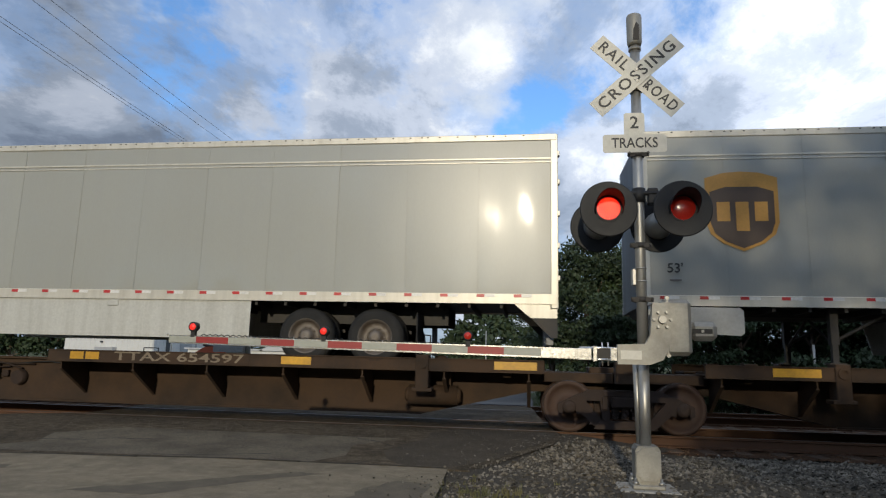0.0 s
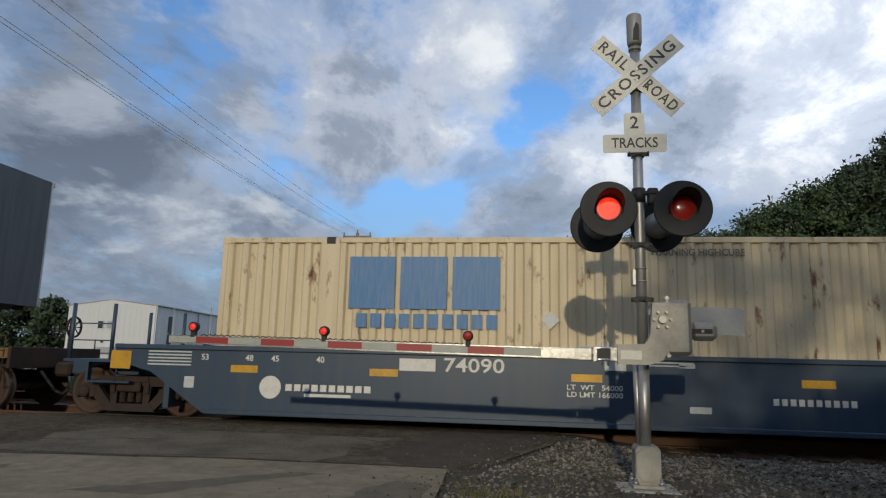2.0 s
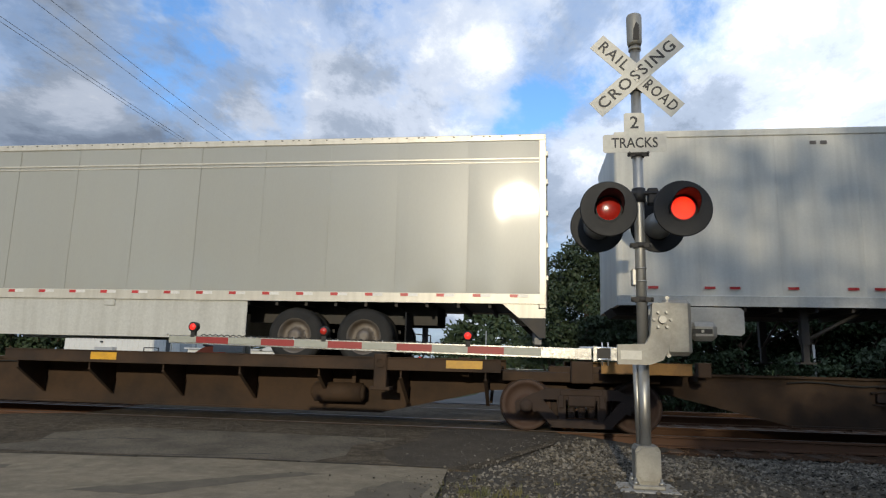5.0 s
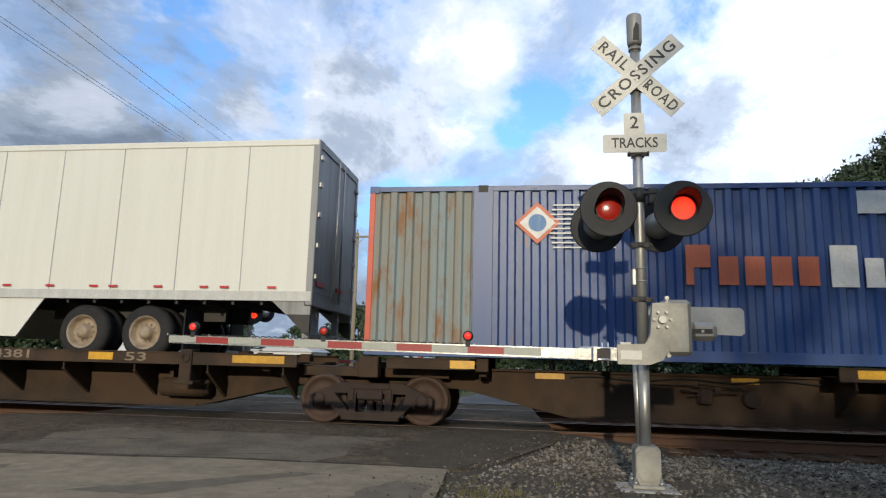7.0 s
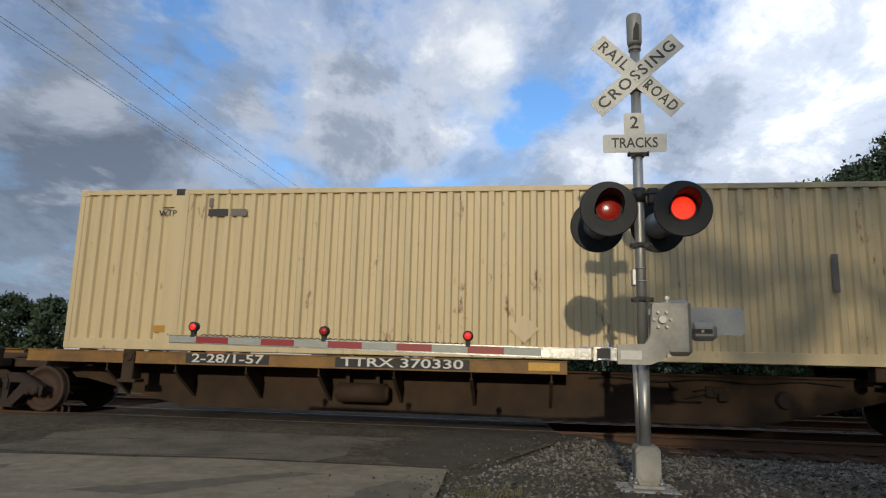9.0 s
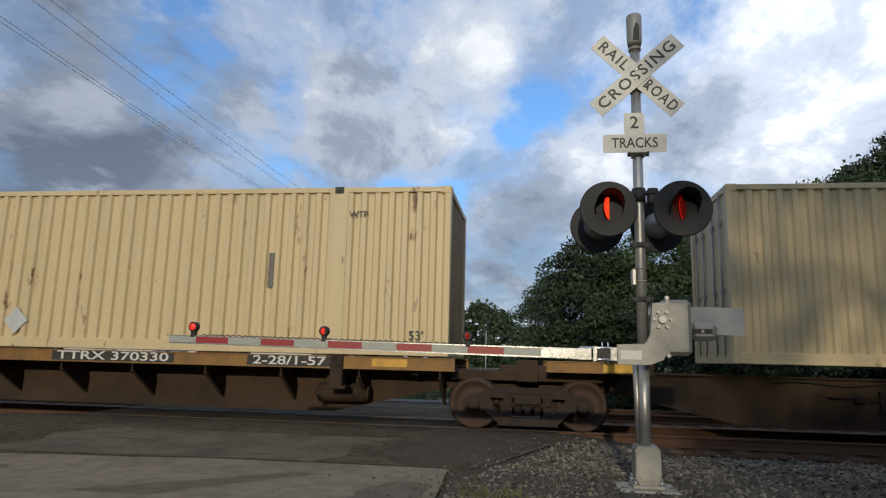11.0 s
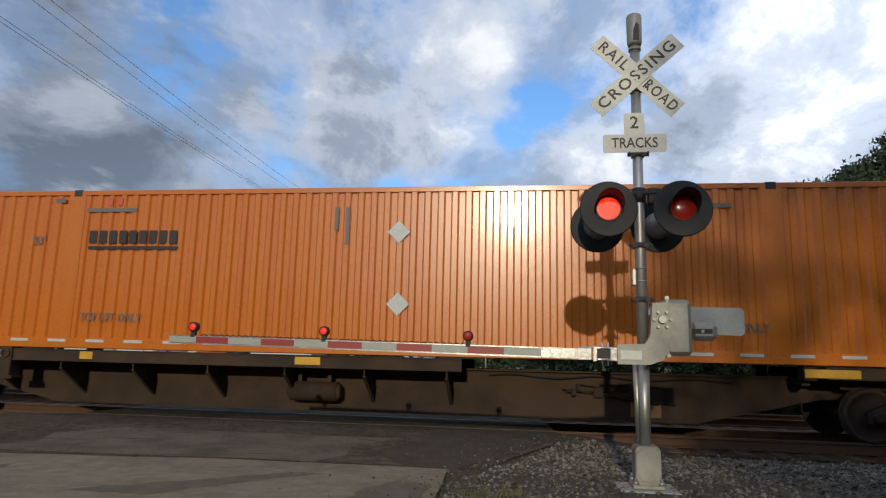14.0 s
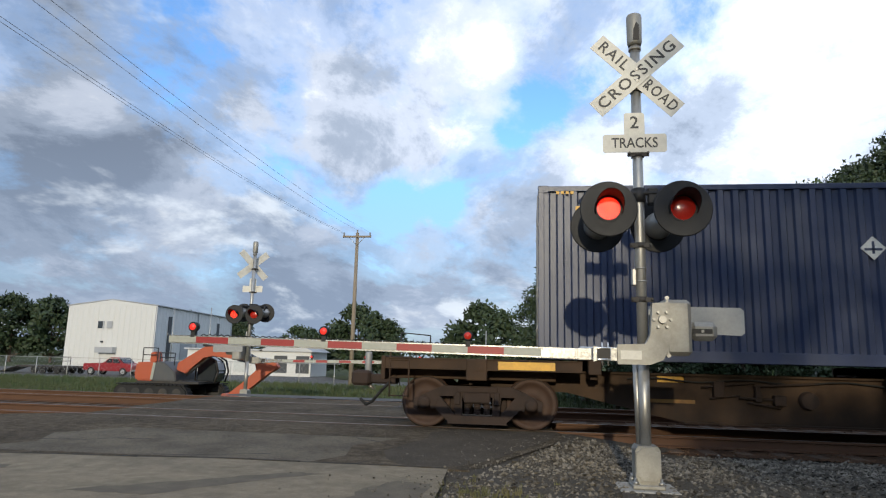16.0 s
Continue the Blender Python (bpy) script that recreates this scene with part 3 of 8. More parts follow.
def road_wheel(parent, x, y, z, rim, side):
    """Dual tyre with a dished rim, axis along y."""
    r = 0.485
    bm = bmesh.new()
    for y0 in (0.0, 0.33):
        a = y0 * -side
        lathe(bm, [(a + -side * q, rr) for q, rr in ((0.0, 0.29), (0.0, 0.40), (0.03, 0.455), (0.07, r), (0.22, r), (0.26, 0.455), (0.28, 0.40), (0.28, 0.29))], (x, y, z), "y", 28, False)
    ty = part("tyre", bm, M_RUBBER, parent)
    bm = bmesh.new()
    lathe(bm, [(-side * q, rr) for q, rr in ((-0.005, 0.30), (0.0, 0.29), (0.02, 0.265), (0.10, 0.255), (0.12, 0.19), (0.10, 0.125), (0.01, 0.115), (-0.02, 0.09), (-0.03, 0.05), (-0.03, 0.002))], (x, y, z), "y", 24, False)
    for k in range(10):
        t = 2 * math.pi * k / 10
        lathe(bm, [(-side * 0.10, 0.013), (-side * 0.07, 0.013)], (x + 0.155 * math.cos(t), y, z + 0.155 * math.sin(t)), "y", 6)
    for k in range(5):
        t = 2 * math.pi * (k + 0.5) / 5
        lathe(bm, [(-side * 0.121, 0.034), (-side * 0.112, 0.030)], (x + 0.222 * math.cos(t), y, z + 0.222 * math.sin(t)), "y", 8)
    part("rim", bm, rim, ty)


def trailer(name, label, s_right, s_left, nose, skin, style, rim, skirt=True, axles=(4.28, 3.06)):
    """A road trailer carried on the car: smooth panelled sides, rails, doors, skirt, wheels, landing legs. nose: -1 when it points left."""
    L, w = s_right - s_left, 1.295
    hl = L / 2
    t = thing(name, label, "trailer")
    zb, zt = 2.07, 4.98

    def X(d):                     # d metres behind the nose
        return nose * (hl - d)
    alu = style == "alu"
    # side panels, each slightly bowed
    k = 13
    for side in (-1, 1):
        for i in range(k):
            a, b = -hl + 0.10 + i * (L - 0.20) / k, -hl + 0.10 + (i + 1) * (L - 0.20) / k
            bm = bmesh.new()
            rnd = random.Random(i * 7 + side + int(abs(s_left)))
            nx, nz = 8, 12
            grid = []
            amp = (0.0022 if alu else 0.0012) * rnd.uniform(0.5, 1.4)
            tip, nod = (rnd.uniform(-0.006, 0.006), rnd.uniform(-0.004, 0.004)) if alu else (0.0, 0.0)
            ph = rnd.uniform(0, 6)
            for jz in range(nz + 1):
                row = []
                for jx in range(nx + 1):
                    u, v = jx / nx, jz / nz
                    d = amp * math.sin(math.pi * u) * (1 + 0.8 * math.sin(ph + 5 * v)) + amp * 1.6 * max(0, 0.14 - v) / 0.14 * math.sin(9 * u + ph) + tip * (u - 0.5) + nod * (v - 0.5) * 2.0
                    if alu and i in (0, k - 1):
                        d += 0.0035 * math.sin(7 * u + 4 * v + ph) * math.sin(math.pi * v)
                    row.append(bm.verts.new((a + 0.003 + (b - a - 0.006) * u, side * (w - 0.006 + d), 2.22 + (zt - 0.10 - 2.22) * v)))
                grid.append(row)
            for jz in range(nz):
                for jx in range(nx):
                    f = bm.faces.new((grid[jz][jx], grid[jz][jx + 1], grid[jz + 1][jx + 1], grid[jz + 1][jx]))
                    f.smooth = True
            part("side_panel", bm, skin, t)
            bm = bmesh.new()
            box(bm, b - 0.007, b + 0.007, min(side * (w - 0.02), side * (w + 0.0005)), max(side * (w - 0.02), side * (w + 0.0005)), 2.22, zt - 0.10)
            if i < k - 1:
                part("panel_seam", bm, M_STEELGREY if style == "premier" else skin, t)
        bm = bmesh.new()
        box(bm, -hl + 0.02, hl - 0.02, min(side * (w + 0.012), side * (w - 0.04)), max(side * (w + 0.012), side * (w - 0.04)), zt - 0.12, zt, 0.012)
        part("top_rail", bm, M_TRIMW if alu else skin, t)
        bm = bmesh.new()
        box(bm, -hl + 0.02, hl - 0.02, min(side * (w + 0.012), side * (w - 0.04)), max(side * (w + 0.012), side * (w - 0.04)), zb, zb + 0.16, 0.008)
        box(bm, -hl + 0.02, hl - 0.02, min(side * (w + 0.02), side * w), max(side * (w + 0.02), side * w), zb - 0.01, zb + 0.03)
        part("bottom_rail", bm, M_TRIMW if alu else M_SKIRT, t)
        if alu:
            bm = bmesh.new()
            box(bm, -hl + 0.1, hl - 0.1, min(side * (w + 0.008), side * (w - 0.02)), max(side * (w + 0.008), side * (w - 0.02)), 4.53, 4.56, 0.004)
            box(bm, -hl + 0.1, hl - 0.1, min(side * (w + 0.006), side * (w - 0.02)), max(side * (w + 0.006), side * (w - 0.02)), 4.47, 4.49, 0.003)
            part("rub_strip", bm, M_TRIMW, t)
        # reflective tape
        y = side * (w + 0.013)
        if alu:
            n_t = 26
            for i in range(n_t):
                a = -hl + 0.25 + i * 0.612
                bm = bmesh.new()
                box(bm, a, a + 0.13, y - 0.003, y + 0.003, 2.165, 2.215)
                part("red_reflector", bm, M_RED_RF, t)
                if side < 0:
                    bm = bmesh.new()
                    box(bm, a + 0.13, a + 0.30, y - 0.003, y + 0.003, 2.165, 2.215)
                    part("white_reflector", bm, M_WHITE_RF, t)
            bm = bmesh.new()
            for i in range(150):
                if (i * 7) % 11 < 5:
                    a = -hl + 0.3 + i * 0.104
                    box(bm, a, a + 0.03, side * (w + 0.012) - 0.003, side * (w + 0.012) + 0.003, zt - 0.04, zt - 0.022)
            tagged(part("roof_rivets", bm, M_DARKSTEEL, t), kind="stuff")
        else:
            a = -hl + 0.5
            i = 0
            while a < hl - 0.4:
                bm = bmesh.new()
                box(bm, a, a + 0.16, y - 0.018, y - 0.008, 2.27 if style == "premier" else 2.33, 2.31 if style == "premier" else 2.37)
                part("red_reflector", bm, M_RED_RF, t)
                a += (0.87, 0.38, 0.87)[i % 3]
                i += 1
    # nose wall and rounded corners
    bm = bmesh.new()
    box(bm, min(X(0.02), X(0.08)), max(X(0.02), X(0.08)), -w + 0.10, w - 0.10, zb, zt - 0.02)
    part("front_wall", bm, M_NOSESHADE if alu else skin, t)
    for side in (-1, 1):
        bm = bmesh.new()
        prism(bm, [(X(0.02), side * (w - 0.11)), (X(0.02), side * (w - 0.06)), (X(0.05), side * (w - 0.015)), (X(0.11), side * (w + 0.008)), (X(0.11), side * (w - 0.05)), (X(0.07), side * (w - 0.11))], zb, zt - 0.01, "xy")
        part("corner_post", bm, M_TRIMW if alu else skin, t)
    # rear frame and doors
    bm = bmesh.new()
    xr0, xr1 = sorted((X(L), X(L - 0.12)))
    for side in (-1, 1):
        box(bm, xr0, xr1, min(side * (w + 0.006), side * (w - 0.11)), max(side * (w + 0.006), side * (w - 0.11)), zb - 0.08, zt - 0.005, 0.01)
    box(bm, xr0, xr1, -w + 0.11, w - 0.11, zt - 0.14, zt - 0.005)
    box(bm, xr0, xr1, -w + 0.11, w - 0.11, zb - 0.08, zb + 0.14)
    part("rear_frame", bm, M_DOORGREY if not alu else M_TRIMW, t)
    for side in (-1, 1):
        y0, y1 = sorted((side * (w - 0.005), side * (w - 0.06)))
        bm = bmesh.new()
        prism(bm, [(X(L - 0.13), zb - 0.012), (X(L - 0.72), zb - 0.012), (X(L - 0.45), zb - 0.24), (X(L - 0.02), zb - 0.24), (X(L - 0.02), zb - 0.09), (X(L - 0.13), zb - 0.09)], y0, y1)
        part("rear_gusset", bm, M_TRIMW if alu else M_DOORGREY, t)
        bm = bmesh.new()
        prism(bm, [(X(L - 0.45), zb - 0.24), (X(L - 0.12), zb - 0.56), (X(L - 0.02), zb - 0.56), (X(L - 0.02), zb - 0.24)], y0, y1)
        part("buffer_bracket", bm, M_DARKSTEEL, t)
    for a, b in ((-w + 0.12, -0.012), (0.012, w - 0.12)):
        bm = bmesh.new()
        box(bm, *sorted((X(L - 0.02), X(L - 0.06))), a, b, zb + 0.15, zt - 0.15, 0.006)
        d = part("rear_door", bm, M_DOORGREY if style != "alu" else M_ALU, t)
        bm = bmesh.new()
        yy = b - 0.16 if a < 0 else a + 0.16
        rod(bm, (X(L + 0.03), yy, zb + 0.05), (X(L + 0.03), yy, zt - 0.08), 0.018, 8)
        part("lock_rod", bm, M_GALV, d)
        he = a if a < 0 else b
        for z in (2.5, 3.05, 3.6, 4.15, 4.65):
            bm = bmesh.new()
            box(bm, *sorted((X(L + 0.035), X(L - 0.02))), he - 0.06, he + 0.06, z - 0.045, z + 0.045, 0.008)
            part("hinge", bm, M_GALV, d)
        bm = bmesh.new()
        box(bm, *sorted((X(L + 0.006), X(L - 0.02))), a + 0.08, a + 0.5, zb + 0.28, zb + 0.36)
        part("reflector", bm, M_RED_RF, d)
    bm = bmesh.new()
    box(bm, -hl + 0.05, hl - 0.05, -w + 0.03, w - 0.03, zt - 0.04, zt - 0.025)
    part("roof", bm, M_ALUTRIM, t)
    bm = bmesh.new()
    box(bm, -hl + 0.05, hl - 0.05, -w + 0.03, w - 0.03, zb + 0.02, zb + 0.09)
    for i in range(30):
        x = -hl + 0.4 + i * (L - 0.8) / 29
        box(bm, x - 0.025, x + 0.025, -w + 0.06, w - 0.06, zb - 0.08, zb + 0.02)
    part("floor_frame", bm, M_DARKSTEEL, t)
    # underride guard
    bm = bmesh.new()
    for yy in (-0.62, 0.62):
        box(bm, *sorted((X(L - 0.10), X(L - 0.22))), yy - 0.05, yy + 0.05, 1.45, zb - 0.08)
    box(bm, *sorted((X(L - 0.08), X(L - 0.20))), -1.15, 1.15, 1.40, 1.52, 0.01)
    part("rear_guard", bm, M_DOORGREY, t)
    # bogie
    ax = (L - axles[0], L - axles[1])
    bm = bmesh.new()
    for yy in (-0.5, 0.5):
        box(bm, *sorted((X(L - 5.4), X(L - 1.9))), yy - 0.06, yy + 0.06, 1.72, zb + 0.0)
    for a in ax:
        rod(bm, (X(a), -1.0, 1.48), (X(a), 1.0, 1.48), 0.065, 12)
        for yy in (-0.5, 0.5):
            box(bm, X(a) - 0.5, X(a) + 0.5, yy - 0.05, yy + 0.05, 1.56, 1.62)
            prism(bm, [(X(a) - 0.12, 1.72), (X(a) + 0.12, 1.72), (X(a) + 0.07, 1.50), (X(a) - 0.07, 1.50)], yy - 0.08, yy + 0.08)
    part("bogie", bm, M_DARKSTEEL, t)
    for a in ax:
        for side in (-1, 1):
            road_wheel(t, X(a), side * 1.24, 1.475, rim, side)
    for yy in (-1, 1):
        bm = bmesh.new()
        box(bm, X(L - 2.35) - 0.012, X(L - 2.35) + 0.012, yy * 1.2 - (0.6 if yy > 0 else 0), yy * 1.2 + (0.6 if yy < 0 else 0), 1.2, 1.9)
        part("mud_flap", bm, M_RUBBER, t)
    # landing legs and kingpin hitch
    for side in (-1, 1):
        bm = bmesh.new()
        box(bm, X(2.95) - 0.06, X(2.95) + 0.06, side * 0.95 - 0.06, side * 0.95 + 0.06, 1.5, zb)
        box(bm, X(2.95) - 0.045, X(2.95) + 0.045, side * 0.95 - 0.045, side * 0.95 + 0.045, 1.22, 1.5)
        box(bm, X(2.95) - 0.12, X(2.95) + 0.12, side * 0.95 - 0.1, side * 0.95 + 0.1, 1.19, 1.22)
        rod(bm, (X(2.95), side * 0.95, 1.55), (X(3.9), side * 0.95, zb), 0.03, 8)
        rod(bm, (X(2.95), side * 0.95, 1.5), (X(2.95), -side * 0.1, zb - 0.05), 0.022, 8)
        part("landing_leg", bm, M_DARKSTEEL, t)
    bm = bmesh.new()
    prism(bm, [(X(0.1), zb - 0.12), (X(3.2), zb - 0.12), (X(3.4), zb), (X(0.0), zb)], -0.55, 0.55)
    part("upper_coupler", bm, M_DARKSTEEL, t)
    if skirt:
        for side in (-1, 1):
            bm = bmesh.new()
            y0, y1 = sorted((side * (w - 0.01), side * (w - 0.03)))
            prism(bm, [(X(4.4), zb + 0.02), (X(4.58), 1.40), (X(11.0), 1.40), (X(11.0), zb + 0.02)] if alu else
                  [(X(3.6), zb + 0.02), (X(3.9), 1.36), (X(10.6), 1.36), (X(11.1), zb + 0.02)], y0, y1)
            part("side_skirt", bm, M_SKIRT if alu else skin, t)
    # small clearance lamp box under the rail
    bm = bmesh.new()
    box(bm, X(8.4) - 0.11, X(8.4) + 0.11, -w - 0.01, -w + 0.08, zb - 0.13, zb - 0.01, 0.012)
    part("lamp_bracket", bm, M_SKIRT, t)
    y = -w - 0.012
    if style == "alu":
        cx, cz = X(1.57 if nose < 0 else 1.54), 3.60
        bm = bmesh.new()
        sh = [(-0.50, 0.52), (-0.25, 0.60), (0, 0.62), (0.25, 0.60), (0.50, 0.52), (0.50, -0.18), (0.44, -0.36), (0.28, -0.50), (0.0, -0.62), (-0.28, -0.50), (-0.44, -0.36), (-0.50, -0.18)]
        sh = [(a * 1.12, b * 1.06) for a, b in sh]
        prism(bm, [(cx + a, cz + b) for a, b in sh], y - 0.001, y + 0.004)
        e = part("emblem", bm, M_GOLD, t, "gold-edged shield emblem")
        bm = bmesh.new()
        prism(bm, [(cx + a * 0.88, cz + (b - 0.02) * 0.90 if b < 0.4 else cz + 0.34 + (0.06 if abs(a) < 0.3 else -0.02)) for a, b in sh], y - 0.006, y - 0.001)
        part("emblem_field", bm, M_EMBROWN, e)
        for a, drop in ((-0.29, 0.0), (0.0, 0.16), (0.29, 0.0)):
            bm = bmesh.new()
            box(bm, cx + a - 0.10, cx + a + 0.10, y - 0.010, y - 0.006, cz - 0.17 - drop, cz + 0.15, 0.002)
            part("emblem_bar", bm, M_GOLD, e)
        lettering("53'", 0.15, M_BLACKL, t, X(0.50), y, 2.66)
        bars([(X(0.50) - 0.09, X(0.50) + 0.09, 2.46, 2.485, y)], M_GREYL, t)
    elif style == "premier":
        bm = bmesh.new()
        for a, b, c, d in ((0, 1.54, 0, 0.015), (0, 1.54, 0.645, 0.66), (0, 0.015, 0, 0.66), (1.525, 1.54, 0, 0.66)):
            box(bm, X(0.71) + a, X(0.71) + b, y - 0.002, y + 0.02, 3.82 + c, 3.82 + d)
        part("sign_border", bm, M_BLACKL, t)
        bars([(X(0.71) + 0.18, X(0.71) + 1.40, 4.10, 4.30, y + 0.01), (X(0.71) + 0.45, X(0.71) + 1.40, 4.36, 4.39, y + 0.01)], M_LOGOGREEN, t, "emblem")
        bars([(X(0.71) + 0.55, X(0.71) + 1.33, 4.0, 4.055, y + 0.01)], M_GREYL, t)
        lettering("53'", 0.17, M_BLACKL, t, X(0.36), y + 0.012, 2.76)
        bars([(X(0.62), X(0.62) + 0.24, 2.71, 2.81, y + 0.01)], M_LOGOORANGE, t, "emblem")
        bars([(X(0.28), X(0.28) + 0.46, 2.53, 2.57, y + 0.01)], M_GREYL, t)
        bars([(X(0.16), X(0.16) + 0.20, 2.35, 2.50, y + 0.01)], M_WHITE_RF, t)
        bars([(X(8.2), X(8.2) + 0.36, 1.70, 1.87, -w - 0.002)], M_LOGOYELLOW, t, "marker_plate")
    else:
        bars([(X(3.1) + q * 0.16, X(3.1) + q * 0.16 + 0.10, 4.70, 4.76, y + 0.01) for q in (0, 1, 9, 10)], M_GREYL, t)
        bars([(hl - 1.0, hl - 0.88, 2.30, 2.38, y)], M_RED_RF, t, "tail_reflector")
    rolls(t, (s_right + s_left) / 2)
    return t


WHEELSETS = []


def build_truck():
    """A two-axle cast-steel railway truck, rail heads at z = 0."""
    t = thing("rail_truck", "rusty brown cast-steel two-axle railway truck", "railway truck", group="trucks under the train")
    r = 0.42
    for side in (-1, 1):
        bm = bmesh.new()
        a, b = sorted((side * 0.94, side * 1.06))
        prism(bm, [(-1.07, 0.47), (-0.80, 0.60), (-0.56, 0.70), (0.56, 0.70), (0.80, 0.60), (1.07, 0.47), (1.05, 0.37), (0.78, 0.44), (0.60, 0.53), (-0.60, 0.53), (-0.78, 0.44), (-1.05, 0.37)], a, b)
        for q in (-1, 1):
            prism(bm, [(q * 1.07, 0.47), (q * 1.06, 0.32), (q * 1.00, 0.30), (q * 0.98, 0.42), (q * 0.80, 0.42), (q * 0.77, 0.31), (q * 0.68, 0.34), (q * 0.66, 0.54)], a - 0.002, b + 0.002)
            prism(bm, [(q * 0.80, 0.42), (q * 0.46, 0.10), (q * 0.26, 0.10), (q * 0.62, 0.52)], a + 0.004, b - 0.004)
            prism(bm, [(q * 0.40, 0.56), (q * 0.25, 0.56), (q * 0.25, 0.18), (q * 0.36, 0.18)], a + 0.006, b - 0.006)
            box(bm, *sorted((q * 0.28, q * 0.37)), a - 0.03, b + 0.03, 0.40, 0.60, 0.01)
        prism(bm, [(-0.50, 0.09), (0.50, 0.09), (0.40, 0.22), (-0.40, 0.22)], a - 0.008, b + 0.008)
        box(bm, -0.34, 0.34, a - 0.02, b + 0.02, 0.60, 0.69, 0.01)
        sf = part("side_frame", bm, M_TRUCK, t)
        for x in (-0.16, 0.0, 0.16):
            bm = bmesh.new()
            for k in range(6):
                lathe(bm, [(0.245 + k * 0.028, 0.052), (0.259 + k * 0.028, 0.066), (0.273 + k * 0.028, 0.052)], (x, side * 1.0, 0), "z", 10)
            part("spring", bm, M_TRUCK, sf)
        for x in (-0.89, 0.89):
            bm = bmesh.new()
            lathe(bm, [(side * q, rr) for q, rr in ((0.86, 0.11), (1.08, 0.11), (1.10, 0.09), (1.115, 0.05))], (x, 0, r), "y", 16)
            part("bearing", bm, M_TRUCK, sf)
    bm = bmesh.new()
    box(bm, -0.22, 0.22, -1.12, 1.12, 0.43, 0.60, 0.02)
    lathe(bm, [(0.55, 0.2), (0.68, 0.2)], (0, 0, 0), "z", 20)
    for y in (-1.0, 1.0):
        box(bm, -0.2, 0.2, y - 0.07, y + 0.07, 0.42, 0.52)
    part("bolster", bm, M_TRUCK, t)
    for q in (-1, 1):
        bm = bmesh.new()
        rod(bm, (q * 0.42, -0.85, 0.36), (q * 0.42, 0.85, 0.36), 0.045, 8)
        for y in (-0.75, 0.75):
            box(bm, q * 0.42 - 0.05, q * 0.42 + 0.05, y - 0.06, y + 0.06, 0.22, 0.50)
        part("brake_beam", bm, M_TRUCK, t)
    for q in (-1, 1):
        ax = bmesh.new()
        rod(ax, (0, -1.05, 0), (0, 1.05, 0), 0.08, 14)
        axle = part("axle", ax, M_WHEEL, t, at=pose(q * 0.89, 0, r))
        for side in (-1, 1):
            bm = bmesh.new()
            s = side
            lathe(bm, [(s * a, rr) for a, rr in ((0.685, r + 0.018), (0.70, r + 0.026), (0.715, r + 0.012), (0.725, r), (0.815, r - 0.004), (0.825, r - 0.012), (0.827, 0.345), (0.790, 0.33), (0.775, 0.22), (0.800, 0.14), (0.845, 0.125), (0.845, 0.09))], (0, 0, 0), "y", 40)
            wh = part("wheel", bm, M_WHEEL, axle)
            bm = bmesh.new()
            lathe(bm, [(s * 0.73, r + 0.0006), (s * 0.818, r - 0.003), (s * 0.8275, r - 0.010)], (0, 0, 0), "y", 40, False)
            part("tread", bm, M_TREAD, axle)
        WHEELSETS.append(axle)
    return t


def place_trucks(places):
    first = build_truck()
    for i, s in enumerate(places):
        ob = first if i == 0 else copy_thing(first, Matrix.Identity(4))
        if i:
            WHEELSETS.extend(o for o in ob.children if o.name.startswith("axle"))
        rolls(ob, s)


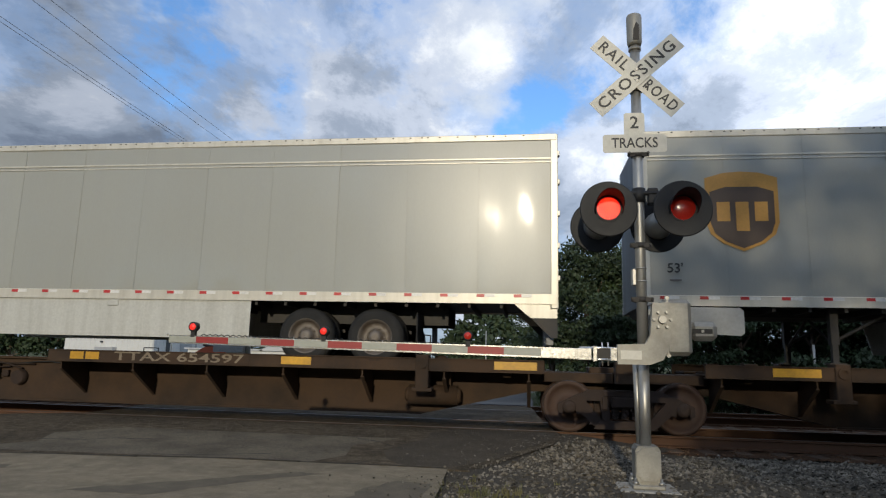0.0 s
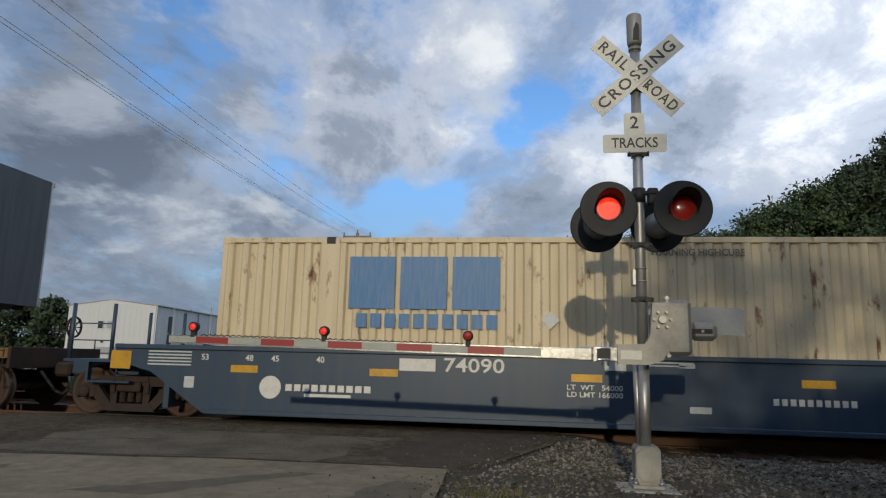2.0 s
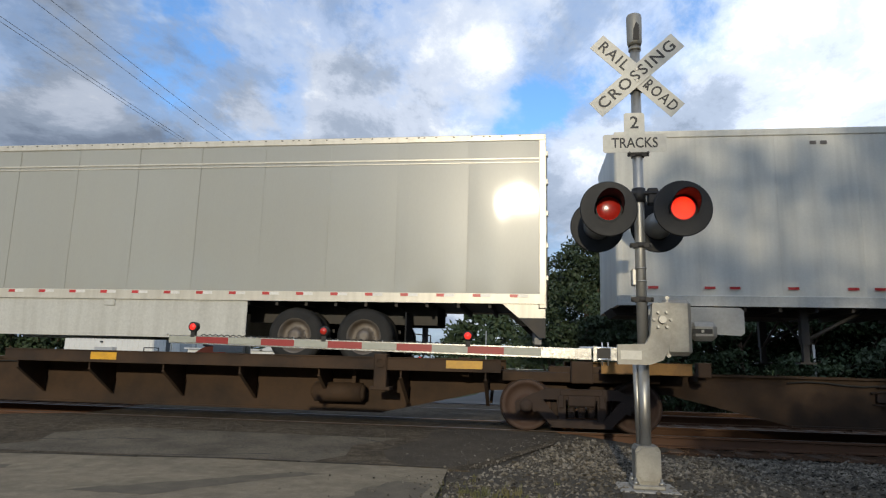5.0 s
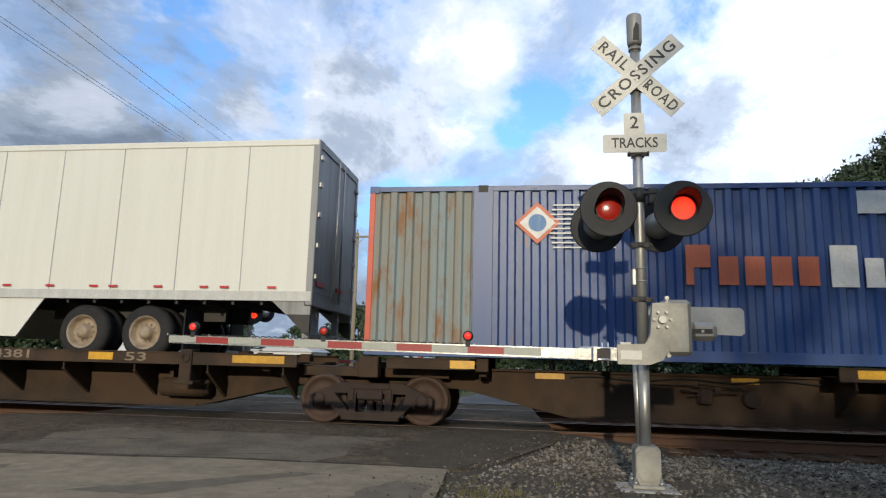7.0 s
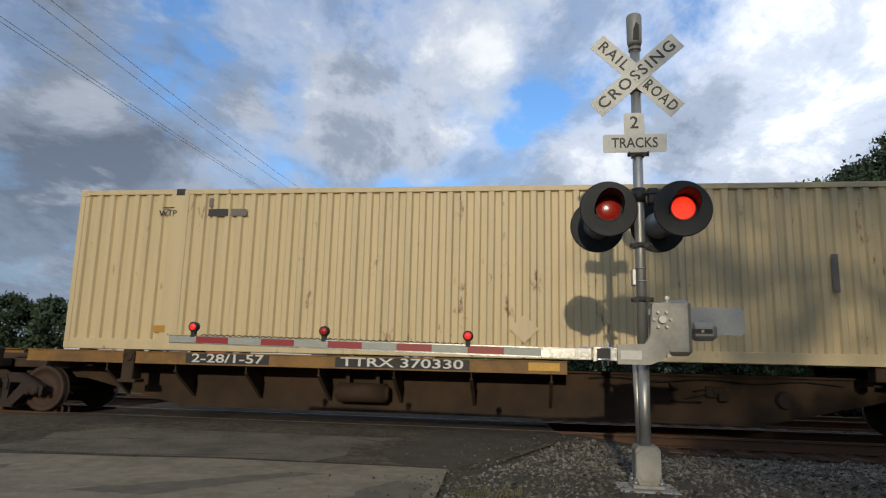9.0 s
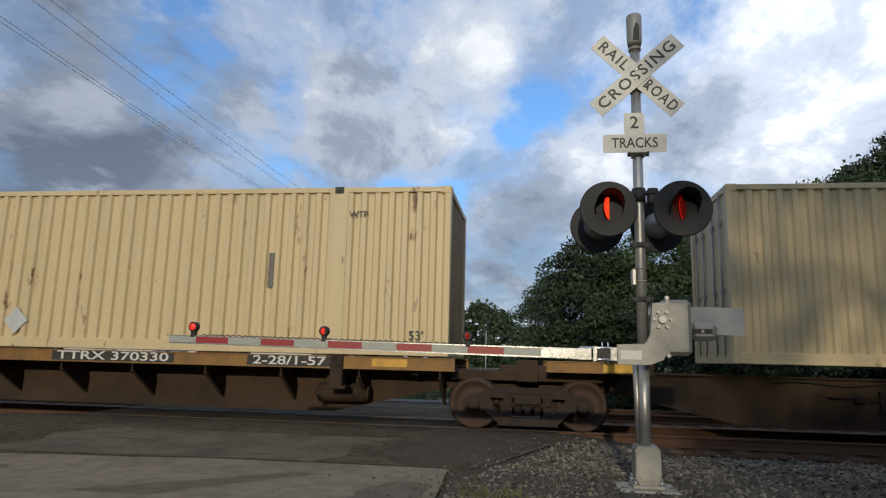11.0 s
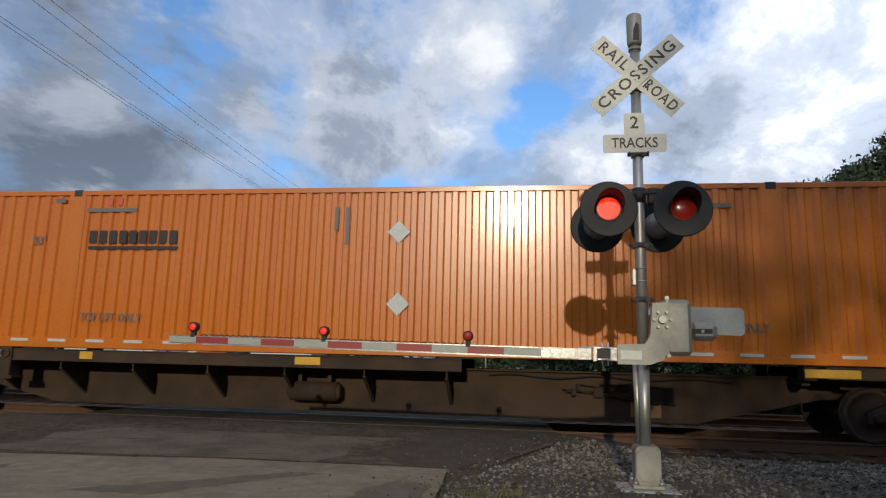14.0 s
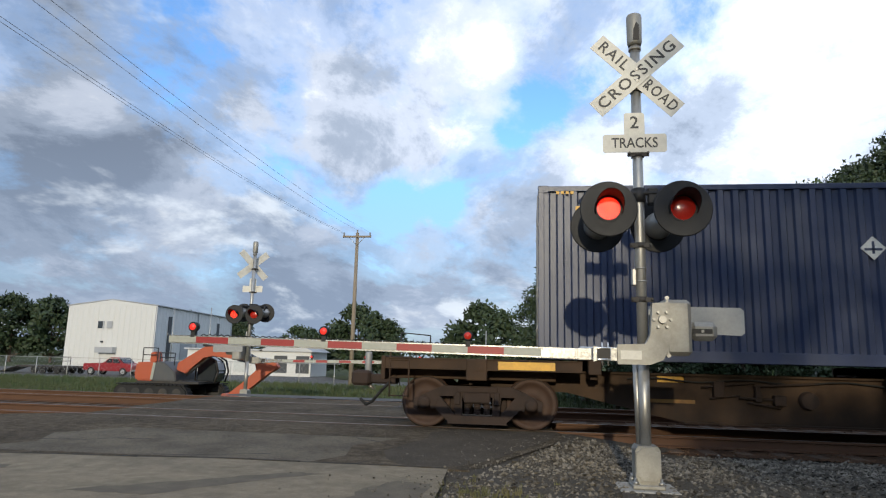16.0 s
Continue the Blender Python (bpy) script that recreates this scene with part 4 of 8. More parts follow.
def spine_car(s_r, s_l, body, sill, label, end_r=False, end_l=False, marks=(), numbers=(), decks=(1.0, 16.0), seed=0, patch=()):
    """One platform of a spine car between two trucks: a deep box spine, wheel decks with side sills over part of its length, short end stubs."""
    c = thing("spine_car", label, "rail car", group="spine car platforms")
    mid, hl = (s_r + s_l) / 2, (s_r - s_l) / 2
    rnd = random.Random(seed)
    xr = hl + (1.55 if end_r else -0.30)
    xl = -hl - (1.55 if end_l else -0.30)
    d0, d1 = decks[0] - hl, decks[1] - hl
    face = -0.45
    bm = bmesh.new()
    prism(bm, [(-hl - 0.2, 0.70), (-hl + 1.5, 0.62), (-hl + 3.4, 0.185), (hl - 3.4, 0.185), (hl - 1.5, 0.62), (hl + 0.2, 0.70), (hl + 0.2, 0.93), (hl - 1.2, 0.97), (-hl + 1.2, 0.97), (-hl - 0.2, 0.93)], face, -face)
    sp = part("centre_sill", bm, body, c)
    bm = bmesh.new()
    for q in (-1, 1):
        box(bm, -hl + 3.4, hl - 3.4, *sorted((q * 0.45, q * 0.50)), 0.175, 0.205)
        box(bm, -hl + 1.4, hl - 1.4, *sorted((q * 0.45, q * 0.53)), 0.955, 0.985)
    part("flange", bm, body, sp)
    for a, b, z0, z1 in patch:
        bm = bmesh.new()
        box(bm, a - hl, b - hl, face - 0.004, face + 0.01, z0, z1)
        part("paint_patch", bm, M_OCHRE, sp, "patch of faded yellow paint")
    # stretches with side sills: the wheel deck and the stubs over the trucks
    runs = [(d0, d1)]
    if d0 > -hl + 2.0:
        runs.append((xl, -hl + 1.7))
    else:
        runs[0] = (min(xl, d0) if end_l else d0, d1)
    if d1 < hl - 2.0:
        runs.append((hl - 1.7, xr))
    else:
        runs[0] = (runs[0][0], max(xr, d1) if end_r else d1)
    for side in (-1, 1):
        for k, (a, b) in enumerate(runs):
            bm = bmesh.new()
            y0, y1 = sorted((side * 1.24, side * 1.20))
            zl = 0.95 if k == 0 else 0.98
            box(bm, a, b, y0, y1, zl, 1.14, 0.004)
            y0, y1 = sorted((side * 1.26, side * 1.10))
            box(bm, a, b, y0, y1, 1.132, 1.148)
            box(bm, a, b, y0, y1, zl - 0.015, zl + 0.002)
            ss = part("side_sill", bm, sill, c)
            bm = bmesh.new()
            y0, y1 = sorted((side * 0.43, side * 1.22))
            box(bm, a + 0.05, b - 0.05, y0, y1, 0.99, 1.02)
            part("deck_plate", bm, body, c)
            if side > 0:
                continue
            for p, q, m in marks:
                if a <= (p + q) / 2 - hl <= b:
                    bm = bmesh.new()
                    box(bm, p - hl, q - hl, -1.247, -1.243, 0.985, 1.115)
                    part("reflector", bm, m, ss)
            for p, q, text, m in numbers:
                if a <= (p + q) / 2 - hl <= b:
                    bm = bmesh.new()
                    box(bm, p - hl - 0.10, q - hl + 0.10, -1.245, -1.243, 0.96, 1.125)
                    part("number_panel", bm, M_DARKSTEEL if m is M_WHITEL else sill, ss)
                    lettering(text, 0.145, m, ss, (p + q) / 2 - hl, -1.247, 1.045, q - p)
    for p, q, m in marks:
        if not any(a <= (p + q) / 2 - hl <= b for a, b in runs):
            bm = bmesh.new()
            box(bm, p - hl, q - hl, face - 0.004, face + 0.01, 0.84, 0.94)
            part("reflector", bm, m, sp)
    # dark wedge brackets carry the deck
    k = max(3, round((d1 - d0) / 1.42))
    for i in range(k + 1):
        x = d0 + 0.25 + i * (d1 - d0 - 0.5) / k
        if abs(x) > hl - 1.25:
            continue
        for side in (-1, 1):
            bm = bmesh.new()
            prism(bm, [(side * 1.20, 0.82), (side * 0.45, 0.36), (side * 0.45, 0.99), (side * 1.20, 0.99)], x - 0.012, x + 0.012, "yz")
            prism(bm, [(side * 1.20, 0.82), (side * 0.45, 0.36), (side * 0.45, 0.345), (side * 1.20, 0.805)], x - 0.03, x + 0.03, "yz")
            part("deck_bracket", bm, body, c)
    # hitch post with a lifting eye, near the deck's outer end
    for x in ((d0 + 2.0,) if decks[0] < 3 else (d1 - 2.0,)):
        for side in (-1, 1):
            bm = bmesh.new()
            y0, y1 = sorted((side * 1.29, side * 1.0))
            box(bm, x - 0.11, x + 0.11, y0, y1, 0.62, 1.20, 0.015)
            lathe(bm, [(-0.02, 0.05), (-0.02, 0.09), (0.02, 0.09), (0.02, 0.05)], (x, side * 1.30, 1.06), "y", 12, False)
            box(bm, x - 0.17, x + 0.17, y0, y1, 0.60, 0.66, 0.01)
            part("bracket", bm, body, c)
    # brackets over the trucks
    for x in (hl, -hl):
        for side in (-1, 1):
            bm = bmesh.new()
            y0, y1 = sorted((side * 1.29, side * 1.02))
            box(bm, x - 0.17, x + 0.17, y0, y1, 0.80, 1.15, 0.015)
            lathe(bm, [(-0.012, 0.055), (0.012, 0.055)], (x, side * 1.29, 1.0), "y", 12)
            part("bracket", bm, body, c)
    # brake gear hung on the open side of the spine
    gx = d0 - 2.0 if decks[0] > 4 else d1 + 2.4
    bm = bmesh.new()
    for _ in range(5):
        q, z, w, dz = rnd.uniform(-0.8, 0.8), rnd.uniform(0.55, 0.88), rnd.uniform(0.3, 1.1), rnd.uniform(-0.12, 0.12)
        rod(bm, (gx + q - w / 2, face - 0.09, z), (gx + q + w / 2, face - 0.05, z + dz), rnd.uniform(0.012, 0.022), 6)
    for _ in range(4):
        q, z, w, h = rnd.uniform(-0.7, 0.7), rnd.uniform(0.52, 0.80), rnd.uniform(0.03, 0.10), rnd.uniform(0.08, 0.26)
        box(bm, gx + q - w, gx + q + w, face - rnd.uniform(0.06, 0.16), face, z - h / 2, z + h / 2, 0.01)
    lathe(bm, [(face - 0.13, 0.02), (face - 0.13, 0.13), (face - 0.02, 0.15), (face, 0.15)], (gx + rnd.uniform(0.8, 1.2), 0, 0.60), "y", 18)
    part("brake_gear", bm, M_TRUCK, c)
    bm = bmesh.new()
    rings = []
    for i in range(15):
        p = Vector((gx - 2.0 + i * 0.29, face - 0.05, 0.88 + 0.03 * math.sin(i * 1.2)))
        rings.append([bm.verts.new(p + Vector((0, 0.016 * math.cos(k * 1.047), 0.016 * math.sin(k * 1.047)))) for k in range(6)])
    for ra, rb in zip(rings, rings[1:]):
        for k in range(6):
            bm.faces.new((ra[k], ra[(k + 1) % 6], rb[(k + 1) % 6], rb[k])).smooth = True
    part("brake_hose", bm, M_RUBBER, c)
    # truck-end platforms
    for x, far, on in ((hl, xr, end_r), (-hl, xl, end_l)):
        q = 1 if x > 0 else -1
        bm = bmesh.new()
        lo, hi = sorted((x - q * 1.3, far if on else x - q * 0.15))
        box(bm, lo, hi, -0.75, 0.75, 0.80, 0.96, 0.01)
        box(bm, *sorted((x - q * 0.5, x + q * (0.4 if on else 0.1))), -0.35, 0.35, 0.70, 1.06, 0.02)
        part("end_platform", bm, body, c)
        # container pedestals
        for side in (-1, 1):
            bm = bmesh.new()
            y0, y1 = sorted((side * 1.20, side * 0.95))
            box(bm, x - q * 1.9 - 0.1, x - q * 1.9 + 0.1, y0, y1, 0.94, 1.172, 0.01)
            box(bm, x - q * 1.9 - 0.06, x - q * 1.9 + 0.06, *sorted((side * 0.44, side * 1.0)), 0.86, 0.97)
            part("pedestal", bm, body, c)
        if on:
            bm = bmesh.new()
            box(bm, *sorted((far - q * 0.02, far + q * 0.05)), -1.25, 1.25, 0.78, 1.17, 0.01)
            part("end_sill", bm, body, c)
            bm = bmesh.new()
            box(bm, *sorted((far, far + q * 0.62)), -0.10, 0.10, 0.66, 0.84, 0.03)
            box(bm, *sorted((far + q * 0.5, far + q * 0.86)), -0.17, 0.14, 0.62, 0.90, 0.05)
            part("coupler", bm, M_TRUCK, c)
            bm = bmesh.new()
            pts = [(far + q * 0.05, -0.45, 0.72), (far + q * 0.22, -0.45, 0.55), (far + q * 0.38, -0.42, 0.36), (far + q * 0.5, -0.38, 0.30), (far + q * 0.62, -0.34, 0.40)]
            for i in range(len(pts) - 1):
                rod(bm, pts[i], pts[i + 1], 0.028, 8)
            part("air_hose", bm, M_RUBBER, c)
            for side in (-1, 1):
                bm = bmesh.new()
                for z in (0.52, 0.82, 1.10, 1.36):
                    rod(bm, (far - q * 0.10, side * 1.24, z), (far - q * 0.42, side * 1.24, z), 0.012, 6)
                for xx in (far - q * 0.10, far - q * 0.42):
                    rod(bm, (xx, side * 1.24, 0.50), (xx, side * 1.24, 1.38 if xx == far - q * 0.10 else 1.17), 0.014, 6)
                part("ladder", bm, body, c)
            if q < 0:
                continue
            bm = bmesh.new()
            wx = far - q * 0.35
            rod(bm, (wx, 0.75, 0.96), (wx, 0.75, 1.72), 0.03, 8)
            lathe(bm, [(-0.02, 0.20), (-0.02, 0.23), (0.02, 0.23), (0.02, 0.20)], (wx + q * 0.08, 0.75, 1.62), "x", 20, False)
            for kk in range(4):
                t = kk * math.pi / 4
                rod(bm, (wx + q * 0.08, 0.75 - 0.21 * math.cos(t), 1.62 - 0.21 * math.sin(t)), (wx + q * 0.08, 0.75 + 0.21 * math.cos(t), 1.62 + 0.21 * math.sin(t)), 0.012, 6)
            part("hand_brake_wheel", bm, M_TRUCK, c)
    # air reservoir slung under the deck
    bm = bmesh.new()
    bx = (d0 + d1) / 2 + rnd.uniform(0.6, 2.6)
    rod(bm, (bx, -0.66, 0.52), (bx + 0.85, -0.66, 0.52), 0.17, 18)
    for q in (-0.06, 0.85):
        lathe(bm, [(0.0, 0.10), (0.06, 0.15)] if q < 0 else [(0.0, 0.15), (0.06, 0.10)], (bx + q, -0.66, 0.52), "x", 18)
    for q in (0.12, 0.66):
        box(bm, bx + q, bx + q + 0.07, -0.70, -0.45, 0.60, 0.95)
    part("air_reservoir", bm, body, c)
    rolls(c, mid)
    return c


def well_car():
    """Deep-sided blue well car between its two end platforms."""
    sr, sl = -19.45, -39.01
    c = thing("well_car", "dark blue steel well car carrying a cream container", "rail car")
    mid, hl = (sr + sl) / 2, (sr - sl) / 2
    for side in (-1, 1):
        y0, y1 = sorted((side * 1.33, side * 1.37))
        bm = bmesh.new()
        prism(bm, [(-hl - 0.15, 1.22), (-hl - 0.15, 0.98), (-hl + 0.55, 0.80), (-hl + 1.55, 0.14), (hl - 1.75, 0.14), (hl - 0.75, 0.80), (hl + 0.1, 0.98), (hl + 0.1, 1.22)], y0, y1)
        sd = part("side_wall", bm, M_WELL, c)
        bm = bmesh.new()
        y0, y1 = sorted((side * 1.30, side * 1.41))
        box(bm, -hl - 0.15, hl + 0.1, y0, y1, 1.19, 1.27, 0.01)
        part("top_chord", bm, M_WELL, sd)
        bm = bmesh.new()
        box(bm, -hl + 1.6, hl - 1.8, *sorted((side * 1.30, side * 1.45)), 0.13, 0.21, 0.01)
        part("bottom_chord", bm, M_WELL, sd)
    bm = bmesh.new()
    box(bm, -hl + 1.6, hl - 1.8, -1.32, 1.32, 0.155, 0.20)
    part("well_floor", bm, M_WELL, c)
    for q in (-1, 1):
        bm = bmesh.new()
        x0, x1 = sorted((q * (hl + 1.55), q * (hl - 0.95)))
        box(bm, x0, x1, -0.55, 0.55, 0.70, 0.98, 0.01)
        box(bm, *sorted((q * (hl + 1.2), q * (hl - 0.5))), -1.28, 1.28, 0.94, 0.99)
        box(bm, *sorted((q * (hl - 0.9), q * (hl - 0.8))), -1.33, 1.33, 0.20, 1.22)
        part("end_platform", bm, M_WELL, c)
        for xx in (hl + 1.15, hl + 0.35):
            for side in (-1, 1):
                bm = bmesh.new()
                rod(bm, (q * xx, side * 1.2, 0.98), (q * xx, side * 1.2, 1.98), 0.035, 10)
                part("stanchion", bm, M_WELL, c)
        bm = bmesh.new()
        for z in (1.32, 1.62):
            rod(bm, (q * (hl + 0.35), -1.2, z), (q * (hl + 1.15), -1.2, z), 0.012, 6)
        rod(bm, (q * (hl + 0.15), -1.3, 0.62), (q * (hl + 0.15), -1.3, 0.98), 0.012, 6)
        part("handrail", bm, M_WELL, c)
        bm = bmesh.new()
        box(bm, *sorted((q * (hl + 1.5), q * (hl + 2.0))), -0.10, 0.10, 0.66, 0.84, 0.03)
        box(bm, *sorted((q * (hl + 1.9), q * (hl + 2.25))), -0.17, 0.14, 0.62, 0.90, 0.05)
        part("coupler", bm, M_TRUCK, c)
        bm = bmesh.new()
        box(bm, *sorted((q * (hl - 0.10), q * (hl + 0.75))), -1.28, -1.18, 0.58, 0.62, 0.008)
        box(bm, *sorted((q * (hl + 0.70), q * (hl + 0.75))), -1.28, -1.18, 0.58, 0.95)
        part("step", bm, M_WELL, c)
    y = -1.372
    # reflectors and stencils, left to right along the side
    for x in (-7.53, -5.11, -1.83, 1.60, 4.94, 7.42):
        bm = bmesh.new()
        box(bm, x - 0.24, x + 0.24, y - 0.003, y, 0.83, 0.95)
        part("reflector", bm, M_YELLOW_RF, c)
    for a, b in ((9.44, 9.90), (-10.0, -9.62)):
        bm = bmesh.new()
        box(bm, a, b, y - 0.003, y, 0.84, 1.15)
        part("end_panel", bm, M_YELLOW_RF, c)
    bars([(9.30, 9.62, 0.87, 1.00, y - 0.002)], M_WHITEL, c, "stencil")
    # plain shapes for the line's name and emblem
    bars([(3.58 + 0.09 * i, 3.92, 0.73 - 0.09 * i, 0.78 - 0.09 * i, y) for i in range(3)] + [(3.96, 4.14, 0.53, 0.78, y)], M_WHITEL, c, "emblem")
    for a, b, k in ((4.26, 5.32, 7), (5.45, 6.13, 4), (6.22, 7.28, 5)):
        w = (b - a) / k
        bars([(a + i * w, a + (i + 0.72) * w, 0.54, 0.78 if i == 0 else 0.71, y) for i in range(k)], M_WHITEL, c, "line_name", "white plain letter blocks")
    bars([(0.94 + i * 0.122, 1.02 + i * 0.122, 0.56, 0.66, y) for i in range(10)], M_WHITEL, c, "address_bar")
    bm = bmesh.new()
    lathe(bm, [(-0.003, 0.19), (0.0, 0.19)], (-7.05, y, 0.60), "y", 20)
    part("emblem", bm, M_WHITEL, c, "round white emblem")
    bars([(-6.78 + i * 0.15, -6.67 + i * 0.15, 0.55, 0.66, y) for i in range(10)] + [(-6.45, -5.65, 0.46, 0.51, y)], M_WHITEL, c, "line_name")
    bars([(-1.55, -1.22, 1.02, 1.17, y - 0.001)], M_PLACARD, c, "stencil")
    bars([(-1.1, -0.2, 1.15, 1.17, y), (-1.1, -0.3, 1.10, 1.12, y), (-0.42, -0.18, 1.08, 1.15, y)], M_PLACARD, c, "stencil")
    bars([(8.30, 9.25, 1.14 - 0.055 * i, 1.165 - 0.055 * i, y) for i in range(5)] + [(-9.3, -8.5, 1.14 - 0.055 * i, 1.165 - 0.055 * i, y) for i in range(5)] + [(6.35, 6.9, 1.14 - 0.055 * i, 1.165 - 0.055 * i, y) for i in range(5)], M_PLACARD, c, "stencil")
    bars([(-4.85, -4.25, 0.93, 1.13, y)], M_WHITEL, c, "line_mark")
    lettering("74090", 0.22, M_WHITEL, c, -3.62, y - 0.002, 1.03, 0.98)
    lettering("L 73-05", 0.10, M_PLACARD, c, 8.05, y - 0.002, 0.33, 0.55)
    lettering("53", 0.28, M_WHITEL, c, 7.97, y - 0.002, 0.62, 0.52)
    bars([(8.33, 8.48, 0.56, 0.72, y), (-8.6, -8.42, 0.55, 0.74, y)], M_PLACARD, c, "stencil")
    lettering("LT  WT   54000", 0.08, M_WHITEL, c, -1.71, y - 0.002, 0.74, 0.86)
    lettering("LD LMT 166000", 0.08, M_WHITEL, c, -1.71, y - 0.002, 0.63, 0.86)
    for x, tx in ((6.05, "40"), (6.05 + 0.72, "45"), (7.31, "48"), (8.14, "53"), (-8.25, "53"), (-7.45, "48"), (-6.99, "45"), (-6.2, "40")):
        lettering(tx, 0.10, M_WHITEL, c, x, y - 0.002, 1.07)
    bars([(-0.28, 0.04, 0.40, 0.50, y), (5.6, 5.85, 0.36, 0.46, y)], M_PLACARD, c, "stencil")
    rolls(c, mid)


def build_train():
    brown = "weathered brown spine car platform with thin side sills"
    ochre = "faded yellow spine car platform with stencilled side sill"
    dark = "dark brown spine car platform with lettered side sill"
    Y = M_YELLOW_RF
    spine_car(20.0, 1.52, M_BROWN, M_BROWN, brown, marks=((2.2, 2.9, Y), (8, 8.5, Y)), decks=(1.2, 11.5), seed=1)
    spine_car(1.52, -15.27, M_BROWN, M_BROWN, brown, end_l=True, decks=(6.66, 15.5), seed=2,
              marks=((0.57, 1.49, Y), (3.57, 3.96, Y), (7.10, 7.36, Y), (7.40, 7.66, Y), (11.05, 11.58, Y), (14.69, 15.38, Y)), numbers=((7.95, 10.38, "TTAX 654597", M_TANL),))
    well_car()
    spine_car(-42.9, -60.34, M_BROWN, M_OCHRE, ochre, end_r=True, decks=(1.0, 10.2), seed=3,
              marks=((1.15, 1.65, Y), (10.71, 11.18, Y), (16.02, 16.8, Y)), numbers=((4.25, 6.51, "TTAX 654381", M_WHITEL), (8.56, 8.93, "53", M_WHITEL)))
    spine_car(-60.34, -78.3, M_BROWN, M_OCHRE, ochre, marks=((15.92, 16.38, Y), (12.8, 13.2, Y), (9.9, 10.05, Y), (10.9, 11.02, Y), (7.9, 8.4, Y), (5.2, 5.7, Y)), numbers=((13.4, 13.72, "53", M_WHITEL),), decks=(7.36, 16.6), seed=4)
    spine_car(-78.3, -95.9, M_BROWN, M_BROWN, brown, marks=((1.2, 1.9, Y), (9, 9.5, Y), (15.4, 16.0, Y)), decks=(7.3, 16.3), seed=5)
    spine_car(-95.9, -112.76, M_BROWN, M_BROWN, brown, marks=((1.37, 1.78, Y), (2.77, 3.27, Y), (6.01, 6.45, Y), (7.62, 8.05, Y), (15.1, 15.8, Y)), decks=(7.36, 15.6), seed=6)
    spine_car(-112.76, -129.22, M_BROWN, M_BROWN, brown, end_l=True, decks=(6.46, 15.2), seed=7,
              marks=((14.04, 14.98, Y), (11.33, 11.8, Y), (0.2, 1.0, Y), (2.9, 3.4, Y)), numbers=((7.9, 10.2, "TTAX 654381", M_TANL), (12.04, 12.44, "53", M_TANL)))
    spine_car(-133.41, -150.47, M_BROWN, M_OCHRE, ochre, end_r=True, decks=(0.83, 10.44), seed=8,
              marks=((9.82, 10.32, Y), (15.4, 16.2, Y)), numbers=((3.99, 5.31, "2-28/1-57", M_WHITEL), (6.68, 8.76, "TTRX 370330", M_WHITEL)))
    spine_car(-150.47, -170.8, M_BROWN, M_OCHRE, ochre, marks=((1.2, 1.8, Y), (9.9, 10.5, Y), (17.4, 18.2, Y)), decks=(8.0, 19.0), seed=9)
    spine_car(-170.8, -187.29, M_BROWN, M_OCHRE, ochre, end_l=True, decks=(6.55, 15.3), seed=10,
              marks=((13.9, 14.5, Y), (0.2, 0.9, Y)), numbers=((11.8, 13.1, "2-28/1-57", M_WHITEL), (8.1, 10.25, "TTRX 370330", M_WHITEL)))
    spine_car(-191.25, -209.0, M_BROWN, M_BROWN, dark, end_r=True, decks=(0.9, 10.79), patch=((13.0, 13.5, 0.30, 0.72),), seed=11,
              marks=((1.35, 1.81, Y), (7.38, 7.66, Y), (10.24, 10.73, Y), (14.21, 14.64, Y), (16.15, 16.74, M_STEELGREY), (17.95, 18.55, Y)), numbers=((4.61, 6.1, "2-28/1-57", M_WHITEL), (7.82, 9.88, "TTRX 361100", M_WHITEL)))
    spine_car(-209.0, -227.6, M_BROWN, M_BROWN, dark, marks=((1.43, 2.35, Y), (2.49, 2.99, M_STEELGREY), (4.43, 4.68, Y), (8.44, 8.89, Y), (16.6, 17.4, Y)), decks=(1.0, 11.3), patch=((14.1, 14.6, 0.25, 0.5),), seed=12)
    spine_car(-227.6, -245.14, M_BROWN, M_BROWN, dark, end_l=True, decks=(6.5, 16.3), patch=((2.6, 3.6, 0.5, 0.56), (9.6, 11.6, 0.25, 0.62)), seed=13,
              marks=((0.35, 1.27, Y), (3.0, 3.43, Y), (9.94, 10.2, Y), (12.9, 13.2, Y), (14.6, 15.3, Y), (15.5, 15.95, M_STEELGREY)), numbers=((7.52, 9.32, "TTRX 361100", M_WHITEL),))
    place_trucks([1.52, 20.0, -15.27, -19.45, -39.01, -42.9, -60.34, -78.3, -95.9, -112.76, -129.22, -133.41, -150.47, -170.8, -187.29, -191.25, -209.0, -227.6, -245.14])

    silver = "silver aluminium road trailer with a brown shield emblem"
    trailer("road_trailer", silver, 17.95, 1.81, -1, M_ALU, "alu", M_RIMD)
    trailer("road_trailer", silver, 0.46, -15.82, -1, M_ALU, "alu", M_RIMD)
    trailer("road_trailer", silver + ", nose forward", -42.93, -59.58, 1, M_ALU, "alu", M_RIMD, axles=(5.05, 3.82))
    trailer("road_trailer", "dull white road trailer with grey rear doors", -61.6, -77.75, -1, M_WHITE_TR, "plain", M_RIMD, skirt=False)
    trailer("road_trailer", silver, -78.86, -95.01, -1, M_ALU, "alu", M_RIMD)
    trailer("road_trailer", "clean white panelled road trailer with white skirts", -113.8, -129.95, -1, M_WHITE_TR2, "premier", M_RIMW)

    # pale cream box in the well car
    c = container("shipping_container", "rust-streaked pale cream corrugated container", -21.2, -37.36, 0.28, M_PALE, pitch=0.29, end="upright")
    hl, y = c["half"], -1.300
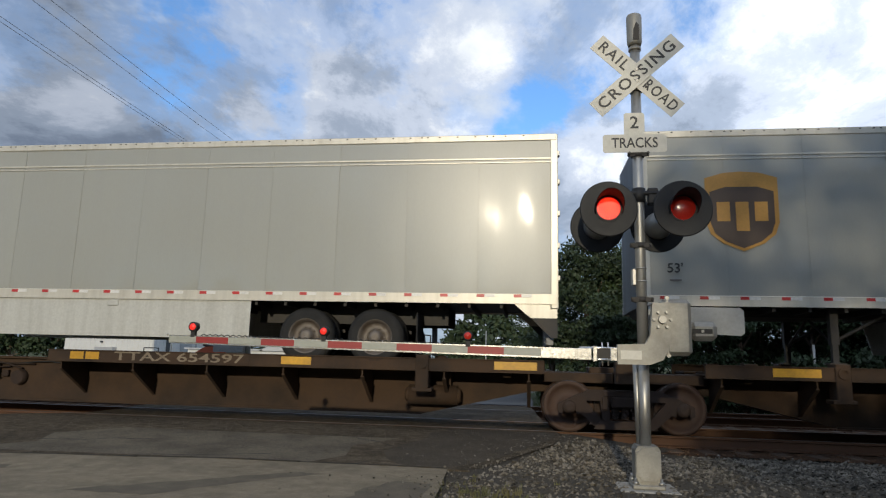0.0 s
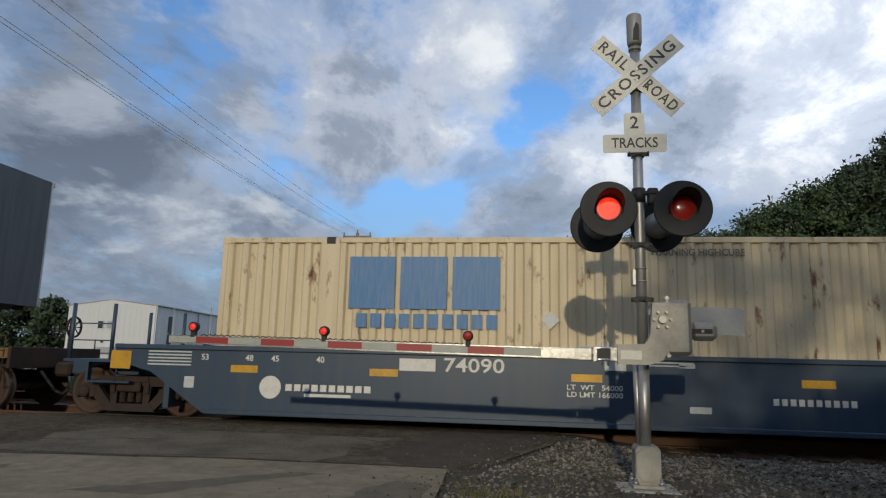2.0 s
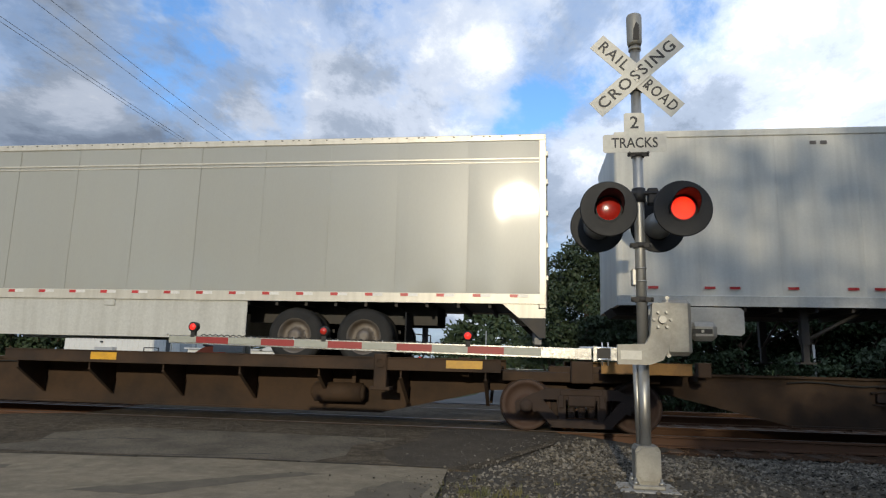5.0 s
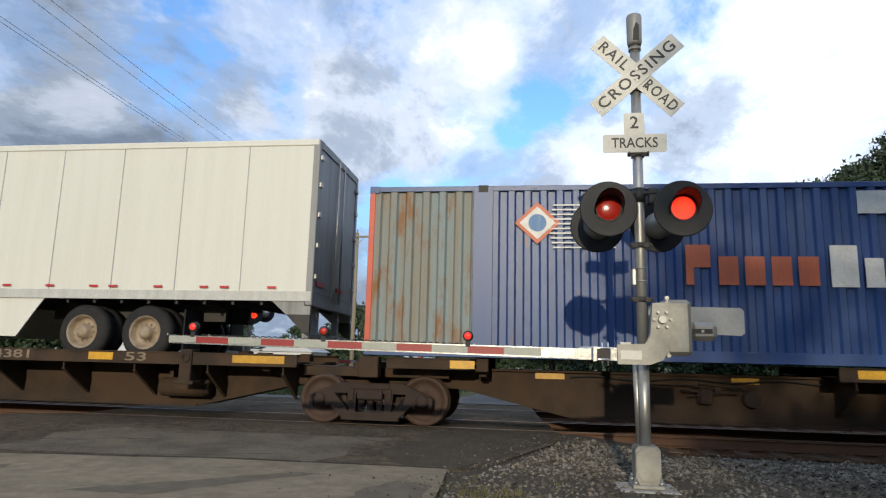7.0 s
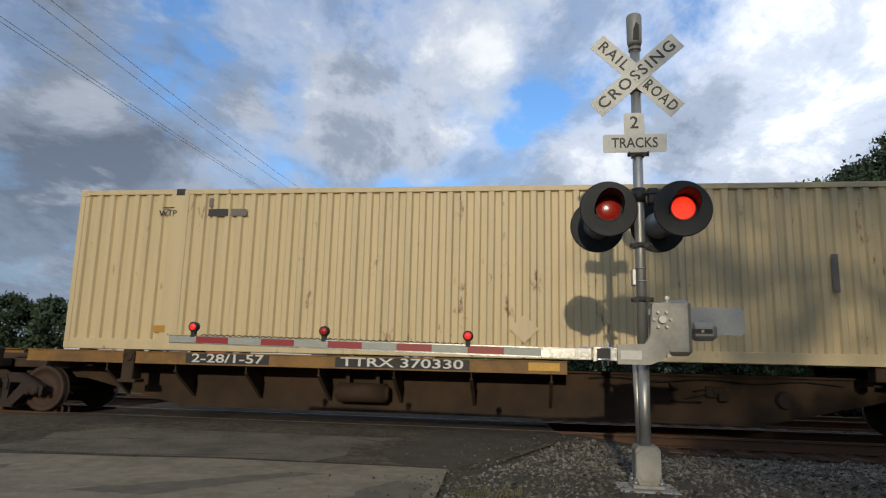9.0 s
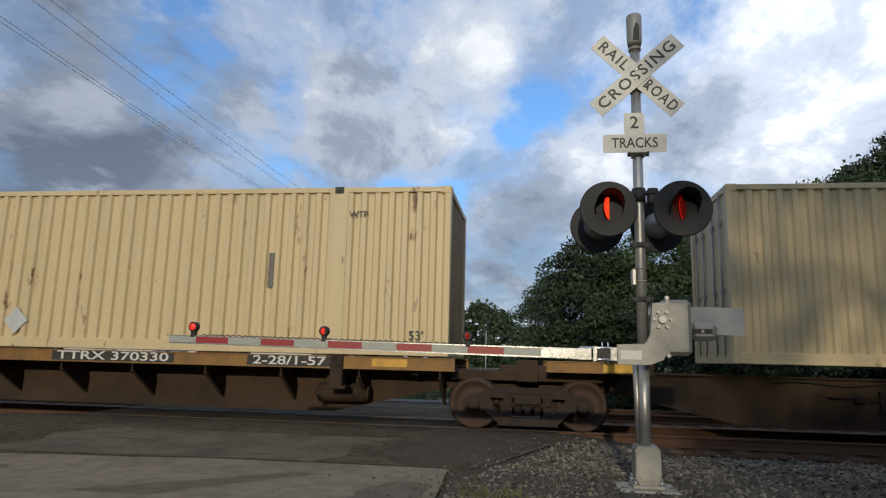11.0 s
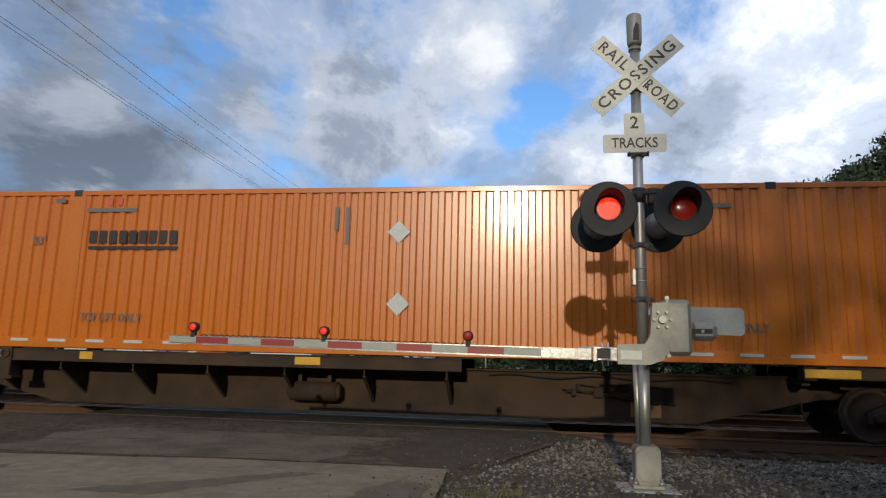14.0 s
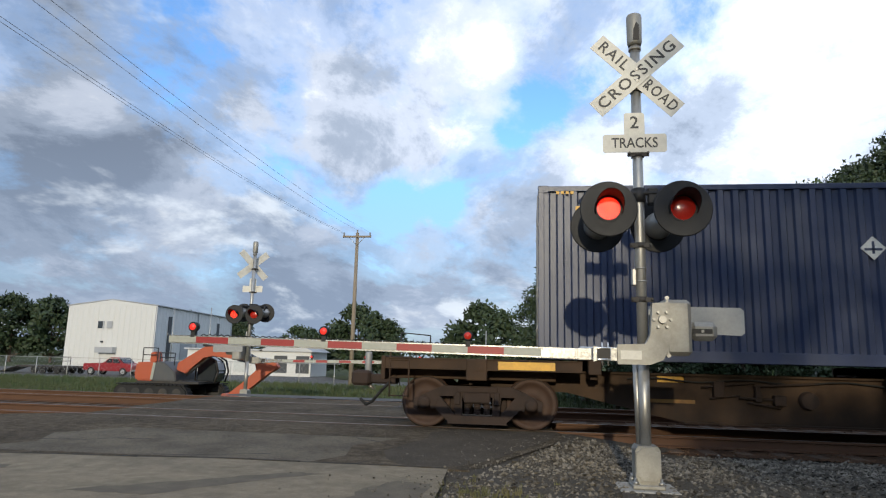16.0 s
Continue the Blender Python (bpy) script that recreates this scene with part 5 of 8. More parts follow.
    bars([(-hl + 2.34 + i * 0.89, -hl + 3.14 + i * 0.89, 1.95, 2.84, y) for i in range(3)], M_LOGOBLUE, c, "emblem", "faded blue plain letter blocks")
    bars([(-hl + 2.49 + i * 0.245, -hl + 2.67 + i * 0.245, 1.63, 1.87, y) for i in range(10)], M_LOGOBLUE, c, "emblem", "faded blue plain letter blocks")
    lettering("WARNING HIGHCUBE", 0.11, M_GREYL, c, -hl + 8.07, y, 2.92, 1.47)
    bars([(-hl + 12.4 + i * 0.09, -hl + 12.46 + i * 0.09, 2.65, 2.80, y) for i in range(4)], M_GREYL, c)
    lettering("937004", 0.15, M_GREYL, c, -hl + 13.35, y, 2.73, 0.82)
    diamond(c, -hl + 5.74, y, 1.80, 0.15, M_PLACARD)
    bars([(-hl + 2.10 + 10.9, -hl + 2.16 + 10.9, 2.90, 3.06, y), (-hl + 13.5, -hl + 13.56, 2.90, 3.06, y)], M_DARKSTEEL, c, "pocket")
    # blue box with a faded teal end bay
    c = container("shipping_container", "blue corrugated container with a rusty teal end bay", -96.7, -112.85, 1.175, M_BLUE, pitch=0.27,
                  mats={"door": M_DOORDARK, (-1, 0): M_TEAL, ("post", 0): M_REDEND, ("post", 3): M_REDEND})
    hl, y = c["half"], -1.300
    x = -hl + 2.51
    bm = bmesh.new()
    prism(bm, [(x, 3.42), (x + 0.38, 3.06), (x + 0.76, 3.42), (x + 0.38, 3.78)], y - 0.002, y + 0.003)
    e = part("emblem", bm, M_LOGOORANGE, c, "white diamond emblem with red edge")
    bm = bmesh.new()
    prism(bm, [(x + 0.08, 3.42), (x + 0.38, 3.14), (x + 0.68, 3.42), (x + 0.38, 3.70)], y - 0.005, y - 0.002)
    part("emblem_field", bm, M_WHITEL, e)
    bm = bmesh.new()
    lathe(bm, [(-0.008, 0.15), (-0.005, 0.15)], (x + 0.38, y, 3.42), "y", 20)
    part("emblem_disc", bm, M_LOGOBLUE, e)
    bars([(x + 0.55 + 0.02 * abs(i - 4.5), x + 1.65, 2.99 + i * 0.08, 3.015 + i * 0.08, y) for i in range(10)], M_WHITEL, c, "speed_stripe")
    x = -hl + 5.25
    bars([(x, x + 0.12, 2.40, 3.05, y), (x + 0.12, x + 0.38, 2.68, 3.05, y)] + [(x + 0.50 + 0.40 * i, x + 0.80 + 0.40 * i, 2.40, 2.86, y) for i in range(4)], M_LOGOORANGE, c, "line_name", "orange plain letter blocks")
    x = -hl + 7.42
    bars([(x, x + 0.40, 2.38, 3.04, y)] + [(x + 0.50 + 0.355 * i, x + 0.77 + 0.355 * i, 2.38, 2.84, y) for i in range(9)], M_WHITEL, c, "line_name", "white plain letter blocks")
    bars([(-hl + 7.88, -hl + 8.34, 3.55, 3.92, y)], M_PLACARD, c, "notice_plate")
    lettering("53", 0.20, M_WHITEL, c, hl - 1.0, y, 3.35)
    bars([(hl - 4.6, hl - 3.9, 3.62, 3.75, y), (hl - 3.4, hl - 2.9, 3.62, 3.75, y), (-hl + 4.2, -hl + 4.36, 1.42, 1.47, y)], M_WHITEL, c)
    # two cream boxes
    for sr, sl in ((-132.76, -148.92), (-172.1, -188.26)):
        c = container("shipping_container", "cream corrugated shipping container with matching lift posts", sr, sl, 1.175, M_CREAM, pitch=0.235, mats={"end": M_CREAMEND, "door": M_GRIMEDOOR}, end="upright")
        hl, y = c["half"], -1.300
        lettering("WTP", 0.11, M_BLACKL, c, -hl + 1.77, y, 3.62)
        bars([(-hl + 1.66, -hl + 1.88, 3.72, 3.74, y), (-hl + 2.55, -hl + 2.92, 3.57, 3.70, y)], M_BLACKL, c)
        bars([(-hl + 2.98, -hl + 3.27, 3.57, 3.70, y)], M_GREYL, c)
        lettering("WTP", 0.11, M_BLACKL, c, hl - 1.62, y, 3.58)
        lettering("53'", 0.15, M_BLACKL, c, hl - 0.55, y, 1.50)
        bars([(-hl + 1.71, -hl + 1.92, 1.48, 1.60, y)], M_GOLD, c, "id_plate")
        diamond(c, -hl + 8.2, y, 1.65, 0.24, M_CREAM if sr > -150 else M_PLACARD)
        bars([(-hl + 2.55, -hl + 2.63, 3.74, 3.90, y), (hl - 3.2, hl - 3.1, 2.3, 2.9, y)], M_GREYL, c, "scrape")
    c = container("shipping_container", "plain cream forty-foot corrugated container", -155.4, -167.59, 1.175, M_CREAM, 2.438, pitch=0.235, posts=False)
    # two orange boxes
    for sr, sl in ((-190.72, -206.88), (-209.36, -225.52)):
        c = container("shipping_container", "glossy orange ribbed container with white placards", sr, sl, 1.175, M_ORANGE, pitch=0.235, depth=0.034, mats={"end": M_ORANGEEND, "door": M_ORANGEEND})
        hl, y = c["half"], -1.300
        bars([(-hl + 2.31, -hl + 4.07, 2.96, 3.02, y)] + [(-hl + 2.31 + i * 0.196, -hl + 2.46 + i * 0.196, 3.07, 3.31, y) for i in range(9)], M_BLACKL, c, "line_name", "black plain letter blocks")
        lettering("TOP LIFT ONLY", 0.15, M_GREYL, c, -hl + 2.89, y, 1.72, 1.2)
        lettering("TOP LIFT ONLY", 0.15, M_GREYL, c, hl - 2.73, y, 1.72, 1.22)
        lettering("53'", 0.16, M_GREYL, c, -hl + 1.30, y, 3.12)
        bars([(-hl + 2.60, -hl + 2.70, 3.78, 3.92, y), (-hl + 2.80, -hl + 2.90, 3.78, 3.92, y), (hl - 3.2, hl - 3.1, 3.78, 3.92, y), (hl - 3.0, hl - 2.9, 3.78, 3.92, y)], M_REDEND, c, "pocket")
        bars([(-hl + 2.2, -hl + 3.2, 3.66, 3.73, y), (-hl + 1.55, -hl + 1.75, 3.84, 3.92, y), (hl - 3.6, hl - 2.6, 3.66, 3.73, y)], M_GREYL, c, "stencil")
        bars([(-hl + 7.15, -hl + 7.22, 3.05, 3.72, y), (-hl + 6.95, -hl + 7.02, 3.3, 3.72, y)], M_GREYL, c, "stencil")
        diamond(c, -hl + 8.10, y, 3.27, 0.20, M_PLACARD)
        diamond(c, -hl + 8.12, y, 2.03, 0.20, M_PLACARD)
        bars([(-hl + 0.25 + i * 0.74, -hl + 0.60 + i * 0.74, 1.28, 1.33, y) for i in range(21)], M_PLACARD, c, "white_reflector")
        for k in range(2):
            bm = bmesh.new()
            prism(bm, [(-0.85, 3.05 - 1.0 * k), (-0.65, 2.85 - k), (-0.45, 3.05 - k), (-0.65, 3.25 - k)], hl + 0.004, hl + 0.010, "yz")
            part("placard", bm, M_PLACARD, c)
        bm = bmesh.new()
        box(bm, hl + 0.004, hl + 0.008, -0.8, 0.9, 3.45, 3.50)
        for i in range(8):
            box(bm, hl + 0.004, hl + 0.008, -0.8 + i * 0.22, -0.63 + i * 0.22, 3.55, 3.78)
        part("line_name", bm, M_BLACKL, c)
    # navy forty-foot box
    c = container("shipping_container", "navy blue forty-foot corrugated container", -231.95, -244.14, 1.175, M_NAVY, 2.438, pitch=0.235, posts=False, end="upright", mats={"end": M_NAVYEND})
    hl, y = c["half"], -1.224
    bars([(-hl + 0.62 + i * 0.29, -hl + 0.86 + i * 0.29, 3.44, 3.72, y) for i in range(5)], M_LOGOYELLOW, c, "line_name", "yellow plain letter blocks")
    bars([(-hl + 0.3 + i * 0.08, -hl + 0.35 + i * 0.08, 3.93, 3.98, y) for i in range(4)] + [(hl - 0.6 + i * 0.08, hl - 0.55 + i * 0.08, 3.93, 3.98, y) for i in range(4)], M_LOGOYELLOW, c, "height_mark")
    diamond(c, -hl + 5.19, y, 3.01, 0.19, M_PLACARD)
    bars([(-hl + 5.06, -hl + 5.32, 2.97, 3.01, y - 0.004), (-hl + 5.17, -hl + 5.21, 2.92, 3.12, y - 0.004)], M_NAVY, c, "emblem")
    bars([(hl - 0.72, hl - 0.67, 2.35, 3.65, y), (hl - 0.40, hl - 0.35, 3.2, 3.65, y)], M_WHITEL, c, "stencil")
    bars([(hl - 0.46, hl - 0.34, 2.92, 3.08, y)], M_LOGOYELLOW, c, "stencil")
    bars([(hl - 0.45, hl - 0.31, 2.66, 2.82, y)], M_PLACARD, c, "stencil")
    bm = bmesh.new()
    prism(bm, [(hl - 0.48, 2.32), (hl - 0.22, 2.32), (hl - 0.34, 2.52)], y - 0.002, y + 0.003)
    part("warning_triangle", bm, M_LOGOYELLOW, c)
    bm = bmesh.new()
    prism(bm, [(-0.62, 2.75), (-0.42, 2.55), (-0.22, 2.75), (-0.42, 2.95)], hl - 0.026, hl - 0.018, "yz")
    part("placard", bm, M_PLACARD, c)
    for k in range(9):
        bm = bmesh.new()
        box(bm, hl - 0.026, hl - 0.020, 0.62, 0.70, 2.30 + 0.15 * k, 2.40 + 0.15 * k)
        part("stencil", bm, M_PLACARD, c)
    # end-of-train marker on the last coupler
    t = thing("train_end_marker", "slim grey tube end-of-train marker clamped on the coupler", "marker")
    bm = bmesh.new()
    lathe(bm, [(0.74, 0.045), (0.76, 0.062), (1.20, 0.066), (1.24, 0.05)], (0, 0, 0), "z", 16)
    part("housing", bm, M_STEELGREY, t)
    bm = bmesh.new()
    box(bm, -0.09, 0.07, -0.07, 0.07, 0.64, 0.75, 0.02)
    rod(bm, (-0.02, 0, 0.66), (0.12, 0, 0.56), 0.03, 8)
    part("clamp", bm, M_GALV, t)
    rolls(t, -245.14 - 1.55 - 0.58)


build_train()


# ---- ground, road and track ----
def ground_z(x, y):
    """Height of the ground: railbed at the tracks, falling to the lots beyond."""
    def ease(a, b, v):
        t = min(1.0, max(0.0, (v - a) / (b - a)))
        return t * t * (3 - 2 * t)
    z = -0.14 - 0.10 * ease(8.6, 10.4, y)
    z += -0.22 * ease(18.2, 22.0, y) - 0.86 * ease(34.0, 46.0, y)
    z -= 0.35 * ease(4.0, -14.0, y)
    return z


def build_ground():
    xs = sorted(set([-2500, -1200, -600, -300, -150, -90, -60] + [q * 2.0 for q in range(-22, 16)] + [36, 50, 80, 150, 300, 600, 1200, 2500]))
    ys = sorted(set([-1500, -600, -250, -100, -60, -40] + [q * 1.5 for q in range(-18, 34)] + [55, 62, 70, 85, 100, 140, 200, 350, 700, 1400, 3000]))
    verts = [(x, y, ground_z(x, y)) for y in ys for x in xs]
    nx = len(xs)
    faces = [(j * nx + i, j * nx + i + 1, (j + 1) * nx + i + 1, (j + 1) * nx + i) for j in range(len(ys) - 1) for i in range(nx - 1)]
    g = from_arrays("ground", verts, faces, M_FIELD, smooth=True)
    tagged(g, "green grassy verge and field ground", "ground", kind="structure")


def joint(x):
    """The line where the approach slab meets the road: it drifts away from the camera to the right."""
    return 7.18 + 0.40 * min(1.0, max(0.0, (x + 6.4) / 3.0)) + 0.02 * math.sin(x * 3.1)


def strip(name, label, rows, mat, lift, zf=None, cat="road", sub=1):
    """A sheet laid over the ground between left and right edges given row by row: (y, x_left, x_right)."""
    verts, faces = [], []
    nx = 40 if zf is shoulder_z else 14
    for y0, a, b in rows:
        for i in range(nx + 1):
            x = a + (b - a) * i / nx
            y = y0 + (joint(x) - 7.05) * max(0.0, 1 - abs(y0 - 7.05) / 0.7) if zf is road_z else y0
            verts.append((x, y, (zf(x, y) if zf else ground_z(x, y)) + lift))
    for j in range(len(rows) - 1):
        for i in range(nx):
            faces.append((j * (nx + 1) + i, j * (nx + 1) + i + 1, (j + 1) * (nx + 1) + i + 1, (j + 1) * (nx + 1) + i))
    ob = from_arrays(name, verts, faces, mat, smooth=True)
    return tagged(ob, label, cat, kind="structure")


def road_z(x, y):
    def ease(a, b, v):
        t = min(1.0, max(0.0, (v - a) / (b - a)))
        return t * t * (3 - 2 * t)
    return -0.11 + 0.104 * ease(7.4, 10.6, y) - 0.33 * ease(17.8, 22.0, y) - 0.86 * ease(34.0, 46.0, y)


def shoulder_z(x, y):
    """The shoulder climbs to the road's edge and falls away from it."""
    edge = -0.86 + max(0.0, y - 7.0) * 0.45
    t = min(1.0, max(0.0, (x - edge) / 1.3))
    return (road_z(x, y) - 0.03) * (1 - t) + ground_z(x, y) * t


def build_road():
    rnd = random.Random(4)
    def wob(v, a=0.10):
        return v + rnd.uniform(-a, a)
    rows = [(7.08, -14, -0.85), (7.3, -14, -0.80), (7.8, -14, -0.55), (8.4, -13, -0.25), (9.0, -12, 0.05), (9.6, -11, 0.32), (10.2, -10, 0.42), (10.8, -9.0, 0.48), (11.155, -8.4, 0.40)]
    rows = [(y, a, wob(b, 0.05)) for y, a, b in rows]
    strip("road", "dark worn asphalt road at the crossing", rows, M_ASPHALT, 0.0, road_z)
    strip("road", "asphalt between the rails of the near track", [(11.29, -8.2, 0.40), (12.0, -8.2, 0.36), (12.625, -8.2, 0.32)], M_ASPHALT, 0.0, road_z)
    strip("road", "asphalt between the two tracks", [(12.76, -8.3, 0.25), (13.5, -8.4, 0.22), (14.5, -8.4, 0.15), (15.47, -8.5, 0.1)], M_ASPHALT, 0.0, road_z)
    strip("road", "asphalt between the rails of the far track", [(15.605, -8.5, 0.1), (16.3, -8.5, 0.05), (16.935, -8.5, 0.0)], M_ASPHALT, 0.0, road_z)
    strip("road", "worn asphalt road leading away past the crossing", [(17.075, -8.5, 0.0), (18.5, -8.5, 0.0), (20, -8.3, 0.0), (21.2, -7.4, 0.05), (22.0, -5.0, 0.1), (23.0, -3.6, 0.1), (25, -2.8, 0.1), (28, -2.3, 0.0), (32, -2.2, -0.2), (38, -3.0, -0.6), (46, -4.5, -1.5)], M_FARROAD, 0.02, road_z)
    # paler approach slab in front
    strip("road", "pale worn asphalt approach slab", [(-30, -7.5, -0.3), (-6, -7.5, -0.5), (1.0, -8, -0.6), (3.0, -9, -0.7), (5.0, -10, -0.8), (6.4, -12, -0.86), (7.02, -14, -0.92)], M_SLAB, 0.022, road_z)
    strip("road", "dark oily patch of asphalt by the near rail", [(7.7, -1.5, -0.95), (8.1, -1.75, -0.6), (8.6, -1.9, -0.33), (9.1, -1.75, -0.1), (9.7, -1.5, 0.18), (10.3, -1.55, 0.36), (10.9, -1.2, 0.40)], M_OILY, 0.004, road_z)
    strip("road", "paler repaired strip of asphalt", [(7.5, -7.2, -2.6), (8.2, -6.6, -2.3), (8.9, -6.9, -2.4), (9.6, -6.2, -1.9)], M_ASPHALT2, 0.003, road_z)
    rc = random.Random(9)
    for x, y, n, dx, dy in ((-3.3, 7.35, 12, 0.10, 0.012), (-4.6, 7.7, 10, 0.13, 0.06), (-2.3, 7.3, 8, 0.05, 0.09), (-6.8, 8.4, 14, 0.14, 0.03), (-1.6, 8.8, 9, -0.12, 0.09)):
        bm = bmesh.new()
        px, py, w0 = x, y, 0.016
        for i in range(n):
            qx, qy = px + dx * rc.uniform(0.5, 1.5), py + dy + rc.uniform(-0.05, 0.05)
            w1 = rc.uniform(0.006, 0.020)
            v = [bm.verts.new((a, b, road_z(a, b) + 0.006)) for a, b in ((px, py - w0), (qx, qy - w1), (qx, qy + w1), (px, py + w0))]
            bm.faces.new(v)
            px, py, w0 = qx, qy, w1
        tagged(part("road_crack", bm, M_CRACK), "dark crack in the worn asphalt", "road crack", kind="structure")
    # tar patches on the slab
    for pts in ([(-4.1, 5.5), (-3.3, 5.45), (-2.7, 6.3), (-2.15, 6.85), (-2.5, 6.88), (-3.2, 6.25)], [(-1.65, 5.2), (-1.0, 5.2), (-0.95, 6.6), (-1.35, 6.65), (-1.55, 6.2)], [(-6.1, 6.15), (-5.4, 6.3), (-5.5, 6.5), (-6.2, 6.4)]):
        bm = bmesh.new()
        ring = []
        for k in range(len(pts)):
            (ax, ay), (bx, by) = pts[k], pts[(k + 1) % len(pts)]
            for f in range(7):
                ring.append((ax + (bx - ax) * f / 7 + rc.uniform(-0.035, 0.035), ay + (by - ay) * f / 7 + rc.uniform(-0.03, 0.03)))
        prism(bm, ring, -0.0885, -0.0865, "xy")
        tagged(part("road_patch", bm, M_PATCH), "dark tar patch on the approach slab", "road patch", kind="structure")
    # broken asphalt lip along the joint
    bm = bmesh.new()
    x = -8.0
    while x < -0.9:
        w = rnd.uniform(0.10, 0.34)
        d = rnd.uniform(0.015, 0.07)
        j = joint(x)
        prism(bm, [(x, j - 0.02), (x + w, j - 0.02 + rnd.uniform(-0.02, 0.01)), (x + w * 0.9, j + 0.03 + d), (x + w * 0.15, j + 0.03 + d * rnd.random())], -0.125, -0.098 + rnd.uniform(0, 0.012), "xy")
        x += w * rnd.uniform(0.8, 1.5)
    tagged(part("road_edge_rubble", bm, M_ASPHALT), "crumbled asphalt lip along the road joint", "rubble", kind="stuff")
    bm = bmesh.new()
    x, w0 = -9.0, 0.02
    while x < -1.0:
        x2, w1 = x + rnd.uniform(0.06, 0.22), rnd.uniform(0.004, 0.034)
        j0, j1 = joint(x), joint(x2)
        bm.faces.new([bm.verts.new(p) for p in ((x, j0 - w0, -0.0855), (x2, j1 - w1, -0.0855), (x2, j1 + w1 * 0.6, -0.0855), (x, j0 + w0 * 0.6, -0.0855))])
        x, w0 = x2, w1
    tagged(part("road_joint", bm, M_CRACK), "dark ragged joint between slab and asphalt", "road joint", kind="structure")
    # far cross street and lot
    strip("pavement", "pale far street running along the lots", [(46, -140, 60), (52, -140, 60), (60, -140, 60), (68, -140, -20), (84, -140, -28)], M_FARROAD, 0.03, None, "pavement")
    # dirt shoulder to the right of the road
    strip("gravel_shoulder", "grey gravel and dirt shoulder by the track", [(-8, 0.2, 30), (2, -0.3, 30), (5.5, -1.2, 30), (7.1, -1.3, 32), (8.4, -0.9, 34), (9.6, -0.5, 36), (10.4, -0.3, 40), (11.0, -0.3, 40)], M_GROUND, 0.015, shoulder_z, "ground")
    strip("gravel_shoulder", "ballast bed under the two tracks", [(10.4, 0.4, 220), (12, 0.4, 220), (14, 0.25, 220), (16.5, 0.12, 220), (18.2, 0.05, 220)], M_RUSTBED, 0.045, None, "ground")
    strip("gravel_shoulder", "ballast bed left of the crossing", [(8.2, -220, -13.2), (9.4, -220, -11.4), (10.4, -220, -9.9), (12, -220, -8.2), (14, -220, -8.35), (17, -220, -8.45), (18.6, -220, -8.5)], M_RUSTBED, 0.045, None, "ground")


def build_tracks():
    for name, y0 in (("near", 11.955), ("far", 16.27)):
        for y in (y0 - 0.7525, y0 + 0.7525):
            t = thing("rail", "rust-brown steel rail with a polished running surface", "rail", group="rails")
            bm = bmesh.new()
            prism(bm, [(y - 0.075, -0.18), (y + 0.075, -0.18), (y + 0.075, -0.165), (y + 0.012, -0.145), (y + 0.010, -0.045), (y + 0.036, -0.034), (y + 0.036, -0.006), (y + 0.028, -0.001), (y - 0.028, -0.001), (y - 0.036, -0.006), (y - 0.036, -0.034), (y - 0.010, -0.045), (y - 0.012, -0.145), (y - 0.075, -0.165)], -220, 220, "yz")
            part("rail_web", bm, M_RAIL, t)
            bm = bmesh.new()
            box(bm, -220, 220, y - 0.030, y + 0.030, -0.002, 0.0)
            part("running_surface", bm, M_RAILTOP, t)
        tie = None
        xs = [0.62 + 0.53 * k for k in range(60)] + [-8.5 - 0.53 * k for k in range(60)]
        tr = thing("track_ties", "row of dark creosoted wooden ties", "railway ties", kind="structure")
        for x in xs:
            if tie is None:
                bm = bmesh.new()
                box(bm, -0.115, 0.115, -1.30, 1.30, -0.36, -0.185, 0.012)
                tie = part("tie", bm, M_TIE, tr, at=pose(x, y0, 0, 0, 0, 0.6))
            else:
                share("tie", tie, tr, pose(x, y0 + random.Random(int(x * 100)).uniform(-0.05, 0.05), 0, 0, 0, random.Random(int(x * 77)).uniform(-1.5, 1.5)))
        bm = bmesh.new()
        for x in xs[:40]:
            for y in (y0 - 0.7525, y0 + 0.7525):
                box(bm, x - 0.09, x + 0.09, y - 0.17, y + 0.17, -0.187, -0.176)
                for q in (-0.11, 0.11):
                    box(bm, x - 0.02, x + 0.02, y + q - 0.015, y + q + 0.015, -0.176, -0.150)
        tagged(part("tie_plates", bm, M_RAIL), "rusty tie plates and spikes under the rails", "tie plates", kind="stuff")
    # flangeway timbers beside the rails in the crossing
    bm = bmesh.new()
    for y0 in (11.955, 16.27):
        for y in (y0 - 0.7525, y0 + 0.7525):
            box(bm, -8.3, 0.42 if y0 < 13 else 0.05, y - 0.115, y + 0.115, -0.20, -0.17)
    tagged(part("flangeway_filler", bm, M_ASPHALT), "dark rubber filler along the crossing rails", "crossing filler", kind="structure")


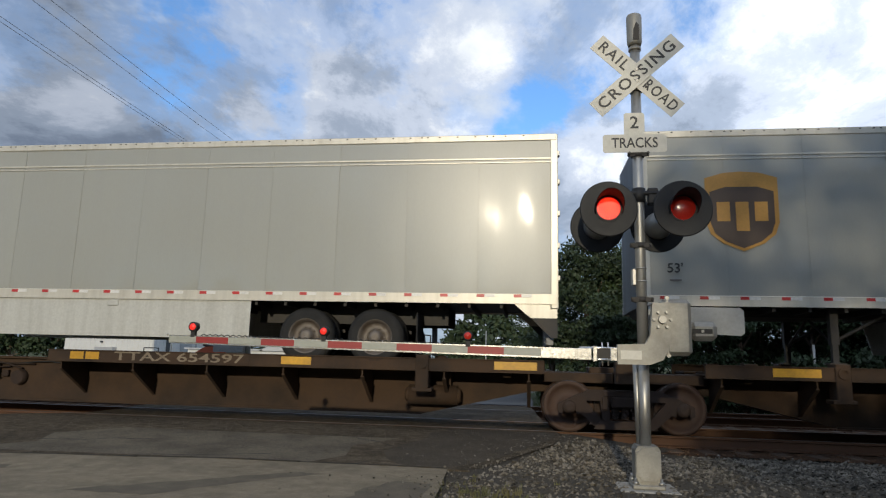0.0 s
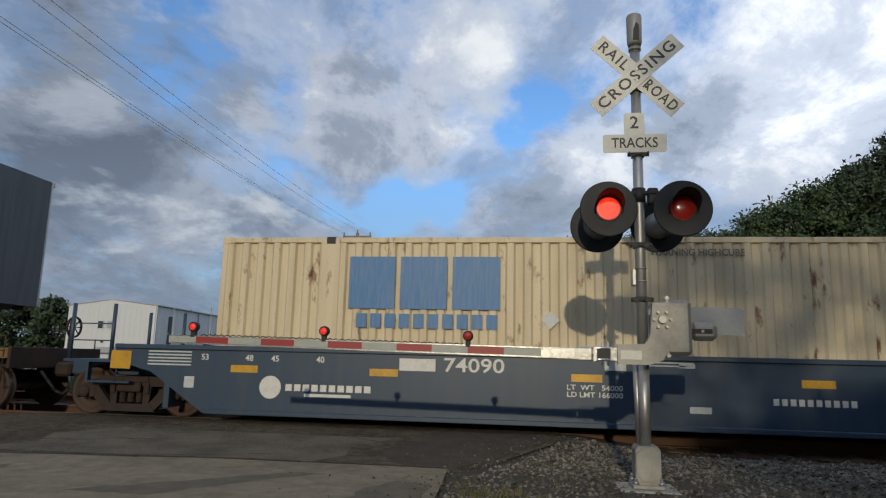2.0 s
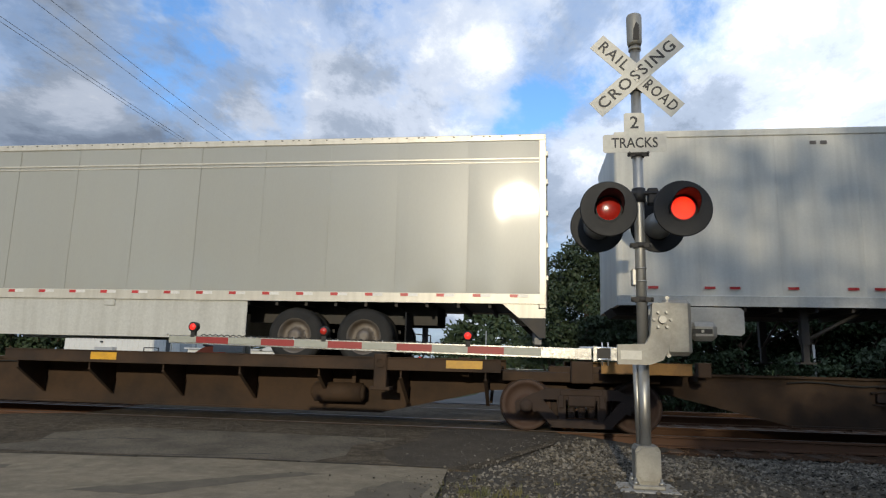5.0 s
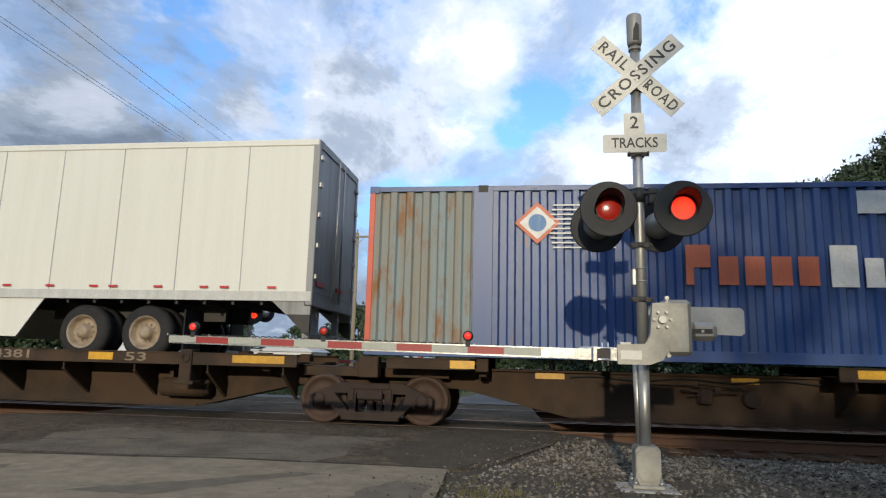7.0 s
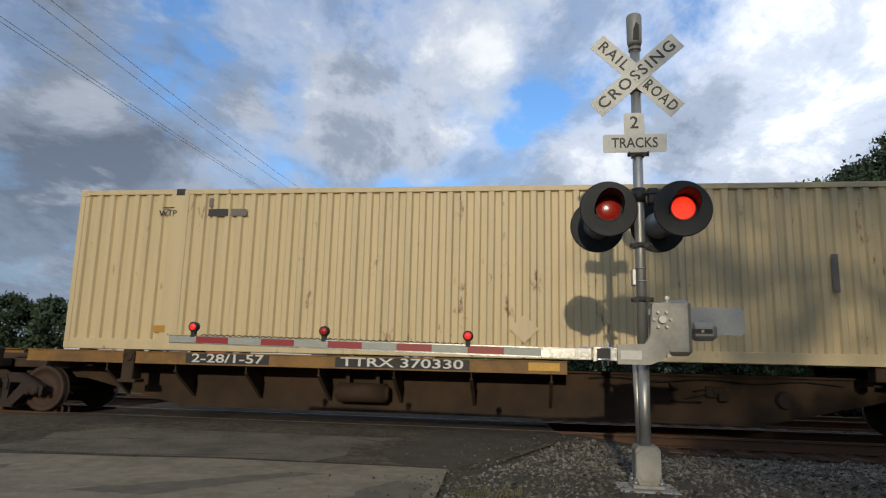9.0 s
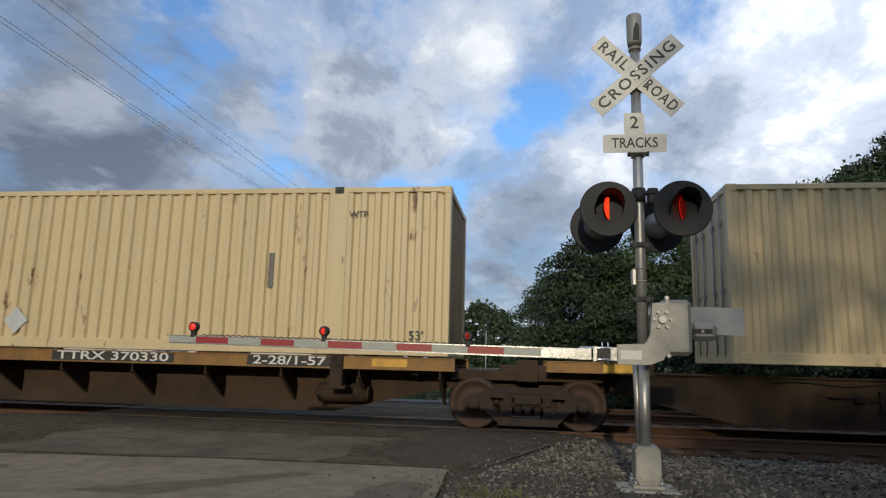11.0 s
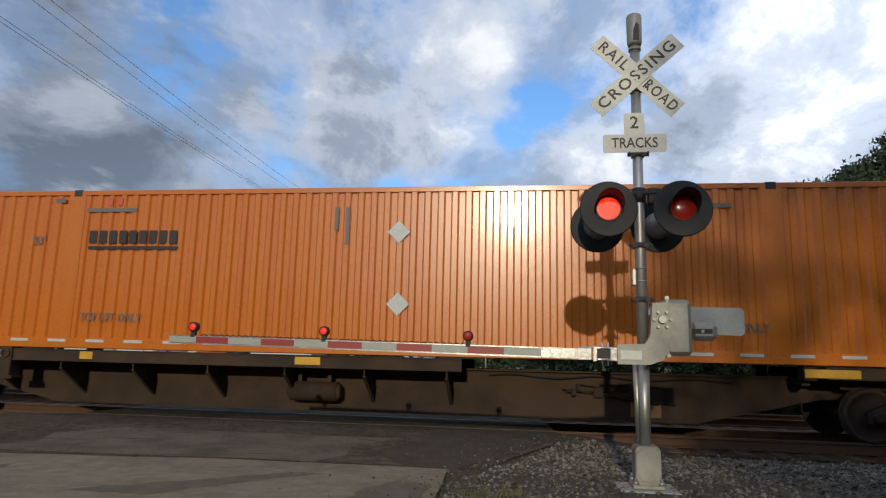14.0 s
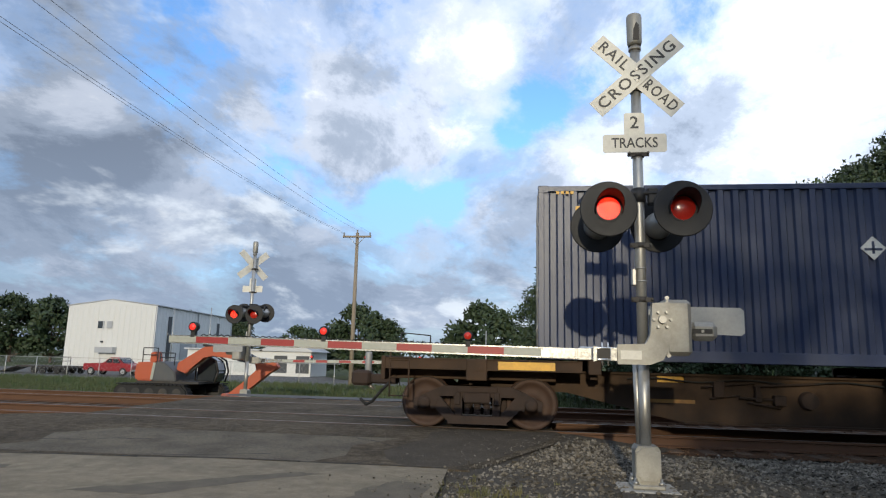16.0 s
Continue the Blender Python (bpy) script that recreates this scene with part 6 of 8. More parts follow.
def stones(name, label, spots, mat, seed):
    """Loose angular stones, each an uneven eight-sided lump."""
    rng = np.random.default_rng(seed)
    V, F = [], []
    base = np.array([(1, 0, 0), (-1, 0, 0), (0, 1, 0), (0, -1, 0), (0, 0, 1), (0, 0, -1)], float)
    tri = [(0, 2, 4), (2, 1, 4), (1, 3, 4), (3, 0, 4), (2, 0, 5), (1, 2, 5), (3, 1, 5), (0, 3, 5)]
    for x, y, z, r in spots:
        v = base * rng.uniform(0.55, 1.15, (6, 1)) * np.array([r, r * rng.uniform(0.6, 1.0), r * rng.uniform(0.45, 0.8)])
        v += rng.normal(0, 0.12 * r, (6, 3))
        a, b = rng.uniform(0, 6.28), rng.uniform(-0.6, 0.6)
        ca, sa, cb, sb = math.cos(a), math.sin(a), math.cos(b), math.sin(b)
        v = v @ np.array([[ca, -sa, 0], [sa, ca, 0], [0, 0, 1]]) @ np.array([[1, 0, 0], [0, cb, -sb], [0, sb, cb]])
        k = len(V)
        V.extend((v + (x, y, z)).tolist())
        F.extend([(a_ + k, b_ + k, c_ + k) for a_, b_, c_ in tri])
    ob = from_arrays(name, V, F, mat)
    return tagged(ob, label, "gravel", kind="stuff")


def build_ballast():
    rng = np.random.default_rng(8)
    spots = []
    def edge(y):
        return -0.86 + max(0.0, y - 7.0) * 0.45
    n = 0
    while n < 24000:
        y = rng.uniform(6.1, 11.1)
        x = rng.uniform(-0.9, 8.5)
        if x < edge(y) + rng.exponential(0.08) or (abs(x - 1.19) < 0.2 and abs(y - 7.15) < 0.2):
            continue
        if y > 10.55:
            continue
        dense = 1.0 if y > 7.7 else 0.35
        if rng.random() > dense:
            continue
        r = float(rng.choice([0.011, 0.017, 0.025, 0.035, 0.05], p=[0.28, 0.30, 0.24, 0.14, 0.04]))
        spots.append((x, y, shoulder_z(x, y) + 0.015 + r * 0.25, r))
        n += 1
    stones("ballast", "grey crushed-stone ballast beside the track", spots, M_STONE, 3)
    spots = []
    for _ in range(9000):
        x = rng.choice([rng.uniform(0.6, 16), rng.uniform(-26, -8.4)])
        y = rng.uniform(10.35, 18.0) if rng.random() < 0.6 else rng.uniform(10.35, 11.15)
        r = rng.uniform(0.014, 0.036)
        spots.append((x, y, -0.200 + rng.uniform(-0.015, 0.012), r))
    stones("ballast", "rust-stained ballast between the ties", spots, M_RUSTSTONE, 5)
    # pebbles scattered on the road edge
    spots = []
    for _ in range(260):
        y = rng.uniform(5.2, 10.5)
        x = edge(y) - rng.exponential(0.35)
        r = rng.uniform(0.008, 0.022)
        spots.append((x, y, road_z(x, y) + (0.026 if y < 7.0 else 0.004) + r * 0.3, r))
    stones("loose_pebbles", "loose pebbles scattered on the road edge", spots, M_STONE, 6)
    spots = []
    for _ in range(4200):
        y = rng.uniform(7.15, 10.9)
        x = rng.uniform(-9.0, edge(y))
        r = rng.uniform(0.005, 0.013)
        spots.append((x, y, road_z(x, y) + 0.004, r))
    stones("road_aggregate", "coarse aggregate showing in the worn asphalt", spots, M_ASPHALT2, 7)


def blades(name, label, spots, mat, seed):
    """Grass: each spot gives a tuft of bent blades."""
    rng = np.random.default_rng(seed)
    V, F = [], []
    for x, y, z, h in spots:
        for _ in range(7):
            a = rng.uniform(0, 6.28)
            l = h * rng.uniform(0.5, 1.2)
            w = 0.006 + 0.02 * h
            ox, oy = rng.normal(0, h * 0.35, 2)
            bx, by = math.cos(a) * l * rng.uniform(0.1, 0.6), math.sin(a) * l * rng.uniform(0.1, 0.6)
            px, py = -math.sin(a) * w, math.cos(a) * w
            k = len(V)
            V += [(x + ox - px, y + oy - py, z), (x + ox + px, y + oy + py, z), (x + ox + bx * 0.4 + px * 0.7, y + oy + by * 0.4 + py * 0.7, z + l * 0.6), (x + ox + bx * 0.4 - px * 0.7, y + oy + by * 0.4 - py * 0.7, z + l * 0.6), (x + ox + bx, y + oy + by, z + l)]
            F += [(k, k + 1, k + 2, k + 3), (k + 3, k + 2, k + 4)]
    return tagged(from_arrays(name, V, F, mat), label, "grass", kind="stuff")


def build_grass():
    rng = np.random.default_rng(12)
    sp = [(x, y, ground_z(x, y) + 0.01, rng.uniform(0.025, 0.07)) for x, y in zip(rng.normal(-0.40, 0.30, 120), rng.normal(6.25, 0.4, 120)) if x > -0.95]
    blades("grass_tufts", "sparse dry grass tufts at the road shoulder", sp, M_DRYGRASS, 1)
    sp = []
    for _ in range(11000):
        x, y = rng.uniform(-40, 12), rng.uniform(19.0, 37)
        if (-8.7 if y < 21 else -5.2 if y < 23 else -3.0) < x < 0.3:
            continue
        sp.append((x, y, ground_z(x, y), rng.uniform(0.06, 0.16) * (1 if y < 23.5 else 1.7)))
    blades("grass_verge", "rough green grass verge beyond the tracks", sp, M_GRASS, 2)


# ---- plants ----
def leaf_mesh(name, centres, radii, per, size, seed, mat):
    rng = np.random.default_rng(seed)
    V, F = [], []
    for (cx, cy, cz), r in zip(centres, radii):
        n = int(per * (r / np.mean(radii)) ** 2)
        d = rng.normal(0, 1, (n, 3))
        d /= np.linalg.norm(d, axis=1)[:, None]
        d[:, 2] = np.where(d[:, 2] < -0.5, -d[:, 2] * 0.6, d[:, 2])
        p = np.array((cx, cy, cz)) + d * r * rng.uniform(0.55, 1.08, (n, 1)) * np.array((1, 1, 0.8))
        u = rng.normal(0, 1, (n, 3)); u /= np.linalg.norm(u, axis=1)[:, None]
        w = np.cross(u, d + rng.normal(0, 0.5, (n, 3)))
        w /= np.linalg.norm(w, axis=1)[:, None] + 1e-9
        s = size * rng.uniform(0.55, 1.35, (n, 1))
        a, b = u * s, w * s * 0.55
        k = len(V)
        q = np.stack([p - a, p - b * 0.9 + a * 0.1, p + a, p + b * 0.9 + a * 0.1], 1).reshape(-1, 3)
        V.extend(q.tolist())
        F.extend([(k + 4 * i, k + 4 * i + 1, k + 4 * i + 2, k + 4 * i + 3) for i in range(n)])
    me = bpy.data.meshes.new(name)
    me.from_pydata(V, [], F)
    me.materials.append(mat)
    return me


def make_tree(height, spread, seed, clumps=50, per=210, leaf=0.125, mat=None, low=0.25, label="leafy green deciduous tree at the edge of the woods"):
    rng = np.random.default_rng(seed)
    t = thing("tree", label, "tree", group="trees")
    bm = bmesh.new()
    lean = Vector((rng.uniform(-0.3, 0.3), rng.uniform(-0.3, 0.3), 0))
    p = Vector((0, 0, -0.2))
    pts = [p + lean * (i / 5) + Vector((0, 0, height * 0.72 * i / 5)) for i in range(6)]
    r0 = 0.022 * height + 0.04
    for i in range(5):
        rod(bm, pts[i], pts[i + 1], r0 * (1 - 0.17 * i), 9, r0 * (1 - 0.17 * (i + 1)))
    cs, rs = [], []
    for k in range(clumps):
        f = rng.uniform(0, 1)
        z = height * (low + (0.97 - low) * f)
        wide = spread * (math.sin(math.pi * min(1, 0.18 + 0.80 * f)) ** 0.7) * rng.uniform(0.35, 1.05)
        a = rng.uniform(0, 6.28)
        c = (math.cos(a) * wide + lean.x * f, math.sin(a) * wide + lean.y * f, z)
        cs.append(c)
        rs.append(spread * rng.uniform(0.20, 0.42))
        if k % 3 == 0:
            st = pts[min(5, max(1, int(f * 4.5) + 1))] * 1.0
            rod(bm, st - Vector((0, 0, 0.3)), Vector(c), r0 * 0.35, 6, r0 * 0.08)
    part("trunk", bm, M_BARK, t)
    cr = new("crown", leaf_mesh("crown", cs, rs, per, leaf, seed + 1, mat or M_LEAF))
    cr.parent = t
    return t


def build_plants():
    kinds = [make_tree(9.0, 3.0, 21, per=330, leaf=0.095), make_tree(7.5, 2.6, 22, per=330, leaf=0.095, mat=M_LEAFDK), make_tree(11.0, 3.2, 23, 64, 330, 0.10, M_LEAFDK),
             make_tree(5.0, 2.2, 24, 36, 330, 0.085, low=0.05, mat=M_LEAFDK, label="dense bushy green shrub"),
             make_tree(11.0, 3.2, 25, 50, 90, 0.14, M_LEAFDK, label="open-crowned tree on the near side of the road")]
    far = make_tree(9.0, 4.2, 31, 60, 70, 0.34, M_LEAFDK, 0.18, "dark green broad-crowned tree")
    used = {}
    def put(i, x, y, sc, rz):
        ob = kinds[i] if i < 5 else far
        m = Matrix.Translation((x, y, ground_z(x, y))) @ Matrix.Rotation(rz, 4, "Z")
        if i in used:
            ob = copy_thing(ob, m)
        ob.matrix_basis = m
        ob.scale = (sc, sc, sc)
        used[i] = 1
    rnd = random.Random(3)
    # woods to the right of the road: (kind, x, y, size)
    woods = [(1, 2.1, 26.0, 0.84), (0, 4.6, 27.0, 0.74), (1, 6.6, 25.6, 0.86), (0, 8.7, 26.2, 0.80), (0, 10.6, 25.6, 0.90), (2, 12.5, 26.0, 0.84), (2, 14.6, 26.2, 0.99), (2, 17.0, 26.5, 1.10),
             (3, 3.0, 23.8, 0.80), (3, 5.0, 23.4, 0.85), (3, 7.2, 23.4, 0.90), (3, 9.2, 23.0, 0.95), (3, 11.2, 22.8, 1.05), (3, 13.4, 22.6, 1.15), (1, 12.0, 24.0, 0.90), (1, 14.8, 23.8, 1.05), (3, 16.2, 22.0, 1.1), (0, 18.6, 25.0, 1.1), (2, 21.0, 26.5, 1.1), (0, 24, 25, 1.2),
             (0, 3.6, 30.0, 0.70), (0, 7.4, 30.0, 0.80), (0, 11.0, 30.0, 0.95), (2, 15.0, 31.0, 0.95), (1, 1.0, 31.0, 0.75)]
    for i, x, y, sc in woods:
        put(i, x, y, sc, rnd.uniform(0, 6.28))
    # taller trees behind and to the right of the camera, which shade that end of the train
    for x, y, sc in ((4.9, -32, 1.60), (9.5, -34, 1.65), (14.5, -31, 1.60), (19.5, -34, 1.65), (25, -32, 1.6), (12, -38, 1.7)):
        put(4, x, y, sc, rnd.uniform(0, 6.28))
    # unseen shrubs, added to shade the sills and ground at the right
    for k in range(10):
        put(3, 3.9 + 2.1 * k, -12 + rnd.uniform(-0.6, 0.6), 1.28 * rnd.uniform(0.95, 1.08), rnd.uniform(0, 6.28))
    # trees along the line's near side, unseen at right, added to darken right-facing ends
    for x, y, sc in ((13.5, 5.0, 0.9), (16.0, 1.0, 1.1), (17.5, -4.0, 1.2), (20.0, 6.5, 1.1), (22.0, 1.5, 1.3), (27.0, 7.0, 1.2), (30.0, 2.0, 1.3), (36.0, 7.0, 1.3)):
        put(9, x, y, sc, rnd.uniform(0, 6.28))
    # even hedge of lower trees, unseen behind the road, added to cut sky light
    for k in range(22):
        put(9, 1.0 - k * 2.3, -24 + rnd.uniform(-0.8, 0.8), 0.66 * rnd.uniform(0.94, 1.06), rnd.uniform(0, 6.28))
    # broad trees across the street and behind the building
    for x, y, sc in ((-4.6, 62, 0.83), (-19.5, 72, 0.88), (-16.2, 73, 0.72), (-27, 84, 0.62), (-30.5, 86, 0.58), (-10.5, 90, 0.62), (-6.8, 96, 0.62), (-98, 112, 1.35), (-91, 114, 1.30), (-84, 116, 1.15), (-104, 108, 1.1), (-83, 122, 1.2), (-72, 128, 1.15), (-62, 132, 1.05), (-44, 120, 0.85), (-38, 110, 0.75), (-0.5, 100, 0.8), (6, 95, 0.8), (3, 70, 0.7), (-110, 104, 0.9)):
        put(9, x, y, sc, rnd.uniform(0, 6.28))
    rng = np.random.default_rng(5)
    cs = [(x, 150 + rng.uniform(-8, 8), ground_z(x, 150) + rng.uniform(0.5, 4.2)) for x in np.arange(-230, 160, 2.4)]
    ob = new("distant_treeline", leaf_mesh("distant_treeline", cs, [rng.uniform(2.0, 3.6) for _ in cs], 70, 0.6, 77, M_LEAFDK))
    tagged(ob, "low dark line of distant trees", "treeline", kind="stuff")


# ---- crossing signals ----
FLASH = []            # (disc, parent-space pose, lit first?)


def signal_lamp(parent, x, y, z, face, lit_first, yaw=0.0):
    """A round black background with a hooded red lamp; a made-up two-faced disc stands in for switching it. face: -1
    looks to -y.
    """
    m = pose(x, y, z, 0, 0, yaw + (0 if face < 0 else 180))
    bm = bmesh.new()
    lathe(bm, [(-0.012, 0.02), (-0.012, 0.295), (-0.004, 0.305), (0.006, 0.305), (0.008, 0.29), (0.008, 0.02)], (0, 0, 0), "y", 40)
    hd = part("lamp_background", bm, M_HOOD, parent, "round black signal background", m)
    bm = bmesh.new()
    lathe(bm, [(0.008, 0.155), (0.06, 0.155), (0.14, 0.12), (0.20, 0.09), (0.22, 0.04)], (0, 0, 0), "y", 28)
    part("lamp_housing", bm, M_GALV, hd)
    # visor: upper three quarters of a tube, longest at the top
    bm = bmesh.new()
    n = 26
    for rr, flip in ((0.152, 1), (0.146, -1)):
        pa, pb = [], []
        for i in range(n + 1):
            t = radians(-25 + 230 * i / n)
            ln = 0.10 + 0.20 * max(0.0, math.sin(t)) ** 0.7 if math.sin(t) > 0 else 0.10 * (1 + math.sin(t) * 1.6)
            pa.append(bm.verts.new((rr * math.cos(t), -0.012, rr * math.sin(t))))
            pb.append(bm.verts.new((rr * math.cos(t), -0.012 - ln, rr * math.sin(t))))
        for i in range(n):
            bm.faces.new((pa[i], pa[i + 1], pb[i + 1], pb[i]) if flip > 0 else (pa[i], pb[i], pb[i + 1], pa[i + 1])).smooth = True
    part("visor", bm, M_HOOD, hd)
    bm = bmesh.new()
    lathe(bm, [(-0.004, 0.148), (-0.020, 0.148), (-0.020, 0.130), (-0.004, 0.130)], (0, 0, 0), "y", 30, False)
    part("lamp_rim", bm, M_HOOD, hd)
    # the stand-in disc: dull lens dome on one face, glowing diodes on the other
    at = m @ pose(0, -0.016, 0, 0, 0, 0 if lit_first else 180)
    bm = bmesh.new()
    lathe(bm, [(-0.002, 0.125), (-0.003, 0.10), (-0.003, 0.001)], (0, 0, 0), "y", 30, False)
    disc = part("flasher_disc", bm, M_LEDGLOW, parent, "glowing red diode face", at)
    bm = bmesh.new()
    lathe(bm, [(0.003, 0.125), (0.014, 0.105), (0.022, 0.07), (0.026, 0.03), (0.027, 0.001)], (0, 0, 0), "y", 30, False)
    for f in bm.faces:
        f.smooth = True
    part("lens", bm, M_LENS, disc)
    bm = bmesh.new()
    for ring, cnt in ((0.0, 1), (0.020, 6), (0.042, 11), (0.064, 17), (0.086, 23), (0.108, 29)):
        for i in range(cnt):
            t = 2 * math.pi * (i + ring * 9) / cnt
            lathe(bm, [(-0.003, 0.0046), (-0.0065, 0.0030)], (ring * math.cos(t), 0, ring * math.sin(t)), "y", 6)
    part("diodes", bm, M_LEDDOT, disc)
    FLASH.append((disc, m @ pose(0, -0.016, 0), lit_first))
    return hd


def gate_lamp(parent, x, y, z, lit_first, steady=False):
    bm = bmesh.new()
    lathe(bm, [(-0.035, 0.04), (-0.03, 0.055), (0.03, 0.055), (0.035, 0.04)], (x, y, z), "y", 18)
    box(bm, x - 0.025, x + 0.025, y - 0.025, y + 0.025, z - 0.115, z - 0.05)
    hd = part("gate_lamp", bm, M_HOOD, parent)
    bm = bmesh.new()
    # made-up turning disc in place of a lamp that switches on and off
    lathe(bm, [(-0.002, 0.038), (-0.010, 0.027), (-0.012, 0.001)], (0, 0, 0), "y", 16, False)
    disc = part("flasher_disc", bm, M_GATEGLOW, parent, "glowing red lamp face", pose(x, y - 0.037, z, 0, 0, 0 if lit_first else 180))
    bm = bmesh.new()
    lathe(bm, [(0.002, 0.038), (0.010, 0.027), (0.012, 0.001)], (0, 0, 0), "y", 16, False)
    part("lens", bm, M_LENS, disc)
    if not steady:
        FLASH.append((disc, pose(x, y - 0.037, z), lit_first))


def crossbuck(parent, z, face, y):
    """Two crossed white boards with their words."""
    for tilt, words, dy in ((-44.5, (("RAIL", -0.35), ("ROAD", 0.355)), 0.0), (41.5, (("CROSSING", 0.0),), -0.012)):
        bm = bmesh.new()
        box(bm, -0.612, 0.612, -0.003, 0.003, -0.108, 0.108, 0.0015)
        m = pose(0, y + face * (0.0 - dy), z, 0, -tilt, 0) if face < 0 else pose(0, 0, 0, 0, 0, 40) @ pose(0, y - dy, z, 0, -tilt, 0)
        b = part("crossbuck_board", bm, M_SIGN, parent, "white board with black letters", m)
        if face < 0:
            for w, x in words:
                lettering(w, 0.125, M_BLACKL, b, x, -0.004, 0.0, 0.44 if w == "ROAD" else 0.40 if w == "RAIL" else 1.09, spread=1.22)
    for q in (-0.07, 0.07):
        bm = bmesh.new()
        lathe(bm, [(-0.012, 0.016), (-0.002, 0.018)], (0, y - 0.012, z + q), "y", 8)
        part("bolt", bm, M_GALV, parent)


def crossing_signal(x0, y0, z0, face, arm_dir, arm_len, first, detailed=True):
    """Mast with crossbuck, track count sign, four flashing lamps, gate mechanism and lowered arm. Built at the origin; face -1 looks to the camera."""
    s = thing("crossing_signal", "galvanised railway crossing signal with lowered striped gate arm" if detailed else "far railway crossing signal seen from behind with lowered gate arm", "crossing signal", pose(x0, y0, z0), "crossing signals")
    bm = bmesh.new()
    rod(bm, (0, 0, 0.40), (0, 0, 5.16), 0.056, 24)
    part("mast", bm, M_GALV, s)
    bm = bmesh.new()
    lathe(bm, [(4.86, 0.072), (4.90, 0.084), (5.20, 0.088), (5.235, 0.080), (5.25, 0.05)], (0, 0, 0), "z", 24)
    lathe(bm, [(4.80, 0.07), (4.83, 0.07)], (0, 0, 0), "z", 24)
    cap = part("mast_cap", bm, M_CASTALU, s)
    bm = bmesh.new()
    prism(bm, [(-0.03, 4.90), (0.04, 4.90), (0.04, 5.08), (0.01, 5.12), (-0.02, 5.04)], face * 0.0885 - 0.002, face * 0.0885 + 0.003)
    part("cap_label", bm, M_DARKSTEEL, cap)
    crossbuck(s, 4.462, face, face * 0.085)
    for z in (4.32, 3.55, 2.52, 1.93):
        bm = bmesh.new()
        lathe(bm, [(z - 0.028, 0.064), (z - 0.028, 0.072), (z + 0.028, 0.072), (z + 0.028, 0.064)], (0, 0, 0), "z", 20)
        box(bm, -0.115, 0.115, face * 0.05 - 0.012, face * 0.05 + 0.012, z - 0.028, z + 0.02)
        for q in (-0.10, 0.10):
            lathe(bm, [(-0.05, 0.014), (0.05, 0.014)], (q, face * 0.05, z), "y", 8)
        part("band_clamp", bm, M_DARKSTEEL, s)
    # count sign: an upside-down T plate
    bm = bmesh.new()
    prism(bm, [(q - 0.04 * 1.0, z - 0.04) for q, z in [(-0.325, 3.60), (-0.345, 3.62), (-0.345, 3.79), (-0.325, 3.81), (-0.112, 3.81), (-0.112, 4.04), (-0.092, 4.06), (0.092, 4.06), (0.112, 4.04), (0.112, 3.81), (0.325, 3.81), (0.345, 3.79), (0.345, 3.62), (0.325, 3.60)]], face * 0.075 - 0.003, face * 0.075 + 0.003)
    sg = part("track_count_sign", bm, M_SIGN, s, "white sign with black letters")
    if face < 0:
        lettering("2", 0.14, M_BLACKL, sg, -0.04, -0.080, 3.90)
        lettering("TRACKS", 0.115, M_BLACKL, sg, -0.04, -0.080, 3.665, 0.50)
    # crossarm with the lamps, back to back
    bm = bmesh.new()
    rod(bm, (-0.36, face * 0.04, 3.10), (0.46, face * 0.04, 3.10), 0.026, 12)
    lathe(bm, [(3.00, 0.075), (3.16, 0.075)], (0, 0, 0), "z", 20)
    for q in (-0.34, 0.44):
        lathe(bm, [(2.93, 0.035), (3.14, 0.035)], (q, face * 0.04, 0), "z", 12)
    box(bm, 0.09, 0.20, -0.06, 0.06, 2.98, 3.16, 0.012)
    part("lamp_crossarm", bm, M_HOOD, s)
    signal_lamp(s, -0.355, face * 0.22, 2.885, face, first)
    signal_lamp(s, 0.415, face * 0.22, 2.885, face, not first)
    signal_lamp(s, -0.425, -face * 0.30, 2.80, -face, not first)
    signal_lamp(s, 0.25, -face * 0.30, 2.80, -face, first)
    bm = bmesh.new()
    box(bm, -0.10, -0.055, -0.05, 0.05, 2.08, 2.26, 0.008)
    for z in (2.12, 2.26):
        lathe(bm, [(z, 0.06), (z, 0.064), (z + 0.015, 0.064), (z + 0.015, 0.06)], (0, 0, 0), "z", 18)
    part("junction_box", bm, M_GALV, s)
    # foundation casting and socket
    bm = bmesh.new()
    rod(bm, (0, 0, 0.30), (0, 0, 1.30), 0.058, 20)
    rod(bm, (-0.05, 0.07, 0.42), (-0.07, 0.07, 1.30), 0.034, 12)
    part("socket_pipe", bm, M_GALV, s)
    bm = bmesh.new()
    box(bm, -0.16, 0.16, -0.16, 0.16, 0.0, 0.045, 0.01)
    prism(bm, [(-0.125, 0.10), (-0.09, 0.045), (0.09, 0.045), (0.125, 0.10), (0.125, 0.38), (0.10, 0.42), (-0.10, 0.42), (-0.125, 0.38)], -0.13, 0.13)
    fb = part("base_casting", bm, M_CASTALU, s)
    bm = bmesh.new()
    prism(bm, [(-0.12, 0.14), (-0.085, 0.12), (-0.07, 0.085), (0.07, 0.085), (0.085, 0.12), (0.12, 0.14), (0.12, 0.36), (0.085, 0.375), (0.07, 0.41), (-0.07, 0.41), (-0.085, 0.375), (-0.12, 0.36)], face * 0.148 - 0.014, face * 0.148 + 0.014)
    for z in (0.13, 0.34):
        lathe(bm, [(-0.012, 0.02), (0.012, 0.02)], (0, face * 0.16, z), "y", 8)
    part("base_cover", bm, M_CASTALU, fb)
    for qx in (-0.125, 0.125):
        for qy in (-0.125, 0.125):
            bm = bmesh.new()
